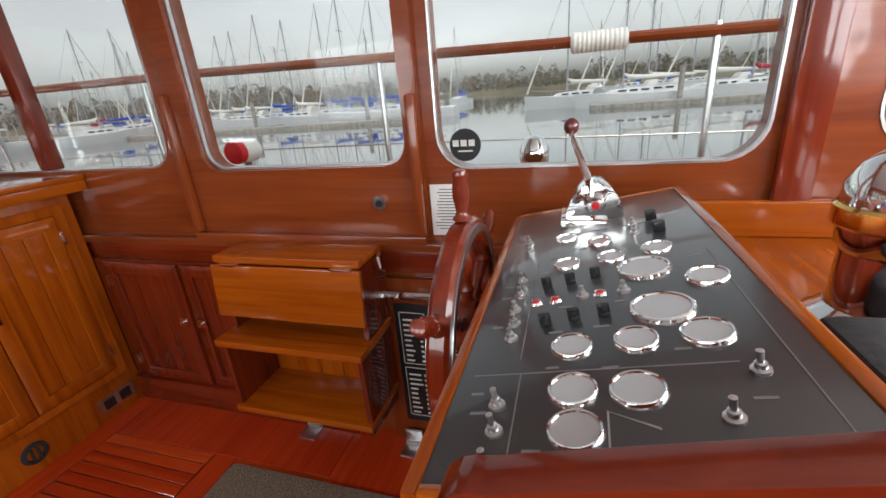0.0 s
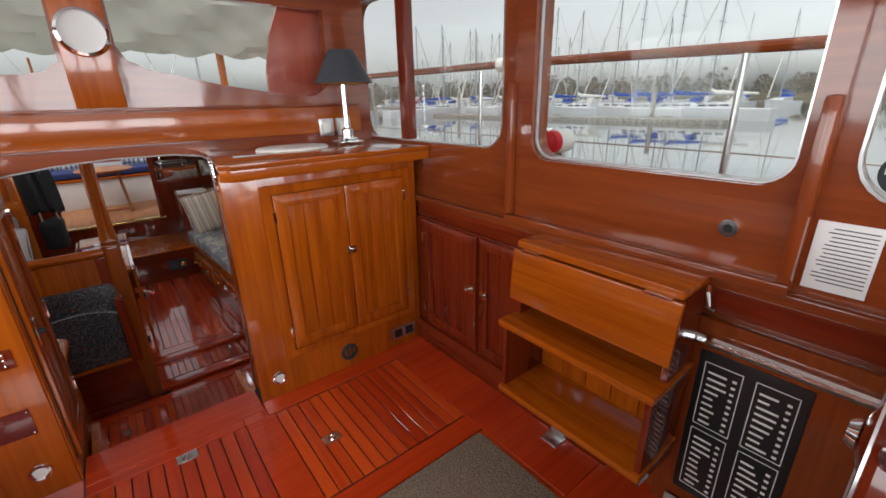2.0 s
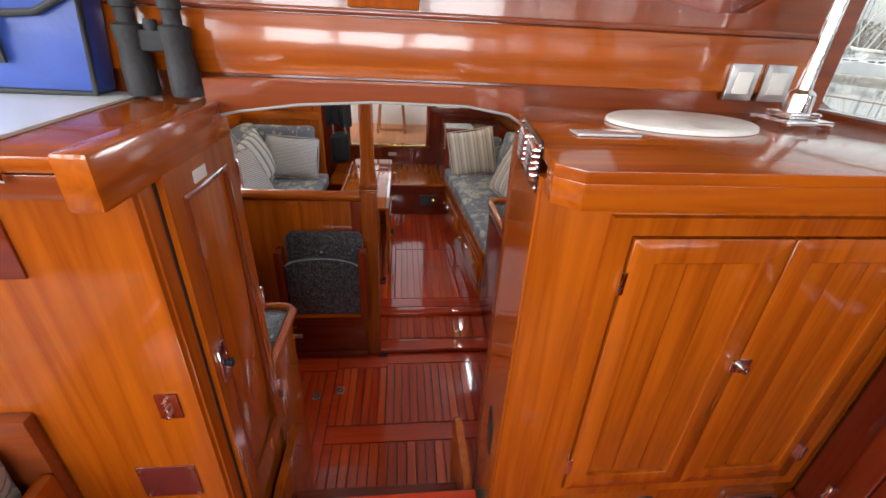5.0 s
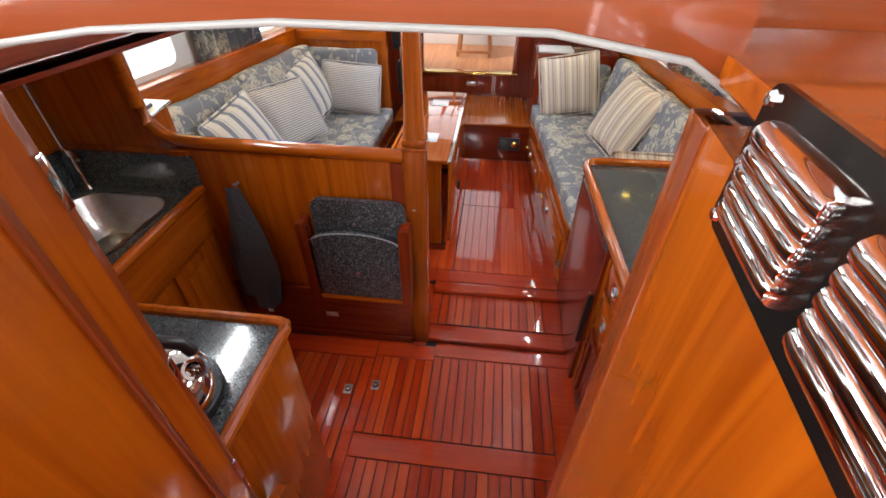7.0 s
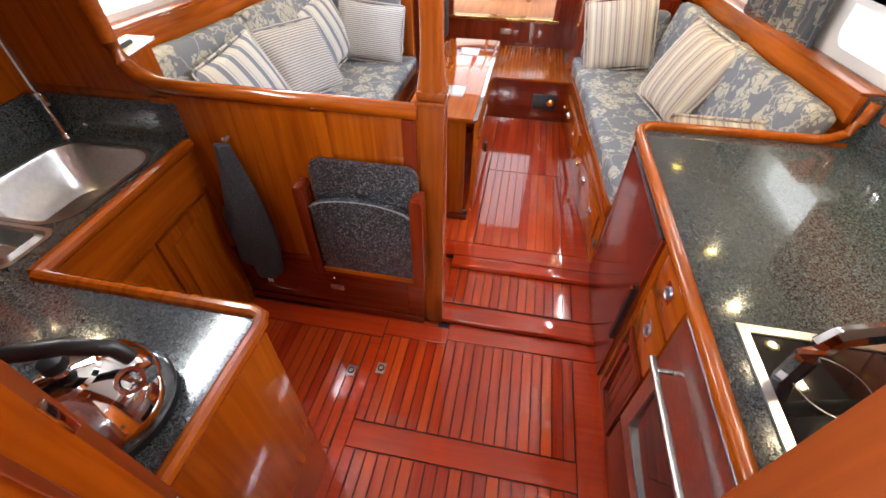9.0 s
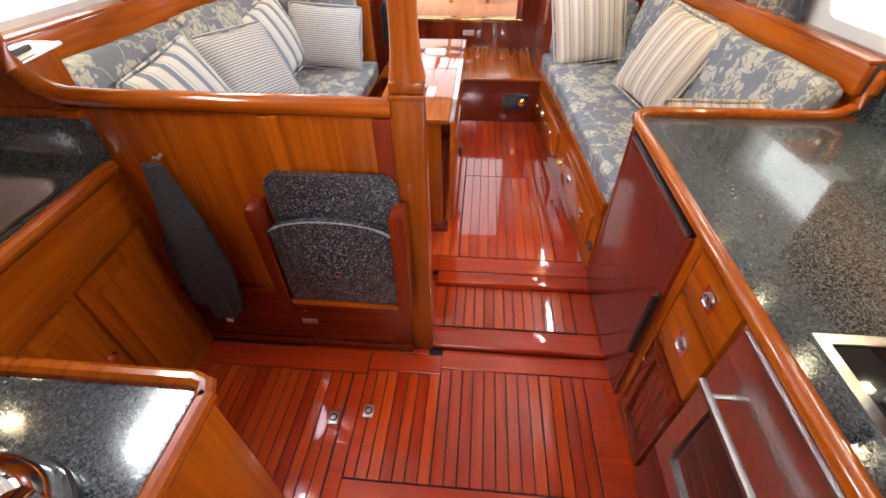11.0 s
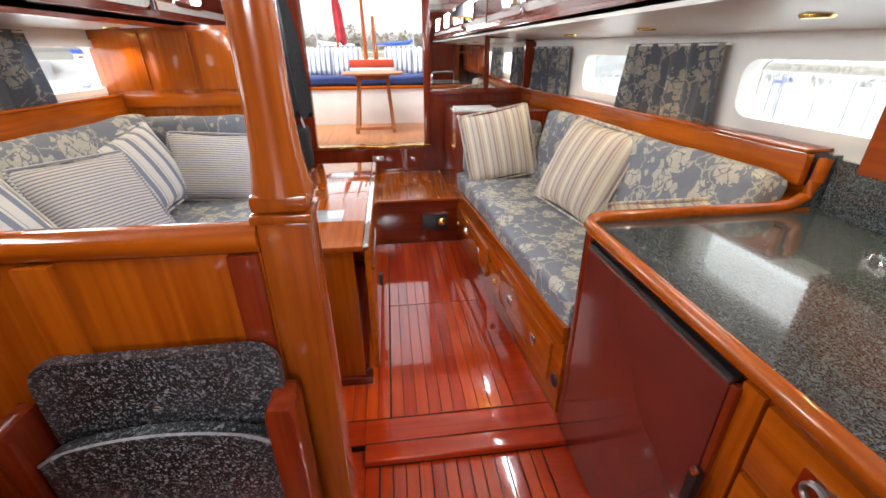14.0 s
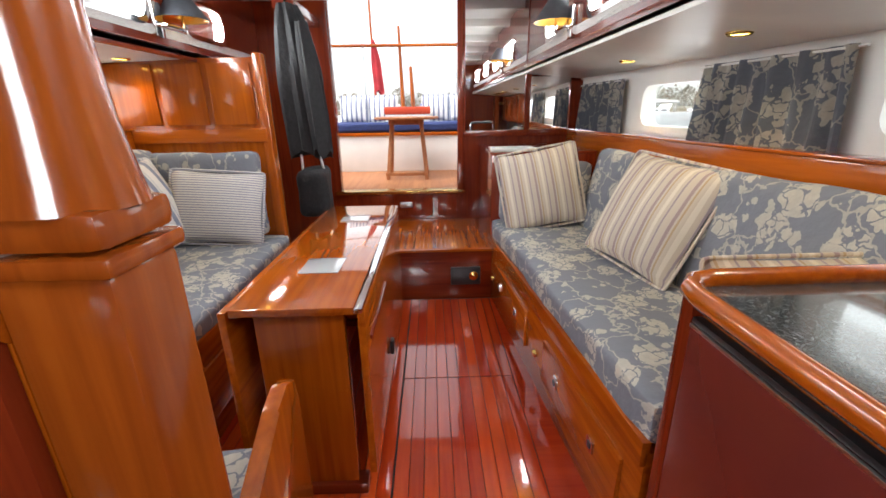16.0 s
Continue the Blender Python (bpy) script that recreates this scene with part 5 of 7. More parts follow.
part("turned_shaft", lathe([(0.050, 1.163), (0.046, 1.185), (0.040, 1.225), (0.0365, 1.28), (0.0355, 1.36), (0.035, 1.925)], (-0.0235, 0.054, 0), "z", 32), post_m, post)

fs = thing("jump_chair", (-0.29, -0.03, 0.38), "fold-down seat of dark speckled stone in mahogany arms", "chair")
part("seat_back", prism(rr(-0.470, -0.062, 0.50, 0.907, 0.045), "y", -0.036, -0.012, 0.004), granite_seat, fs)
flap_top = [(-0.482 + 0.394 * k / 16, 0.722 + 0.044 * math.sin(math.pi * k / 16) ** 0.6) for k in range(17)]
flap = part("seat_flap", prism([(-0.478, 0.400), (-0.090, 0.400)] + flap_top[::-1], "y", -0.078, -0.046, 0.006), granite_seat, fs)
# pale piping drawn as the highlight on the flap's upper edge
part("flap_rim", tube([(x, -0.074, z - 0.002) for x, z in flap_top], 0.004, 8), highlight_grey, flap, "pale strip in place of the highlight on the upper rim")
for x0, x1 in ((-0.528, -0.486), (-0.086, -0.036)):
    part("arm", prism([(x0, 0.36), (x1, 0.36), (x1, 0.79), (x1 - 0.006, 0.812), (x0 + 0.006, 0.816), (x0, 0.795)], "y", -0.092, -0.012, 0.007), mahogany, fs)
part("foot_rail", box(-0.486, -0.086, -0.082, -0.008, 0.376, 0.398, 0.004), teak_x, fs)
for z in (0.55, 0.79):
    part("bolt", lathe([(0, -0.004), (0.008, -0.003), (0.009, 0)], (-0.285, -0.078 if z < 0.7 else -0.036, z), "y", 12), chrome, fs)

hook = thing("towel_hook", (-0.790, 0.0, 0.93), "small steel hook on the partition", "hook")
part("hook", tube([(-0.790, 0.012, 0.935), (-0.790, -0.012, 0.93), (-0.790, -0.02, 0.942)], 0.006), steel, hook)
tw = thing("towel", (-0.74, -0.03, 0.3), "charcoal towel hanging from a hook", "towel")
bm = bmesh.new()
rows = []
for i in range(26):
    v = i / 25
    w = 0.030 + 0.075 * min(1, v * 1.6) - 0.06 * max(0, v - 0.75)
    row = []
    for k in range(24):
        a = 2 * math.pi * k / 24
        f = 1 + 0.28 * math.sin(3 * a + 2 * v) + 0.15 * math.sin(7 * a + 5 * v)
        row.append(bm.verts.new((-0.790 - 0.035 * v * v + w * math.cos(a) * (0.9 + 0.1 * f) * 1.05, -0.040 + 0.036 * math.sin(a) * f * min(1, 0.4 + v), 0.93 - (0.58 + 0.05 * math.sin(a * 0.5)) * v - (0.07 * math.cos(a) * v if v > 0.5 else 0))))
    rows.append(row)
for p, q in zip(rows, rows[1:]):
    for k in range(24):
        bm.faces.new((p[k], p[(k + 1) % 24], q[(k + 1) % 24], q[k]))
bm.faces.new(rows[0])
bm.faces.new(rows[-1])
cl = part("cloth", bm, charcoal, tw)
part("tail", slab(-0.850, -0.760, -0.07, -0.025, 0.235, 0.42, 0.02), charcoal, tw)
part("tag", box(-0.795, -0.770, -0.076, -0.072, 0.235, 0.252, 0.001), paper, tw, "small white tag")

# worktops to port: L-shaped granite with a teak lip
gp = thing("port_worktop", (-0.8, -0.6, 0.86), "dark speckled granite worktop with a teak lip", "worktop")
part("slab", pierced([(-1.55, -1.17), (-0.285, -1.17), (-0.285, -0.715), (-0.30, -0.700), (-0.935, -0.700), (-0.985, 0.012), (-1.55, 0.012)], [rr(-1.44, -1.03, -0.51, -0.075, 0.10), rr(-1.46, -1.03, -0.685, -0.535, 0.03)], "z", 0.862, 0.892), granite, gp)
part("lip", [tube([(-0.275, -1.17, 0.893), (-0.275, -0.715, 0.893)], 0.018), tube([(-0.275, -0.725, 0.893), (-0.285, -0.698, 0.893), (-0.31, -0.690, 0.893), (-0.925, -0.690, 0.893)], 0.018), tube([(-0.928, -0.690, 0.893), (-0.968, 0.005, 0.893)], 0.022)], teak_y, gp, "rounded teak edge lip")
part("splashback", [prism([(-1.55, 0.892), (-0.960, 0.892), (-0.957, 1.035), (-0.965, 1.05), (-1.55, 1.05)], "y", -0.010, 0.014, 0.003), box(-1.545, -1.525, -1.17, -0.010, 0.892, 1.05, 0.002)], granite, gp)
gu = thing("port_galley_unit", (-0.8, -0.9, 0), "varnished teak galley base unit with panelled doors", "base unit")
part("end_panel", box(-0.305, -0.285, -1.17, -0.705, 0.0, 0.862, 0.004), teak, gu)
part("inner_face", box(-0.935, -0.31, -0.725, -0.705, 0.0, 0.862, 0.003), teak, gu)
part("sink_face", prism([(-0.945, -0.70), (-0.985, 0.0), (-1.005, 0.0), (-0.965, -0.70)], "z", 0.0, 0.862), teak, gu)
part("apron", prism([(-0.930, -0.695), (-0.968, 0.0), (-0.985, 0.0), (-0.945, -0.695)], "z", 0.70, 0.862), teak_y, gu)
for a, b in ((-0.66, -0.36), (-0.34, -0.03)):
    xa = -0.945 - 0.057 * (a + 0.70) + 0.002
    xb = -0.945 - 0.057 * (b + 0.70) + 0.002
    dz = part("door", prism([(xa, a), (xb, b), (xb + 0.016, b), (xa + 0.016, a)], "z", 0.07, 0.68, 0.003), teak, gu)
    part("door_panel", prism([(xa + 0.015, a + 0.05), (xb + 0.015, b - 0.05), (xb + 0.022, b - 0.05), (xa + 0.022, a + 0.05)], "z", 0.12, 0.63, 0.004), teak, dz)
    part("catch", [box(xb + 0.012, xb + 0.020, b - 0.045 if a < -0.5 else a + 0.01, b - 0.01 if a < -0.5 else a + 0.045, 0.42, 0.45, 0.003)], chrome, dz)

sk = thing("sink", (-1.16, -0.3, 0.75), "brushed steel sink bowl with drainer", "sink")


def bowl(x0, x1, y0, y1, r, depth, zt):
    bm_ = bmesh.new()
    loops = []
    for sc, z in ((0.014, zt + 0.003), (0.0, zt + 0.003), (-0.006, zt - 0.01), (-0.020, zt - depth + 0.04), (-0.05, zt - depth)):
        loops.append([bm_.verts.new((u, v_, z)) for u, v_ in rr(x0 - sc, x1 + sc, y0 - sc, y1 + sc, max(0.01, r + sc * 0.6))])
    for p, q in zip(loops, loops[1:]):
        for i in range(len(p)):
            bm_.faces.new((p[i], p[(i + 1) % len(p)], q[(i + 1) % len(p)], q[i]))
    bm_.faces.new(loops[-1])
    return bm_


part("bowl", bowl(-1.437, -1.033, -0.507, -0.078, 0.10, 0.17, 0.892), steel, sk)
part("drainer", bowl(-1.457, -1.033, -0.683, -0.537, 0.03, 0.03, 0.892), steel, sk)
part("waste", lathe([(0, 0.003), (0.022, 0.003), (0.030, 0.006), (0.034, 0)], (-1.235, -0.30, 0.723), "z"), chrome, sk)
part("drainer_waste", lathe([(0.010, 0.002), (0.022, 0.003), (0.030, 0.006), (0.034, 0)], (-1.20, -0.61, 0.864), "z"), chrome, sk)
tp = thing("tap", (-1.33, -0.06, 0.892), "small chrome pump tap by the sink", "tap")
part("stem", lathe([(0.020, 0), (0.014, 0.012), (0.010, 0.02), (0.009, 0.15)], (-1.46, -0.045, 0.892), "z", 14), chrome, tp)
part("head", lathe([(0, 0.185), (0.022, 0.18), (0.022, 0.155), (0.010, 0.148)], (-1.46, -0.045, 0.892), "z", 16), chrome, tp)
part("spout", tube([(-1.46, -0.045, 1.05), (-1.42, -0.06, 1.06), (-1.38, -0.09, 1.05)], 0.007), chrome, tp)
gr = thing("chrome_rail", (-1.10, -0.45, 0.9), "bent chrome grab rail beside the sink", "grab rail")
part("rail", tube([(-0.80, -0.985, 0.893), (-0.80, -0.985, 1.10), (-0.805, -0.97, 1.15), (-0.83, -0.94, 1.175), (-1.10, -0.70, 1.18), (-1.12, -0.68, 1.16), (-1.125, -0.675, 0.893)], 0.012), chrome, gr)

kt = thing("kettle", (-0.50, -0.95, 0.892), "polished steel whistling kettle with a black handle", "kettle")
KC = (-0.52, -0.945, 0.892)
part("body", lathe([(0.098, 0.0), (0.108, 0.006), (0.110, 0.03), (0.104, 0.06), (0.088, 0.09), (0.060, 0.112), (0.045, 0.118)], KC, "z", 36), chrome, kt)
part("base_band", lathe([(0.108, 0.002), (0.112, 0.004), (0.113, 0.022), (0.110, 0.026)], KC, "z", 36), black, kt, "black base band")
part("lid", lathe([(0.045, 0.118), (0.040, 0.124), (0.012, 0.130), (0.008, 0.14), (0.014, 0.15), (0.010, 0.158), (0, 0.16)], KC, "z", 24), chrome, kt)
part("lid_knob", lathe([(0.010, 0.135), (0.018, 0.145), (0.016, 0.160), (0, 0.164)], KC, "z", 16), black, kt)
part("spout", moved(lathe([(0.026, 0), (0.020, 0.03), (0.018, 0.045), (0.021, 0.048), (0.015, 0.047), (0.013, 0.02)], (0, 0, 0), "z", 18), pose(-0.455, -0.905, 0.962, 28, 32, 0)), chrome, kt)
part("handle", tube([(-0.60, -0.99, 0.97), (-0.615, -1.0, 1.02), (-0.60, -0.99, 1.06), (-0.545, -0.96, 1.085), (-0.49, -0.93, 1.075), (-0.455, -0.905, 1.045), (-0.445, -0.90, 1.015)], 0.013, 12), black, kt)

grow = Matrix.Translation((-0.462, -0.972, 0.892)) @ Matrix.Scale(1.16, 4) @ Matrix.Translation((0.52, 0.945, -0.892))
for ob in kt.children_recursive:
    ob.data.transform(grow)

# starboard worktop and units
gs = thing("starboard_worktop", (1.05, -0.3, 0.86), "dark speckled granite worktop with a varnished teak lip", "worktop")
part("slab", pierced([(0.745, -1.165), (1.545, -1.165), (1.545, 0.47), (0.78, 0.47), (0.745, 0.435)], [[(0.835, -0.99), (1.29, -0.99), (1.29, -0.515), (0.835, -0.515)]], "z", 0.862, 0.892), granite, gs)
part("lip", tube([(0.742, -1.165, 0.893), (0.738, 0.41, 0.893), (0.742, 0.45, 0.896), (0.765, 0.478, 0.90), (0.80, 0.486, 0.902), (1.38, 0.486, 0.904), (1.435, 0.486, 0.912), (1.478, 0.486, 0.938), (1.500, 0.486, 0.985), (1.506, 0.486, 1.06)], 0.02, 12), teak_y, gs, "rounded teak edge lip")
part("upstand", box(0.78, 1.50, 0.472, 0.50, 0.40, 0.905, 0.003), teak_x, gs)
part("raised_end", prism([(1.38, 0.885), (1.44, 0.90), (1.485, 0.93), (1.505, 0.985), (1.510, 1.07), (1.548, 1.07), (1.548, 0.885)], "y", 0.474, 0.490), granite, gs)
part("splashback", box(1.525, 1.545, -1.165, 0.47, 0.892, 1.06, 0.002), granite, gs)
su = thing("starboard_galley_unit", (1.05, -0.3, 0), "varnished teak galley unit with drawers and cupboard", "base unit")
part("carcass", box(0.765, 1.54, -1.165, 0.47, 0.0, 0.862, 0.002), teak, su)
part("corner_post", box(0.742, 0.775, 0.435, 0.475, 0.0, 0.875, 0.006), mahogany, su)
for nm, y0, y1, z0, z1 in (("drawer", -0.435, -0.215, 0.70, 0.845), ("drawer", -0.435, -0.215, 0.50, 0.685)):
    dr = part(nm, box(0.748, 0.766, y0, y1, z0, z1, 0.003), teak_y, su)
    yc, zc = (y0 + y1) / 2, (z0 + z1) / 2 + 0.01
    pl = part("ring_pull", prism(rr(yc - 0.027, yc + 0.027, zc - 0.03, zc + 0.03, 0.006), "x", 0.745, 0.748), chrome, dr, "chrome ring pull")
    part("ring", moved(lathe([(0.013, -0.003), (0.016, -0.006), (0.020, -0.004), (0.018, 0)], (0, 0, 0), "x", 18), pose(0.745, yc, zc)), steel, pl)
dr = part("drawer_front", box(0.750, 0.766, -0.205, -0.16, 0.05, 0.85, 0.003), teak, su)
dw = panel_door(su, -0.435, -0.215, 0.06, 0.485, 0.766, "x", -1, mahogany, 3, 0.045)
part("knob", lathe([(0, -0.018), (0.008, -0.014), (0.005, -0.003)], (0.746, -0.235, 0.40), "x", 12), chrome, dw)
part("toe_panel", box(0.752, 0.766, -1.16, -0.45, 0.02, 0.26, 0.003), mahogany_y, su)

fr = thing("fridge", (0.76, 0.14, 0), "dark red-brown fridge door with a black handle recess", "fridge")
part("door", box(0.738, 0.765, -0.148, 0.430, 0.05, 0.835, 0.006), fridge_m, fr)
part("top_seam", box(0.741, 0.760, -0.150, 0.430, 0.837, 0.848, 0.001), black, fr)
part("bright_edge", box(0.736, 0.742, -0.146, 0.428, 0.829, 0.836, 0.001), steel, fr)
hd = part("handle", box(0.738, 0.765, -0.166, -0.150, 0.05, 0.835, 0.004), mahogany, fr)
part("latch", box(0.716, 0.738, -0.172, -0.148, 0.33, 0.62, 0.006), black, hd)
part("latch_tip", lathe([(0, -0.012), (0.008, -0.010), (0.008, 0)], (0.724, -0.161, 0.62), "x", 10), chrome, hd)

ov = thing("oven", (0.76, -0.8, 0.26), "stainless steel built-in oven with a bar handle", "oven")
part("frame", pierced([(-1.10, 0.27), (-0.455, 0.27), (-0.455, 0.855), (-1.10, 0.855)], [[(-1.04, 0.33), (-0.515, 0.33), (-0.515, 0.62), (-1.04, 0.62)]], "x", 0.745, 0.767), steel, ov)
part("door_glass", box(0.752, 0.760, -1.04, -0.515, 0.33, 0.62, 0.001), black_glass, ov)
part("control_strip", box(0.740, 0.746, -1.09, -0.465, 0.765, 0.845, 0.002), steel, ov)
hn = part("handle", tube([(0.70, -1.06, 0.70), (0.70, -0.495, 0.70)], 0.010), steel, ov)
for y in (-1.02, -0.535):
    part("bracket", tube([(0.70, y, 0.70), (0.745, y, 0.70)], 0.007), steel, hn)

hob = thing("hob", (1.06, -0.75, 0.892), "black glass hob in a steel frame", "hob")
part("frame", ring([(0.822, -1.003), (1.303, -1.003), (1.303, -0.502), (0.822, -0.502)], [(0.845, -0.98), (1.28, -0.98), (1.28, -0.525), (0.845, -0.525)], "z", 0.885, 0.898), steel, hob)
gl = part("glass", box(0.845, 1.28, -0.98, -0.525, 0.884, 0.894, 0.001), black_glass, hob)
for x, y, r in ((0.97, -0.64, 0.075), (1.16, -0.65, 0.06), (0.97, -0.86, 0.06)):
    part("zone_ring", ring([(x + r * math.cos(radians(a)), y + r * math.sin(radians(a))) for a in range(0, 360, 12)], [(x + (r - 0.002) * math.cos(radians(a)), y + (r - 0.002) * math.sin(radians(a))) for a in range(0, 360, 12)], "z", 0.894, 0.8945), steel, gl)
gd = thing("grab_arch", (1.0, -0.85, 0.89), "square-bent chrome crash rail over the hob", "crash rail")
part("arch", tube([(0.875, -0.640, 0.893), (0.875, -0.640, 0.985), (0.882, -0.636, 1.015), (0.902, -0.628, 1.034), (0.93, -0.62, 1.040), (1.17, -0.55, 1.045), (1.20, -0.54, 1.035), (1.215, -0.535, 1.005), (1.218, -0.535, 0.893)], 0.021, 8), chrome, gd)
for x in (1.36,):
    for y in (0.25, 0.10, -0.05):
        so = thing("wall_socket", (1.525, y, 0.97), "small chrome socket on the splashback", "socket", "galley sockets")
        p = part("plate", box(1.516, 1.526, y - 0.035, y + 0.035, 0.94, 1.01, 0.003), chrome, so)
        part("insert", box(1.512, 1.517, y - 0.012, y + 0.012, 0.955, 0.985, 0.002), black, p)
# upper lockers in the galley
for s, y0, y1 in ((1, -1.16, 0.44), (-1, -1.16, -0.46)):
    ul = thing("wall_locker", (s * 1.3, (y0 + y1) / 2, 1.1), "varnished teak wall locker over the worktop", "locker")
    if s > 0:
        part("body", prism([(1.545, 1.045), (1.435, 1.055), (1.435, 1.425), (1.545, 1.418)], "y", -1.09, 0.335, 0.004), coaming_y, ul)
        for a in (-1.05, -0.63, -0.21):
            dq = part("flap_door", prism([(1.435, 1.085), (1.424, 1.085), (1.424, 1.405), (1.435, 1.405)], "y", a, a + 0.39, 0.003), coaming_y, ul)
            part("knob", lathe([(0, -0.018), (0.008, -0.014), (0.005, 0)], (1.424, a + 0.195, 1.12), "x", 12), chrome, dq)
    else:
        part("body", box(-1.545, -1.34, y0, y1, 1.10, 1.47, 0.004), teak_y, ul)
        for a, b in ((-0.80, -0.66), (-0.62, -0.47)):
            part("sliding_door", box(-1.34, -1.33, a, b, 1.12, 1.45, 0.003), mahogany, ul)

# varnished lining over the port worktop
lining = thing("hull_lining", (-1.40, -0.6, 1.04), "varnished teak panelled lining above the port worktop", "lining")
part("backing", box(-1.548, -1.532, -1.165, -0.006, 1.052, 1.47, 0.002), teak_y, lining)
for a, b in ((-1.15, -0.60), (-0.585, -0.02)):
    part("panel", box(-1.532, -1.522, a, b, 1.06, 1.45, 0.005), teak, lining)

# ---- saloon ----
def front(y):
    return 0.745 - 0.0755 * (y - 0.5)


so = thing("starboard_sofa", (1.0, 1.4, FS), "built-in teak sofa with drawers and blue floral cushions", "sofa")
part("base", prism([(front(0.505), 0.505), (1.44, 0.505), (1.30, 2.30), (front(2.30), 2.30)], "z", 0.0, 0.445, 0.003), teak_y, so)
part("seat_rail", prism([(front(0.505) - 0.012, 0.505), (front(0.505) + 0.012, 0.505), (front(2.30) + 0.012, 2.30), (front(2.30) - 0.012, 2.30)], "z", 0.40, 0.475, 0.006), teak_y, so)
for y0, y1 in ((0.585, 1.19), (1.44, 2.10)):
    dr = part("drawer", prism([(front(y0) - 0.012, y0), (front(y0), y0), (front(y1), y1), (front(y1) - 0.012, y1)], "z", 0.165, 0.345, 0.003), teak_y, so)
    for f in (0.25, 0.75):
        y = y0 + f * (y1 - y0)
        pl = part("pull", prism(rr(y - 0.022, y + 0.022, 0.232, 0.276, 0.006), "x", front(y) - 0.018, front(y) - 0.010), chrome, dr, "small chrome flush pull")
        part("recess", prism(rr(y - 0.010, y + 0.010, 0.242, 0.266, 0.005), "x", front(y) - 0.020, front(y) - 0.017), black, pl)
for y in (1.305, 2.17):
    part("brass_button", lathe([(0, -0.016), (0.013, -0.013), (0.018, -0.004), (0.018, 0)], (front(y), y, 0.212), "x", 16), brass, so, "round brass button")
part("round_vent", lathe([(0, -0.006), (0.025, -0.006), (0.028, 0)], (front(0.54), 0.54, 0.2), "x", 16), black, so)
bm = slab(0.60, 1.34, 0.505, 2.29, 0.455, 0.578, 0.035, 0.010, 16)
for v in bm.verts:
    v.co.x += (front(v.co.y) - 0.605 + 0.006) * max(0.0, (1.34 - v.co.x) / 0.74)
part("seat_cushion", bm, fabric, so, "long blue floral seat cushion")
for y0, y1 in ((0.505, 1.38), (1.39, 2.14)):
    bm = slab(-0.07, 0.07, y0, y1, -0.02, 0.47, 0.045, 0.014, 14)
    draw_in(part("back_cushion", moved(bm, pose(1.285, 0, 0.55, 0, 14, 0)), fabric, so, "blue floral back cushion"), 1)
bm = slab(0.66, 1.20, 2.17, 2.29, 0.57, 0.93, 0.04)
part("end_cushion", bm, fabric, so)
draw_in(part("back_rail", box(1.460, 1.487, 0.505, 2.98, 0.968, 1.072, 0.006), teak_y, so), 1)
draw_in(part("ledge", box(1.452, 1.549, 0.505, 2.98, 1.073, 1.086, 0.005), teak_y, so), 1)
draw_in(part("back_board", box(1.487, 1.50, 0.505, 2.98, 0.40, 0.968, 0.002), teak_y, so), 1)

sc = thing("end_cabinet", (0.9, 2.6, FS), "mahogany cabinet at the end of the sofa", "cabinet")
part("body", box(0.615, 1.262, 2.305, 2.96, 0.06, 0.965, 0.006), mahogany, sc)
part("top", box(0.605, 1.262, 2.30, 2.96, 0.966, 0.98, 0.004), mahogany_x, sc)
pp = thing("magazine", (0.75, 2.42, 0.98), "stack of pale magazines on the end cabinet", "magazine")
for i in range(2):
    part("magazine_copy", moved(box(-0.14, 0.14, -0.10, 0.10, 0.001 + 0.009 * i, 0.008 + 0.009 * i, 0.001), pose(0.765, 2.43, 0.98, 0, 0, 6 * i - 4)), paper, pp)

mr = thing("wall_mirror", (0.75, 2.98, 1.07), "tall mirror in a mahogany frame on the bulkhead", "mirror")
part("glass", box(0.505, 0.945, 2.972, 2.978, 1.082, 1.965, 0.0), mirror_m, mr)
part("glass", box(0.985, 1.275, 2.972, 2.978, 1.082, 1.45, 0.0), mirror_m, mr)
part("frame", [box(0.945, 0.985, 2.955, 2.99, 1.05, 1.97, 0.006), box(0.492, 1.41, 2.955, 2.99, 1.035, 1.08, 0.006), box(0.493, 0.505, 2.962, 2.99, 1.08, 1.97, 0.003)], mahogany, mr)
part("speaker_post", box(1.275, 1.41, 2.95, 2.99, 1.08, 1.42, 0.003), mahogany, mr)
spk = thing("speaker", (0.42, 2.22, 0.2), "small black speaker grille with a brass centre in the step", "speaker")
part("grille", box(0.355, 0.545, 2.208, 2.221, 0.155, 0.275, 0.003), black, spk)
part("cone", lathe([(0, -0.010), (0.018, -0.006), (0.03, 0)], (0.50, 2.208, 0.215), "y", 20), brass, spk)
ls = thing("bulkhead_light", (0.05, 2.975, 0.55), "small steel light on the dark bulkhead", "light")
part("plate", box(-0.01, 0.09, 2.96, 2.99, 0.50, 0.545, 0.012), steel, ls)

# port sofa and the bench behind the partition
ps = thing("port_sofa", (-0.95, 1.3, FS), "built-in port sofa with drawers and blue floral cushions", "sofa")
part("base", box(-1.40, -0.575, 0.56, 2.06, 0.0, 0.445, 0.004), teak_y, ps)
part("seat_rail", box(-0.588, -0.562, 0.56, 2.07, 0.40, 0.485, 0.006), teak_y, ps)
for y0, y1 in ((0.62, 1.25), (1.35, 2.0)):
    dr = part("drawer", box(-0.575, -0.562, y0, y1, 0.16, 0.37, 0.003), teak_y, ps)
    part("pull", box(-0.562, -0.556, (y0 + y1) / 2 - 0.022, (y0 + y1) / 2 + 0.022, 0.255, 0.285, 0.003), chrome, dr)
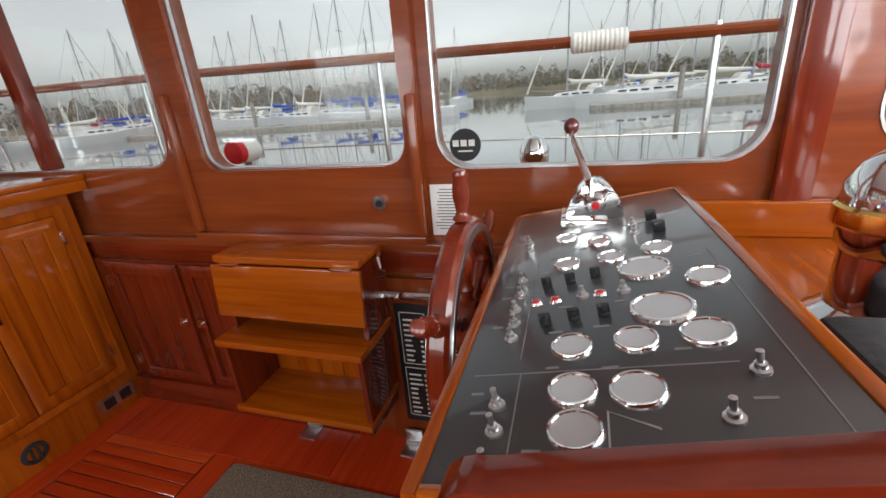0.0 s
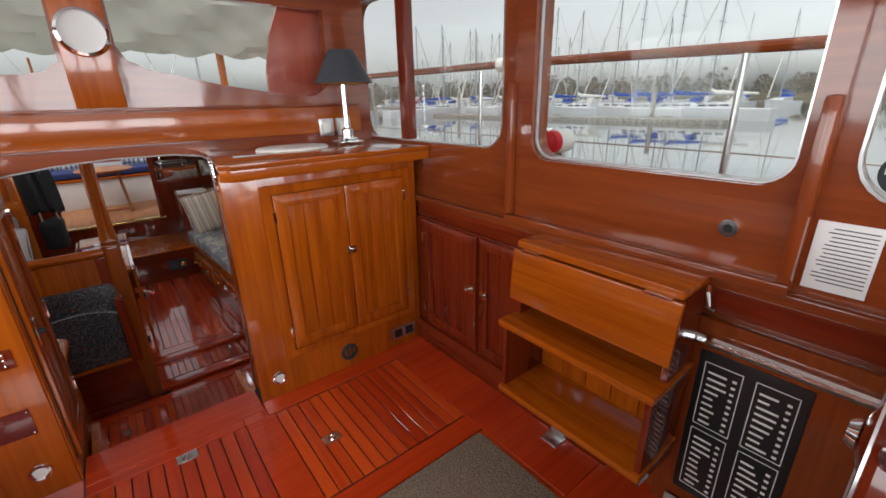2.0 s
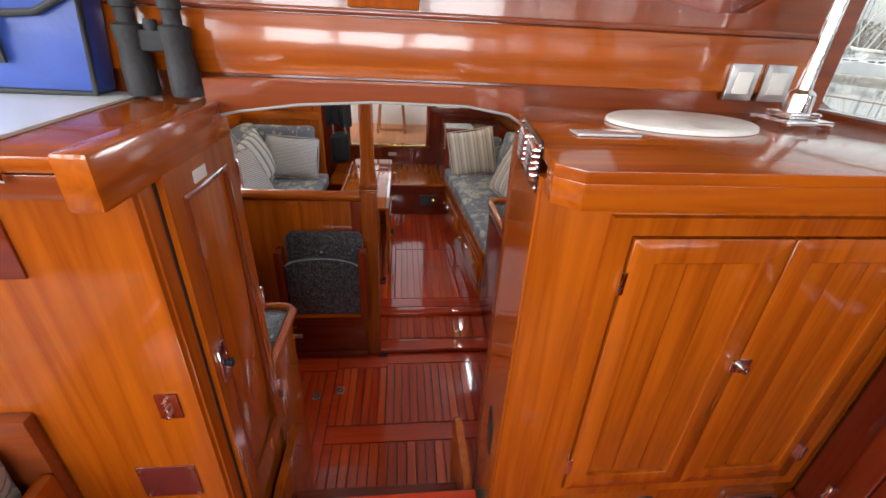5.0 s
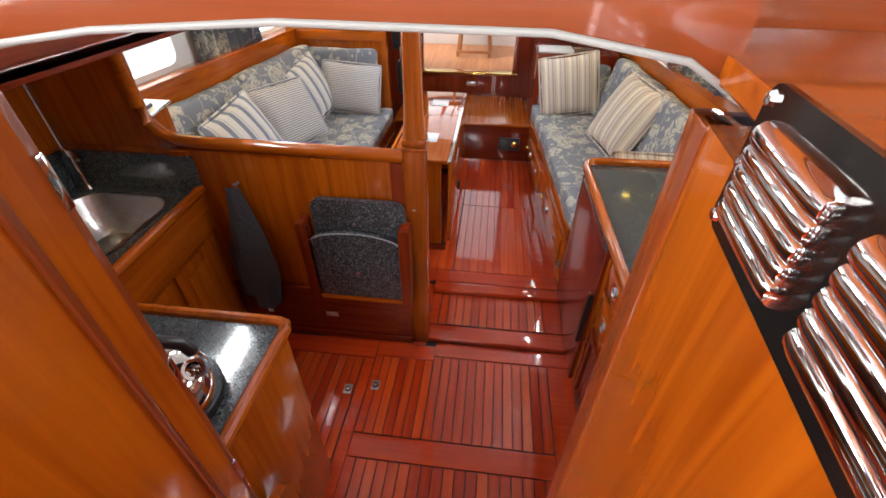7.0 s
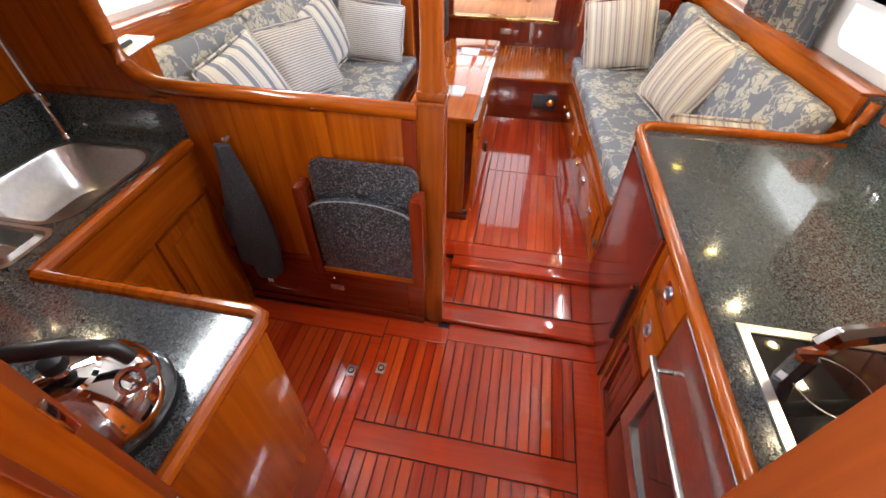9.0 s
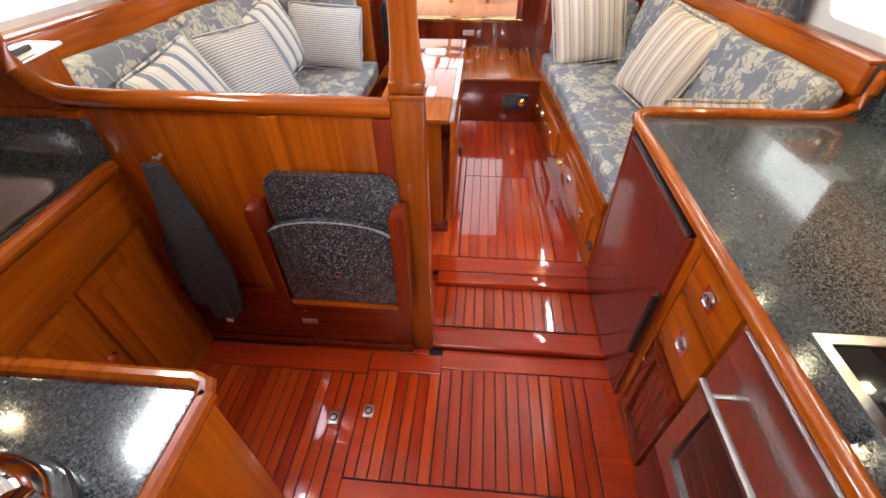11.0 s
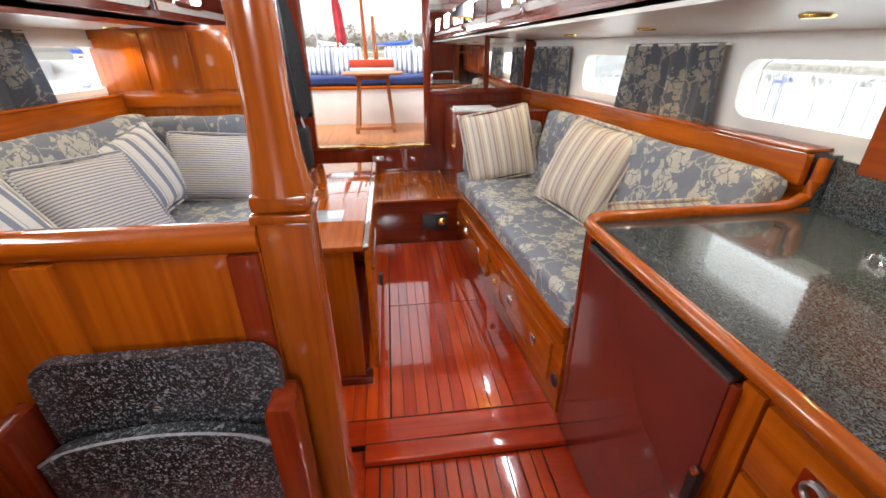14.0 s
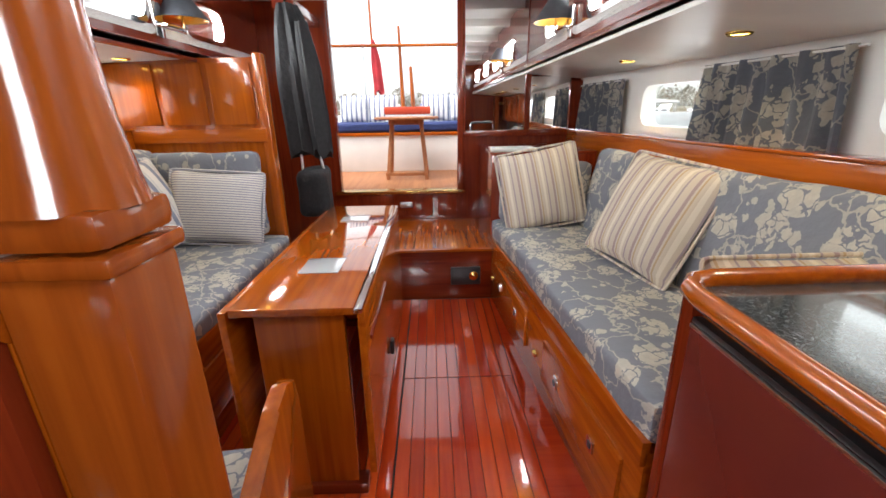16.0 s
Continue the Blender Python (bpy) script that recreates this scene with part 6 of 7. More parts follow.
part("seat_cushion", slab(-1.33, -0.568, 0.07, 2.055, 0.455, 0.575, 0.04, 0.012, 16), fabric, ps, "long blue floral seat cushion")
for y0, y1 in ((0.10, 1.05), (1.06, 2.03)):
    bm = slab(-0.07, 0.07, y0, y1, -0.02, 0.47, 0.045, 0.014, 14)
    draw_in(part("back_cushion", moved(bm, pose(-1.285, 0, 0.60, 0, -14, 0)), fabric, ps, "blue floral back cushion"), -1)
part("end_cushion", slab(-1.25, -0.67, 1.96, 2.055, 0.58, 1.035, 0.035), fabric, ps)
draw_in(part("back_rail", box(-1.487, -1.460, 0.05, 2.07, 1.022, 1.146, 0.006), teak_y, ps), -1)
draw_in(part("ledge", box(-1.549, -1.452, 0.05, 2.07, 1.147, 1.16, 0.005), teak_y, ps), -1)
draw_in(part("back_board", box(-1.50, -1.487, 0.05, 2.07, 0.40, 1.022, 0.002), teak_y, ps), -1)
tray = thing("remote_tray", (-1.20, 0.14, 1.147), "white tray holding a grey remote control at the sofa end", "tray")
part("tray", prism([(-1.30, 0.045), (-1.145, 0.045), (-1.20, 0.30), (-1.32, 0.30)], "z", 1.160, 1.172, 0.003), white_paint, tray)
part("edge", tube([(-1.145, 0.045, 1.166), (-1.20, 0.30, 1.166)], 0.006), chrome, tray, "bright metal edge")
remote = part("remote", moved(box(-0.024, 0.024, -0.06, 0.06, 0.0, 0.016, 0.006), pose(-1.225, 0.15, 1.172, 0, 0, 12)), shade_m, tray, "dark grey remote control")
part("keypad", moved(box(-0.018, 0.018, -0.015, 0.052, 0.0162, 0.018, 0.001), pose(-1.225, 0.15, 1.172, 0, 0, 12)), steel, remote)
part("support", box(-1.31, -1.18, 0.05, 0.25, 1.02, 1.160, 0.004), teak, tray)
bn = thing("dinette_bench", (-0.4, 0.3, FS), "short bench against the partition with a floral cushion", "bench")
part("base", box(-0.56, -0.115, 0.045, 0.50, 0.0, 0.40, 0.004), teak, bn)
part("cushion", slab(-0.565, -0.118, 0.05, 0.52, 0.402, 0.50, 0.035), fabric, bn)
part("backrest", slab(-0.565, -0.125, 0.042, 0.12, 0.50, 0.85, 0.03), fabric, bn)
part("end_board", prism([(0.115, 0.02), (0.115, 0.52), (0.30, 0.56), (0.44, 0.655), (0.50, 0.672), (0.545, 0.655), (0.56, 0.60), (0.56, 0.02)], "x", -0.108, -0.072, 0.008), teak, bn)

bulk_port = structure("bulkhead_locker", box(-1.44, -0.625, 2.075, 2.11, 0.0, 1.50, 0.006), teak, "teak locker front closing the port sofa")
for a, b in ((-1.40, -1.17), (-1.14, -0.92), (-0.89, -0.67)):
    part("raised_panel", box(a, b, 2.063, 2.075, 1.17, 1.475, 0.006), teak, bulk_port)
part("rail", box(-1.33, -0.625, 2.055, 2.075, 1.08, 1.152, 0.006), teak_x, bulk_port)
part("edge_post", box(-0.655, -0.605, 2.06, 2.14, 0.06, 1.52, 0.012), teak, bulk_port)

# gateleg table with hanging leaves
tb = thing("drop_leaf_table", (-0.13, 1.35, FS), "varnished teak drop-leaf table with its leaves folded down", "table")
part("top", box(-0.30, 0.034, 0.735, 1.99, 0.712, 0.735, 0.005), table_m, tb)
lf = part("leaf", box(0.038, 0.060, 0.745, 1.955, 0.16, 0.722, 0.006), teak_y, tb)
part("leaf_edge", box(0.036, 0.058, 0.72, 1.97, 0.724, 0.738, 0.003), chrome, lf, "bright metal strip")
part("leaf", box(-0.335, -0.312, 0.745, 1.955, 0.16, 0.722, 0.006), teak_y, tb)
for y in (0.775, 1.88):
    part("end_panel", box(-0.255, -0.005, y, y + 0.03, 0.10, 0.712, 0.005), teak, tb)
    part("foot", box(-0.275, 0.025, y - 0.015, y + 0.045, FS, 0.10, 0.008), mahogany_x, tb)
for k, y in enumerate((1.06, 1.72)):
    part("inlay", box(-0.19, -0.06, y - 0.07, y + 0.07, 0.735, 0.7375, 0.001), dial, tb, "clear glass mat")
part("gate_stay", box(0.062, 0.078, 1.22, 1.26, 0.28, 0.34, 0.006), black, tb)
part("leaf_bead", box(0.060, 0.068, 0.80, 1.20, 0.60, 0.615, 0.002), mahogany_y, tb)


def scatter(label, material, w, h, t, m, grp):
    c = thing("scatter_cushion", m.translation, label, "cushion", grp)
    p = part("cover", pillow(w, h, t, Matrix.Identity(4)), material, c)
    bm_ = tube([(u * (1 - 0.05 * (1 - abs(v_ / h * 2) ** 2)), v_, 0) for u, v_ in rr(-w / 2, w / 2, -h / 2, h / 2, 0.02, 3)], 0.006, 8, True)
    q = part("piping", bm_, material, c)
    for o in (p, q):
        o.matrix_parent_inverse = Matrix()
    c.matrix_basis = m
    WORLD[c.name] = m
    return c


LB, LT, LS = "cushion with beige and mauve stripes leaning on the sofa", "grey fine-striped ticking cushion on the port sofa", "white and slate-blue striped cushion on the port sofa"
def lying(x, y, z, turn, lean, roll):
    return Matrix.Translation((x, y, z)) @ Matrix.Rotation(radians(turn), 4, "Z") @ Matrix.Rotation(radians(lean), 4, "X") @ Matrix.Rotation(radians(roll), 4, "Z")


scatter(LB, beige_stripe, 0.46, 0.45, 0.15, lying(0.87, 2.09, 0.795, -6, 76, 11), "striped cushions")
scatter(LB, beige_stripe, 0.49, 0.48, 0.16, lying(1.14, 1.37, 0.81, -72, 64, -5), "striped cushions")
scatter("small cream striped bolster cushion lying behind the worktop", beige_stripe, 0.50, 0.32, 0.12, lying(1.16, 0.62, 0.725, -5, 74, 2), "striped cushions")
for lab, mt, w, x, y, z, rz, rx, tw_ in ((LS, blue_stripe, 0.45, -1.14, 0.72, 0.80, 80, 66, 10), (LT, ticking, 0.50, -1.10, 1.24, 0.775, 74, 60, -4), (LS, blue_stripe, 0.45, -1.13, 1.70, 0.80, 78, 66, 8), (LT, ticking, 0.47, -0.87, 1.88, 0.765, 6, 72, -5)):
    scatter(lab, mt, w, 0.38 if y > 1.8 else 0.43, 0.15, lying(x, y, z, rz, rx, tw_), "port cushions")


def curtain(x, y0, y1, z0, z1):
    c = thing("curtain", (x, (y0 + y1) / 2, z0), "gathered dark blue floral curtain at a port", "curtain", "port curtains")
    bm_ = bmesh.new()
    n, m_ = 72, 10
    s = 1 if x > 0 else -1
    rows_ = []
    for j in range(m_ + 1):
        v_ = j / m_
        rows_.append([])
        for i in range(n + 1):
            u = i / n
            f = math.sin(u * 2 * math.pi * 8 + 1.3 * math.sin(u * 9)) * (0.008 + 0.012 * v_) + 0.008 * math.sin(u * 31 + v_ * 2)
            rows_[-1].append(bm_.verts.new((x - s * (0.014 + f), y0 + (y1 - y0) * (0.5 + (u - 0.5) * (0.93 + 0.07 * v_)), z1 - (z1 - z0) * v_ + 0.004 * math.sin(u * 40) * v_)))
    for p, q in zip(rows_, rows_[1:]):
        for i in range(n):
            bm_.faces.new((p[i], p[i + 1], q[i + 1], q[i]))
    ext = bmesh.ops.solidify(bm_, geom=list(bm_.faces), thickness=0.003)
    part("cloth", bm_, curtain_m, c)
    part("wire", tube([(x - s * 0.014, y0, z1 - 0.008), (x - s * 0.014, y1, z1 - 0.008)], 0.004), white_paint, c)
    draw_in(c, s)


for s, z0, z1 in ((1, 1.078, 1.392), (-1, 1.15, 1.462)):
    curtain(s * (HX - 0.018), 0.98, 1.66, z0, z1)
curtain(HX - 0.018, 2.27, 2.90, 1.075, 1.385)


def downlight(x, y, z):
    d_ = thing("downlight", (x, y, z), "small round brass downlight glowing yellow", "downlight", "soffit downlights")
    part("rim", lathe([(0.026, -0.004), (0.034, -0.006), (0.040, 0.0), (0.040, 0.006)], (x, y, z), "z", 20), brass, d_)
    part("lens", lathe([(0, -0.003), (0.026, -0.003), (0.026, 0.004)], (x, y, z), "z", 20), glow_led, d_)
    l_ = new("downlight_beam", bpy.data.lights.new("downlight_beam", "SPOT"))
    l_.data.energy, l_.data.color, l_.data.spot_size, l_.data.spot_blend, l_.data.shadow_soft_size = LED, (1.0, 0.82, 0.52), radians(115), 0.7, 0.018
    l_.location = (x, y, z - 0.012)
    l_.parent = d_
    l_.matrix_parent_inverse = WORLD[d_.name].inverted()


for y in (-0.47, -0.21, 0.07, 0.41, 1.165, 1.955):
    downlight(1.23, y, 1.444)
for y in (-0.56, 0.35, 1.165, 1.955):
    downlight(-1.23, y, 1.485)


def swing_lamp(s, y):
    l_ = thing("wall_lamp", (s * 0.94, y, 1.62), "swing-arm chrome wall lamp with a dark cone shade", "lamp", "wall lamps")
    x = s * 0.90
    part("bracket", box(s * 0.925, s * 0.952, y - 0.035 - 0.15, y + 0.035 - 0.15, 1.55, 1.69, 0.004), chrome, l_)
    part("arm", tube([(s * 0.93, y - 0.15, 1.60), (s * 0.90, y - 0.15, 1.60), (x, y, 1.605)], 0.007), chrome, l_)
    part("stem", lathe([(0.012, 0), (0.012, 0.02), (0.007, 0.025), (0.007, 0.10)], (x, y, 1.595), "z", 14), chrome, l_)
    part("shade", lathe([(0.112, 0), (0.113, 0.003), (0.045, 0.10), (0.043, 0.10)], (x, y, 1.645), "z", 28), shade_m, l_)
    part("shade_lining", lathe([(0.109, 0.001), (0.043, 0.098)], (x, y, 1.645), "z", 28), shade_gold, l_, "gold shade lining")
    part("bulb", lathe([(0, 0), (0.014, 0.006), (0.018, 0.02), (0.010, 0.04), (0, 0.042)], (x, y, 1.665), "z", 14), glow_led, l_)


swing_lamp(1, 2.1)
swing_lamp(-1, 1.95)

# coats and bag hanging at the after bulkhead
ct = thing("hanging_coat", (-0.50, 2.45, 0.9), "long black coat hanging from a peg", "coat")


def drape(x, y, z0, z1, w0, w1, d0, seed, material, parent, nm):
    bm_ = bmesh.new()
    rows_ = []
    for i in range(20):
        v_ = i / 19
        w = w0 + (w1 - w0) * min(1, v_ * 2.2) ** 0.7
        row = []
        for k in range(28):
            a = 2 * math.pi * k / 28
            f = 1 + 0.16 * math.sin(5 * a + seed + 2 * v_) + 0.08 * math.sin(9 * a + 4 * v_ + seed)
            row.append(bm_.verts.new((x + w * math.cos(a) * f + 0.05 * v_, y + d0 * math.sin(a) * f, z1 - (z1 - z0) * v_ + 0.03 * math.sin(3 * a + seed) * v_)))
        rows_.append(row)
    for p, q in zip(rows_, rows_[1:]):
        for k in range(28):
            bm_.faces.new((p[k], p[(k + 1) % 28], q[(k + 1) % 28], q[k]))
    bm_.faces.new(rows_[0])
    bm_.faces.new(rows_[-1])
    return part(nm, bm_, material, parent)


drape(-0.545, 2.40, 0.98, 1.80, 0.05, 0.12, 0.07, 1.0, black_cloth, ct, "body")
drape(-0.455, 2.33, 0.99, 1.70, 0.03, 0.05, 0.045, 2.5, black_cloth, ct, "sleeve")
pg = thing("coat_peg", (-0.5, 2.1, 1.8), "small brass coat peg on a mahogany rail", "peg")
part("rail", box(-0.62, -0.50, 2.38, 2.96, 1.78, 1.83, 0.004), mahogany_y, pg)
part("peg", tube([(-0.56, 2.40, 1.80), (-0.545, 2.38, 1.815), (-0.545, 2.36, 1.835)], 0.008), brass, pg)
rk = thing("hanging_rucksack", (-0.5, 2.35, 0.7), "black rucksack hanging below the coat", "rucksack")
part("body", slab(-0.58, -0.40, 2.29, 2.46, 0.60, 0.90, 0.05, 0.02), black_cloth, rk)
part("strap", tube([(-0.55, 2.36, 0.88), (-0.555, 2.38, 1.05), (-0.545, 2.38, 1.20)], 0.008), steel, rk)
part("strap", tube([(-0.42, 2.36, 0.88), (-0.45, 2.36, 1.05), (-0.50, 2.37, 1.20)], 0.008), steel, rk)

# ---- cockpit ----
deck_m = wood("cockpit_teak", (0.30, 0.11, 0.045), (0.45, 0.20, 0.085), "y", rough=0.5, coat=0.1)
cockpit = structure("cockpit_floor", box(-1.35, 1.35, 3.04, 4.52, 0.54, 0.60, 0.002), deck_m, "weathered teak cockpit floor")
structure("cockpit_coaming", [box(-1.40, -1.35, 3.04, 5.4, 0.3, 1.15, 0.01), box(1.35, 1.40, 3.04, 5.4, 0.3, 1.15, 0.01), box(-1.35, 1.35, 5.35, 5.4, 0.3, 1.15, 0.01)], white_paint, "white painted cockpit coaming")
bench = thing("cockpit_bench", (0, 4.7, 0.6), "white cockpit bench with a mahogany edge and navy cushion", "bench")
part("front", box(-1.35, 1.35, 4.36, 4.40, 0.60, 0.975, 0.003), white_paint, bench)
part("edge", box(-1.35, 1.35, 4.34, 4.80, 0.975, 1.01, 0.008), teak_x, bench)
part("cushion", slab(-1.33, 1.33, 4.36, 4.85, 1.012, 1.11, 0.03), navy, bench, "navy canvas cushion")
deckpill = striped("deck_stripe", (0.75, 0.75, 0.72), [(0.15, 0.55, (0.20, 0.23, 0.32))], "X", 6)
for x in (-0.62, -0.30, 0.32, 0.62):
    scatter("blue and white striped outdoor cushion on the cockpit bench", deckpill, 0.34, 0.30, 0.12, Matrix.Translation((x, 4.83, 1.25)) @ Matrix.Rotation(radians(78), 4, "X"), "cockpit cushions")
ft = thing("folding_table", (0.0, 3.9, 0.6), "small round folding teak table in the cockpit", "table")
part("top", lathe([(0, 0.0), (0.30, 0.0), (0.31, 0.008), (0.31, 0.018), (0.30, 0.024), (0, 0.024)], (0.015, 3.92, 1.15), "z", 40), deck_m, ft)
for x in (-0.17, 0.20):
    for dy in (-0.19, 0.19):
        part("leg", moved(box(-0.018, 0.018, -0.011, 0.011, 0, 0.60, 0.003), pose(x, 3.92 - dy, 0.60, math.degrees(math.atan(-2 * dy / 0.55)) * 0.5, -5 if x > 0 else 5, 0)), deck_m, ft)
part("stretcher", box(-0.19, 0.21, 3.72, 3.745, 0.64, 0.67, 0.003), deck_m, ft)
part("stretcher", box(-0.16, 0.18, 3.90, 3.925, 1.10, 1.148, 0.003), deck_m, ft)
lb = thing("life_raft_box", (0, 4.7, 1.1), "white box with a red lid on the bench", "box")
part("box", box(-0.26, 0.24, 4.60, 4.72, 1.10, 1.19, 0.01), white_paint, lb)
part("lid", box(-0.265, 0.245, 4.595, 4.725, 1.191, 1.27, 0.01), mat("orange_red", (0.55, 0.06, 0.02), 0.5), lb)
rl = thing("stern_rail", (0, 5.3, 1.1), "varnished stern rail on steel stanchions", "rail")
part("rail", tube([(-1.35, 5.3, 1.98), (1.35, 5.3, 1.98)], 0.02), teak_x, rl)
for x in (-1.3, 1.3):
    part("stanchion", tube([(x, 5.3, 1.15), (x, 5.3, 1.97)], 0.014), steel, rl)
for x, z, w in ((-0.10, 2.20, 0.030), (0.03, 1.75, 0.034)):
    sf = thing("wooden_staff", (x, 5.0, 1.1), "varnished wooden staff standing aft", "staff", "staffs")
    part("staff", tube([(x, 5.37, 1.14), (x - 0.02, 5.37, z)], [w, w * 0.6]), teak, sf)
fg = thing("red_ensign", (-0.42, 5.37, 1.15), "red flag hanging limp on a varnished staff", "flag")
part("staff", tube([(-0.44, 5.37, 1.14), (-0.46, 5.37, 2.6)], 0.016), teak, fg)
drape(-0.44, 5.36, 1.45, 2.05, 0.015, 0.055, 0.03, 0.7, mat("red_cloth", (0.45, 0.03, 0.04), 0.8, var=0.3, scale=9), fg, "cloth")

# ---- side deck, rail and deck gear to starboard ----
deck = structure("side_deck", [box(1.36, 2.16, -6, -0.9, 1.30, 1.34, 0.002), box(1.0, 2.16, -0.9, 3.0, 1.505, 1.525, 0.002), box(-1.52, -1.0, -0.9, 3.0, 1.505, 1.525, 0.002), box(-2.2, -1.49, -6, -0.9, 1.30, 1.34, 0.002)], deck_m, "teak side deck outside the wheelhouse")
structure("coachroof_top", prism([(-0.93, 1.932), (3.1, 2.016), (3.1, 2.046), (-0.93, 1.950)], "x", -1.05, 1.05), white_paint, "white coachroof top")
structure("topsides", [prism([(2.1, 1.28), (2.16, 1.28), (1.9, -0.8), (1.84, -0.8)], "y", -8, -0.9), prism([(-2.1, 1.28), (-2.16, 1.28), (-1.9, -0.8), (-1.84, -0.8)], "y", -8, -0.9)], white_paint, "white yacht topsides")
sr = thing("side_rail", (2.0, -2.5, 1.34), "varnished wooden handrail on steel stanchions with a wire below", "rail")
part("rail", tube([(2.0, 1.0, 2.14), (2.0, -1.44, 2.118), (2.0, -4.1, 2.055), (2.0, -6.0, 2.0)], 0.022), coaming_y, sr)
for y in (-1.15, -2.56, -3.90):
    part("stanchion", tube([(2.0, y, 1.34), (2.0, y, 2.09)], 0.013), steel, sr)
    part("foot", lathe([(0.035, 0), (0.03, 0.012), (0.018, 0.03)], (2.0, y, 1.34), "z", 14), steel, sr)
part("stanchion", tube([(2.0, 0.2, 1.525), (2.0, 0.2, 2.11)], 0.013), steel, sr)
part("wire", tube([(2.0, 1.0, 1.72), (2.0, -2.56, 1.715), (2.0, -6.0, 1.68)], 0.004, 6), steel, sr)
for y0, y1 in ((-3.60, -3.39), (-1.45, -1.30)):
    rp = part("rope_lashing", lathe([(0.026, 0)] + [(0.036 + 0.004 * (i % 2), 0.004 + i * (y1 - y0 - 0.01) / 24) for i in range(25)] + [(0.026, y1 - y0)], (2.0, y0, 2.118 + (y0 + 1.44) * 0.0237), "y", 18), offwhite, sr, "whipped grey rope")
ln = thing("deck_light", (1.70, -1.97, 1.34), "red-lensed deck light on a white bracket", "light")
part("lens", lathe([(0, -0.05), (0.048, -0.048), (0.052, -0.04), (0.048, 0.01)], (1.69, -1.97, 1.746), "x", 24), red_plastic, ln)
part("body", lathe([(0.050, -0.03), (0.056, 0.0), (0.052, 0.06), (0.02, 0.08)], (1.71, -1.97, 1.746), "x", 24), white_paint, ln)
part("bracket", box(1.72, 1.75, -1.99, -1.95, 1.34, 1.71, 0.004), steel, ln)
cv = thing("cowl_vent", (1.75, -3.3, 1.34), "polished steel cowl vent on the side deck", "vent")
part("pipe", lathe([(0.055, 0), (0.052, 0.02), (0.048, 0.30)], (1.75, -3.27, 1.34), "z", 24), chrome, cv)
part("cowl", lathe([(0.048, 0.30), (0.056, 0.32), (0.056, 0.36), (0.035, 0.40), (0, 0.412)], (1.75, -3.27, 1.34), "z", 24), chrome, cv)
cvb = thing("boom_cover", (0.0, 1.0, 2.06), "furled sail under a loose grey canvas cover", "sail cover")
bm = bmesh.new()
rows = []
for i in range(50):
    x = -1.6 + 3.2 * i / 49
    row = []
    sag = 0.10 * math.sin(i * 0.35) + 0.05 * math.sin(i * 1.1)
    for k in range(28):
        a = 2 * math.pi * k / 28
        r = 0.24 * (1 + 0.10 * math.sin(6 * a + i * 0.5) + 0.06 * math.sin(11 * a - i * 0.8))
        hang = 1.35 if math.sin(a) < 0 else 1.0
        row.append(bm.verts.new((x, 1.0 + 0.8 * r * math.cos(a), 2.66 + 0.05 * sag + r * hang * math.sin(a) * (1 + 0.4 * sag))))
    rows.append(row)
for p, q in zip(rows, rows[1:]):
    for k in range(28):
        bm.faces.new((p[k], p[(k + 1) % 28], q[(k + 1) % 28], q[k]))
bm.faces.new(rows[0])
bm.faces.new(rows[-1])
part("canvas", bm, canvas_m, cvb)
part("gallows", [tube([(-1.02, 1.0, 1.98), (-1.02, 1.0, 2.45)], 0.03), tube([(1.02, 1.0, 1.98), (1.02, 1.0, 2.45)], 0.03)], teak, cvb)

# added boards behind the after panes, shaped like the red reflection in the glass
for s, x0, x1, x2 in ((1, 0.80, 0.90, 1.25), (-1, 0.50, 0.56, 1.25)):
    wb = thing("weather_board", (s * 1.0, -0.88, 2.06), "red board added outside the after window for the reflection in its pane", "board")
    part("board", prism([(s * x0, 1.94), (s * (x0 + 0.005), 2.08), (s * (x0 + 0.04), 2.25), (s * x1, 2.38), (s * (x1 + 0.06), 2.45), (s * x2, 2.45), (s * x2, 1.94)], "y", -0.86, -0.84, 0.003), reflection_red, wb)

# ---- harbour ----
ZW = -0.5
water_m = mat("harbour_water", (0.05, 0.06, 0.062), 0.03, coat=0.6, spec=1.0)
wnt = water_m.node_tree
wt_ = wnt.nodes.new("ShaderNodeTexNoise")
wt_.inputs["Scale"].default_value, wt_.inputs["Detail"].default_value = 0.9, 3
wtc = wnt.nodes.new("ShaderNodeTexCoord")
wmap = wnt.nodes.new("ShaderNodeMapping")
wmap.inputs["Scale"].default_value = (0.25, 1, 1)
wbp = wnt.nodes.new("ShaderNodeBump")
wbp.inputs["Strength"].default_value, wbp.inputs["Distance"].default_value = 0.05, 0.1
wnt.links.new(wtc.outputs["Object"], wmap.inputs["Vector"])
wnt.links.new(wmap.outputs[0], wt_.inputs["Vector"])
wnt.links.new(wt_.outputs["Fac"], wbp.inputs["Height"])
wnt.links.new(wbp.outputs["Normal"], wnt.nodes["Principled BSDF"].inputs["Normal"])
bm = bmesh.new()
vs = [bm.verts.new(p) for p in ((-3000, -3000, ZW), (3000, -3000, ZW), (3000, 3000, ZW), (-3000, 3000, ZW))]
bm.faces.new(vs)
structure("water", bm, water_m, "still grey harbour water")

gel = mat("gelcoat", (0.72, 0.73, 0.74), 0.3, var=0.05, scale=1.5)
hull_blue = mat("blue_hull", (0.03, 0.07, 0.25), 0.3)
hull_red = mat("red_canvas", (0.40, 0.03, 0.05), 0.7)
cover_blue = mat("blue_canvas", (0.02, 0.08, 0.40), 0.7)
mast_m = mat("mast_alloy", (0.42, 0.43, 0.45), 0.4, 0.6)
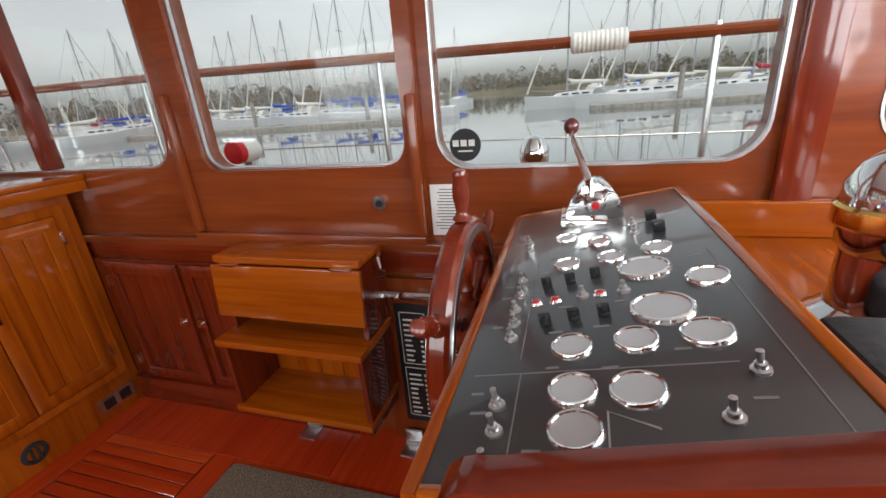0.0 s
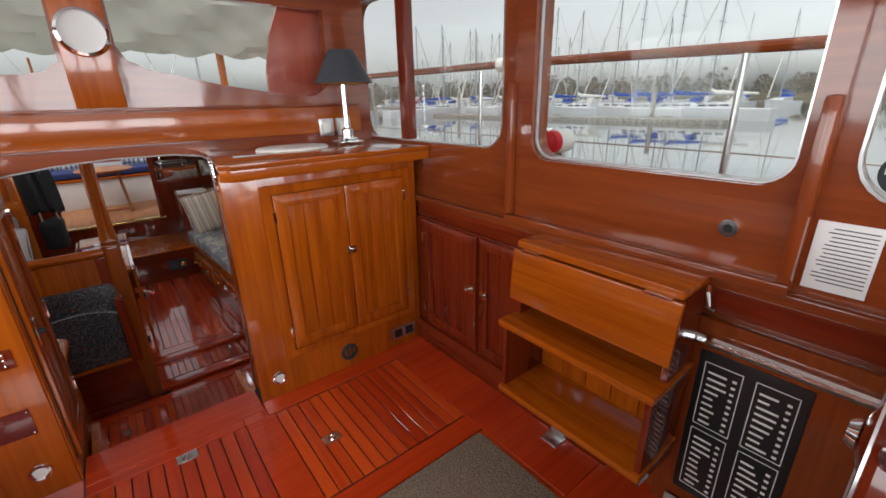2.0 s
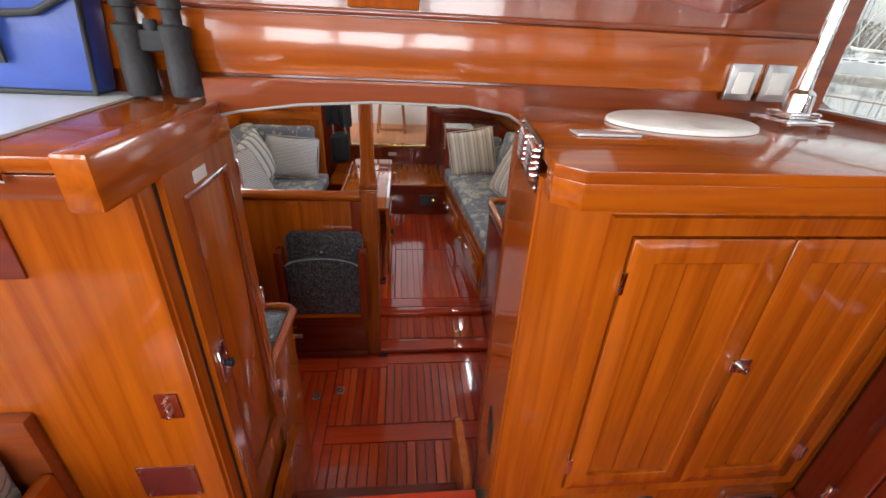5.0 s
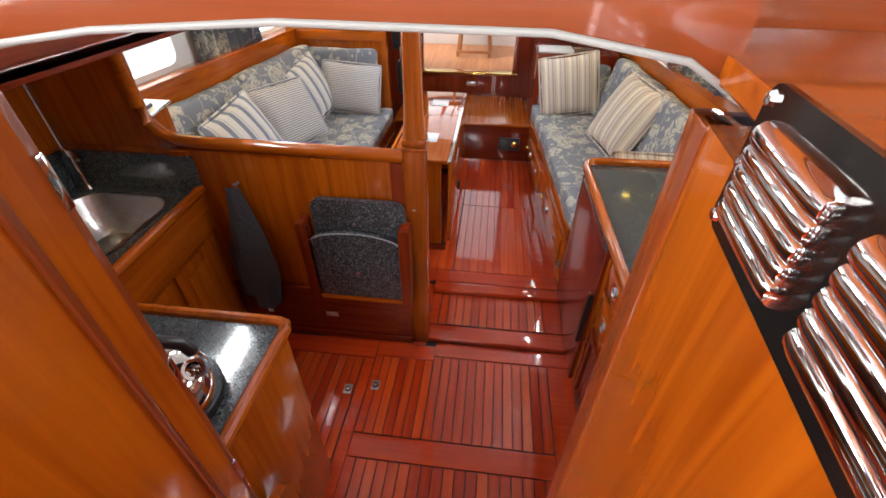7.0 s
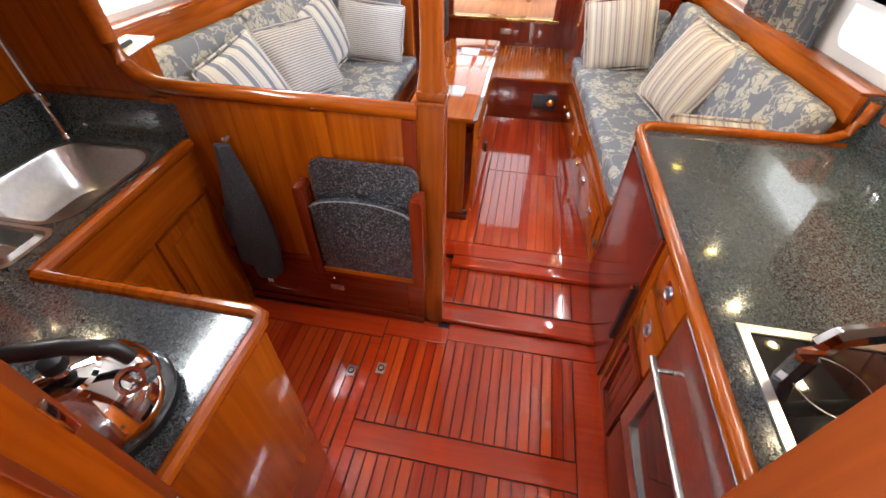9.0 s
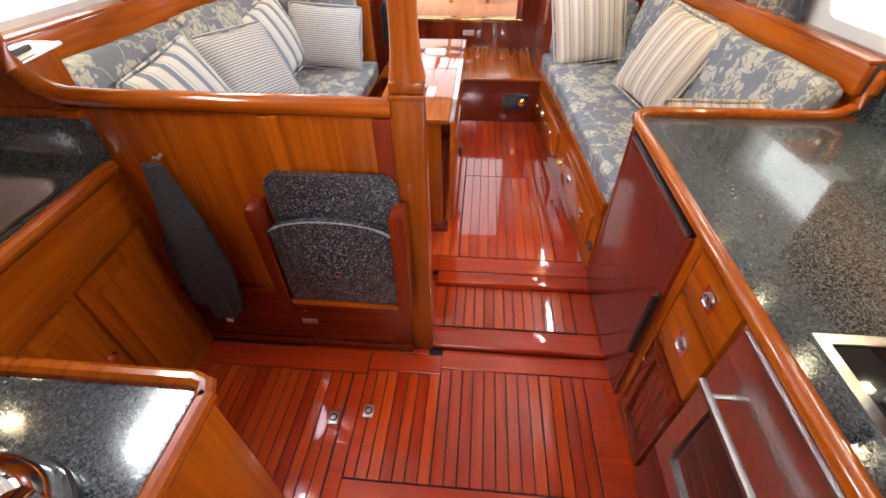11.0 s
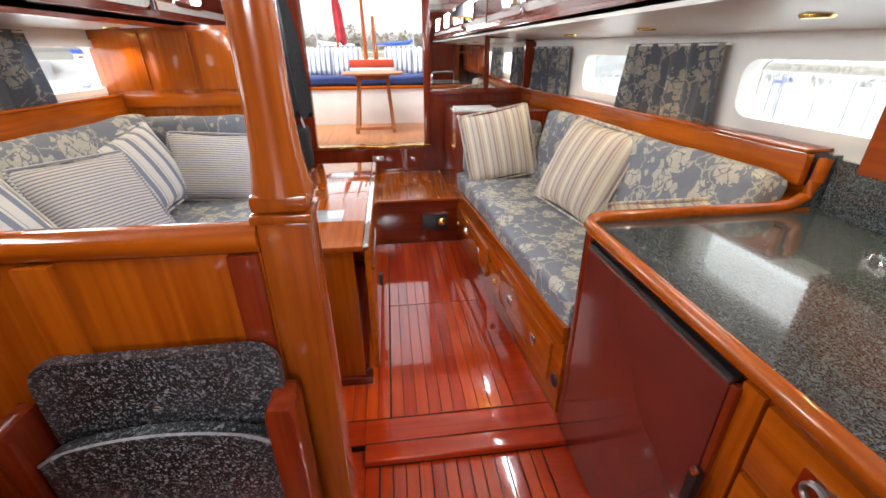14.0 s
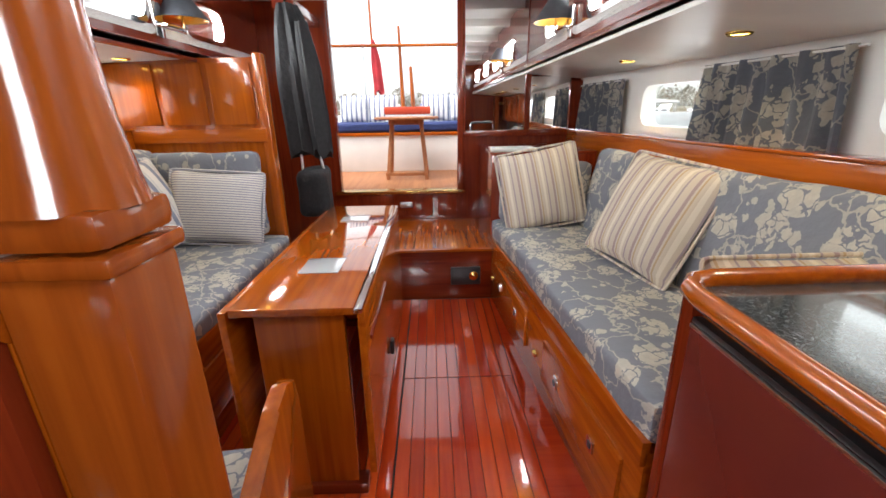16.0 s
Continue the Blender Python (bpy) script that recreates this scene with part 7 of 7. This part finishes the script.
dark_win = mat("dark_window", (0.02, 0.025, 0.03), 0.1)
pont_m = mat("pontoon_timber", (0.34, 0.32, 0.29), 0.9, var=0.3, scale=3)


def yacht(hull_m, cover, mast_h):
    """A moored sailing yacht, bow along +x, waterline at z = 0."""
    y_ = thing("moored_yacht", (0, 0, 0), "white sailing yacht moored with sails furled", "yacht", "moored yachts")
    bm_ = bmesh.new()
    st_n, sec = 14, 9
    rows_ = []
    for i in range(st_n + 1):
        u = i / st_n
        x = -4.6 + 9.6 * u
        b = 1.55 * (1 - max(0, (u - 0.45) / 0.55) ** 2.2) * (0.80 + 0.20 * min(1, u / 0.3)) + 0.02
        top = 1.0 + 0.35 * u ** 2
        rows_.append([bm_.verts.new((x + 0.35 * u * (k / sec), s_ * b * (0.78 + 0.22 * (k / sec) ** 0.6) if k else s_ * b * 0.45, -0.35 + (top + 0.35) * (k / sec) ** 0.9)) for s_ in (1,) for k in range(sec, -1, -1)] + [bm_.verts.new((x + 0.35 * u * (k / sec), -b * (0.78 + 0.22 * (k / sec) ** 0.6) if k else -b * 0.45, -0.35 + (top + 0.35) * (k / sec) ** 0.9)) for k in range(0, sec + 1)])
    for p, q in zip(rows_, rows_[1:]):
        for k in range(len(p) - 1):
            bm_.faces.new((p[k], p[k + 1], q[k + 1], q[k]))
        bm_.faces.new((p[0], q[0], q[-1], p[-1]))
    bm_.faces.new(rows_[0])
    bm_.faces.new(rows_[-1])
    part("hull", bm_, hull_m, y_)
    cb = part("coachroof", prism([(-1.6, 1.0), (2.4, 1.15), (1.9, 1.42), (0.2, 1.55), (-1.6, 1.60)], "y", -0.85, 0.85, 0.08), gel, y_)
    for s_ in (-1, 1):
        for a in (-1.2, -0.2, 0.8):
            part("cabin_window", box(a, a + 0.7, s_ * 0.86, s_ * 0.87, 1.24, 1.40, 0.01), dark_win, cb)
    part("spray_hood", prism([(-1.7, 1.5), (-0.9, 1.55), (-1.3, 2.05), (-2.0, 2.1)], "y", -0.8, 0.8, 0.06), cover, y_)
    part("mast", tube([(0.9, 0, 1.3), (0.9, 0, mast_h)], [0.085, 0.055], 8), mast_m, y_)
    part("boom", tube([(0.85, 0, 2.25), (-3.2, 0, 2.25)], 0.06, 8), mast_m, y_)
    part("sail_cover", tube([(0.8, 0, 2.75), (0.4, 0, 2.5), (-1.0, 0, 2.42), (-3.1, 0, 2.34)], [0.10, 0.20, 0.17, 0.09], 10), cover, y_, "furled mainsail under a canvas cover")
    for z in (0.45, 0.72):
        part("spreader", tube([(0.9, -0.95, mast_h * z), (0.9, 0.95, mast_h * z)], 0.03, 6), mast_m, y_)
    for a, b in (((5.1, 0, 1.35), (0.9, 0, mast_h)), ((-4.5, 0, 1.0), (0.9, 0, mast_h)), ((0.9, 1.4, 1.1), (0.9, 0.95, mast_h * 0.45)), ((0.9, -1.4, 1.1), (0.9, -0.95, mast_h * 0.45)), ((0.9, 0.95, mast_h * 0.45), (0.9, 0, mast_h)), ((0.9, -0.95, mast_h * 0.45), (0.9, 0, mast_h))):
        part("stay", tube([a, b], 0.016, 5), mast_m, y_)
    part("genoa", tube([(5.0, 0, 1.6), (1.0, 0, mast_h - 0.4)], [0.09, 0.05], 8), offwhite, y_)
    for s_ in (-1, 1):
        part("guard_rail", tube([(-4.4, s_ * 1.25, 1.6), (0, s_ * 1.5, 1.65), (3.4, s_ * 0.95, 1.75), (5.1, 0, 1.95)], 0.015, 5), mast_m, y_)
    return y_


protos = [yacht(gel, cover_blue, 13.5), yacht(gel, offwhite, 12.0), yacht(hull_blue, cover_blue, 14.5), yacht(gel, hull_red, 11.0)]
tagged(protos[2], "dark blue sailing yacht moored with blue covers")
tagged(protos[3], "white sailing yacht with a red spray hood and sail cover")
rng = random.Random(21)
places = []
for k in range(38):
    y = -92 + 4.2 * k
    if -3 < y < 9:
        continue
    places.append((46 + 0.10 * abs(y) + rng.uniform(-2, 2), y + rng.uniform(-1, 1), 95 + rng.uniform(-8, 8)))
for k in range(48):
    y = -150 + 6 * k
    if -4 < y < 16:
        continue
    places.append((84 + rng.uniform(-4, 4), y + rng.uniform(-2, 2), rng.choice((0, 180, 90)) + rng.uniform(-8, 8)))
for k in range(14):
    places.append((-58 + 8.6 * k, 52 + rng.uniform(-3, 3), 90 * rng.choice((0, 2)) + rng.uniform(-8, 8)))
for i, (x, y, a) in enumerate(places):
    src = protos[(2 if i in (8, 9, 14) else 3 if i in (3, 10, 17) else rng.choice((0, 1, 1, 0)))]
    copy_thing(src, pose(x, y, ZW, 0, 0, a))
for k, p in enumerate(protos):
    p.location = ((70, 66, 64, 60)[k], (30, 45, 62, 80)[k], ZW)
for x, y0, y1 in ((40.5, 10, 95), (42, -110, -5), (74, 18, 140)):
    po = thing("pontoon", (x, (y0 + y1) / 2, ZW), "grey timber pontoon with mooring piles", "pontoon", "pontoons")
    part("walkway", box(x - 1.1, x + 1.1, y0, y1, ZW - 0.1, ZW + 0.38, 0.02), pont_m, po)
    n = int((y1 - y0) / 14)
    for i in range(n):
        yy = y0 + (y1 - y0) * (i + 0.5) / n
        part("pile", tube([(x + 1.4, yy, ZW - 0.5), (x + 1.4, yy, 2.6)], 0.22, 10), pont_m, po)
        part("finger", box(x + 1.1, x + 6, yy - 0.3, yy + 0.3, ZW, ZW + 0.30, 0.02), pont_m, po)

# far bank with winter woods
bank_m = mat("bank", (0.14, 0.12, 0.08), 0.95, var=0.3, scale=0.05)
# bare-twig browns lightened, so the distant haze sits in the tree colour
foliage = mat("hazed_winter_trees", (0.30, 0.26, 0.21), 0.95, second=(0.17, 0.165, 0.13), scale=0.15)
bm = bmesh.new()
pts = [(900 * math.cos(radians(a)), 900 * math.sin(radians(a))) for a in range(-100, 121, 10)]
inner = [((185 + 25 * math.sin(a * 0.07)) * math.cos(radians(a)), (185 + 25 * math.sin(a * 0.07)) * math.sin(radians(a))) for a in range(-100, 121, 10)]
lo = [bm.verts.new((x, y, ZW - 0.2)) for x, y in inner]
mid = [bm.verts.new((x * 1.03, y * 1.03, 1.2)) for x, y in inner]
hi = [bm.verts.new((x, y, 2.0)) for x, y in pts]
for A, B in ((lo, mid), (mid, hi)):
    for i in range(len(A) - 1):
        bm.faces.new((A[i], A[i + 1], B[i + 1], B[i]))
structure("far_bank", bm, bank_m, "low far bank of the harbour")
verts, faces = [], []
rng = random.Random(5)
for t in range(1000):
    a = radians(rng.uniform(-98, 118))
    d_ = rng.uniform(200, 262)
    cx, cy = d_ * math.cos(a), d_ * math.sin(a)
    hgt = rng.uniform(6, 13) * (0.7 + 0.5 * noise.noise(Vector((cx * 0.02, cy * 0.02, 0))))
    for k in range(80):
        f = rng.random() ** 0.7
        rad = hgt * 0.42 * math.sin(math.pi * (0.18 + 0.78 * f))
        b = rng.uniform(0, 2 * math.pi)
        rr_ = rad * rng.random() ** 0.5
        px, py, pz = cx + rr_ * math.cos(b), cy + rr_ * math.sin(b), 1.2 + hgt * (0.12 + 0.88 * f)
        s_ = rng.uniform(0.22, 0.75)
        base = len(verts)
        for q in range(4):
            verts.append((px + rng.uniform(-s_, s_), py + rng.uniform(-s_, s_), pz + rng.uniform(-s_, s_)))
        faces += [(base, base + 1, base + 2), (base, base + 2, base + 3), (base, base + 1, base + 3), (base + 1, base + 2, base + 3)]
    base = len(verts)
    for q in range(3):
        verts.append((cx + 0.25 * math.cos(q * 2.1), cy + 0.25 * math.sin(q * 2.1), 0.6))
    verts.append((cx, cy, 1.2 + hgt * 0.8))
    faces += [(base, base + 1, base + 3), (base + 1, base + 2, base + 3), (base + 2, base, base + 3)]
me = bpy.data.meshes.new("far_woods")
me.from_pydata(verts, [], faces)
me.materials.append(foliage)
tagged(new("far_woods", me), "bare winter woods along the far bank", "trees", "", "stuff")

# daylight standing in the openings
for s in (1, -1):
    for o in (hull_ports if s > 0 else left_ports):
        us, vs = [p[0] for p in o], [p[1] for p in o]
        yc, zc = sum(us) / len(us), sum(vs) / len(vs)
        window_light(s * (HX + 0.058 - TAPER * (yc - 0.45)), yc, zc, 0, yc, zc - 0.4, max(us) - min(us) + 0.10, 0.28, PORT_POWER)
for s in (1, -1):
    for o in cab_ports:
        us = [p[0] for p in o]
        window_light(s * 1.004, sum(us) / len(us), 1.69, 0, sum(us) / len(us), 0.75, max(us) - min(us) + 0.04, 0.20, CAB_POWER)
for x, w in ((-0.90, 0.78), (-0.02, 0.78), (0.84, 0.74)):
    window_light(x, -4.93, 2.11, x, -2.0, 1.6, w, 0.6, FORE_POWER)
for y0, y1 in ((-2.0, -1.0), (-2.93, -2.185), (-3.85, -3.03)):
    window_light(-1.47, (y0 + y1) / 2, 2.08, 1.2, (y0 + y1) / 2, 1.5, y1 - y0, 0.66, SIDE_POWER)
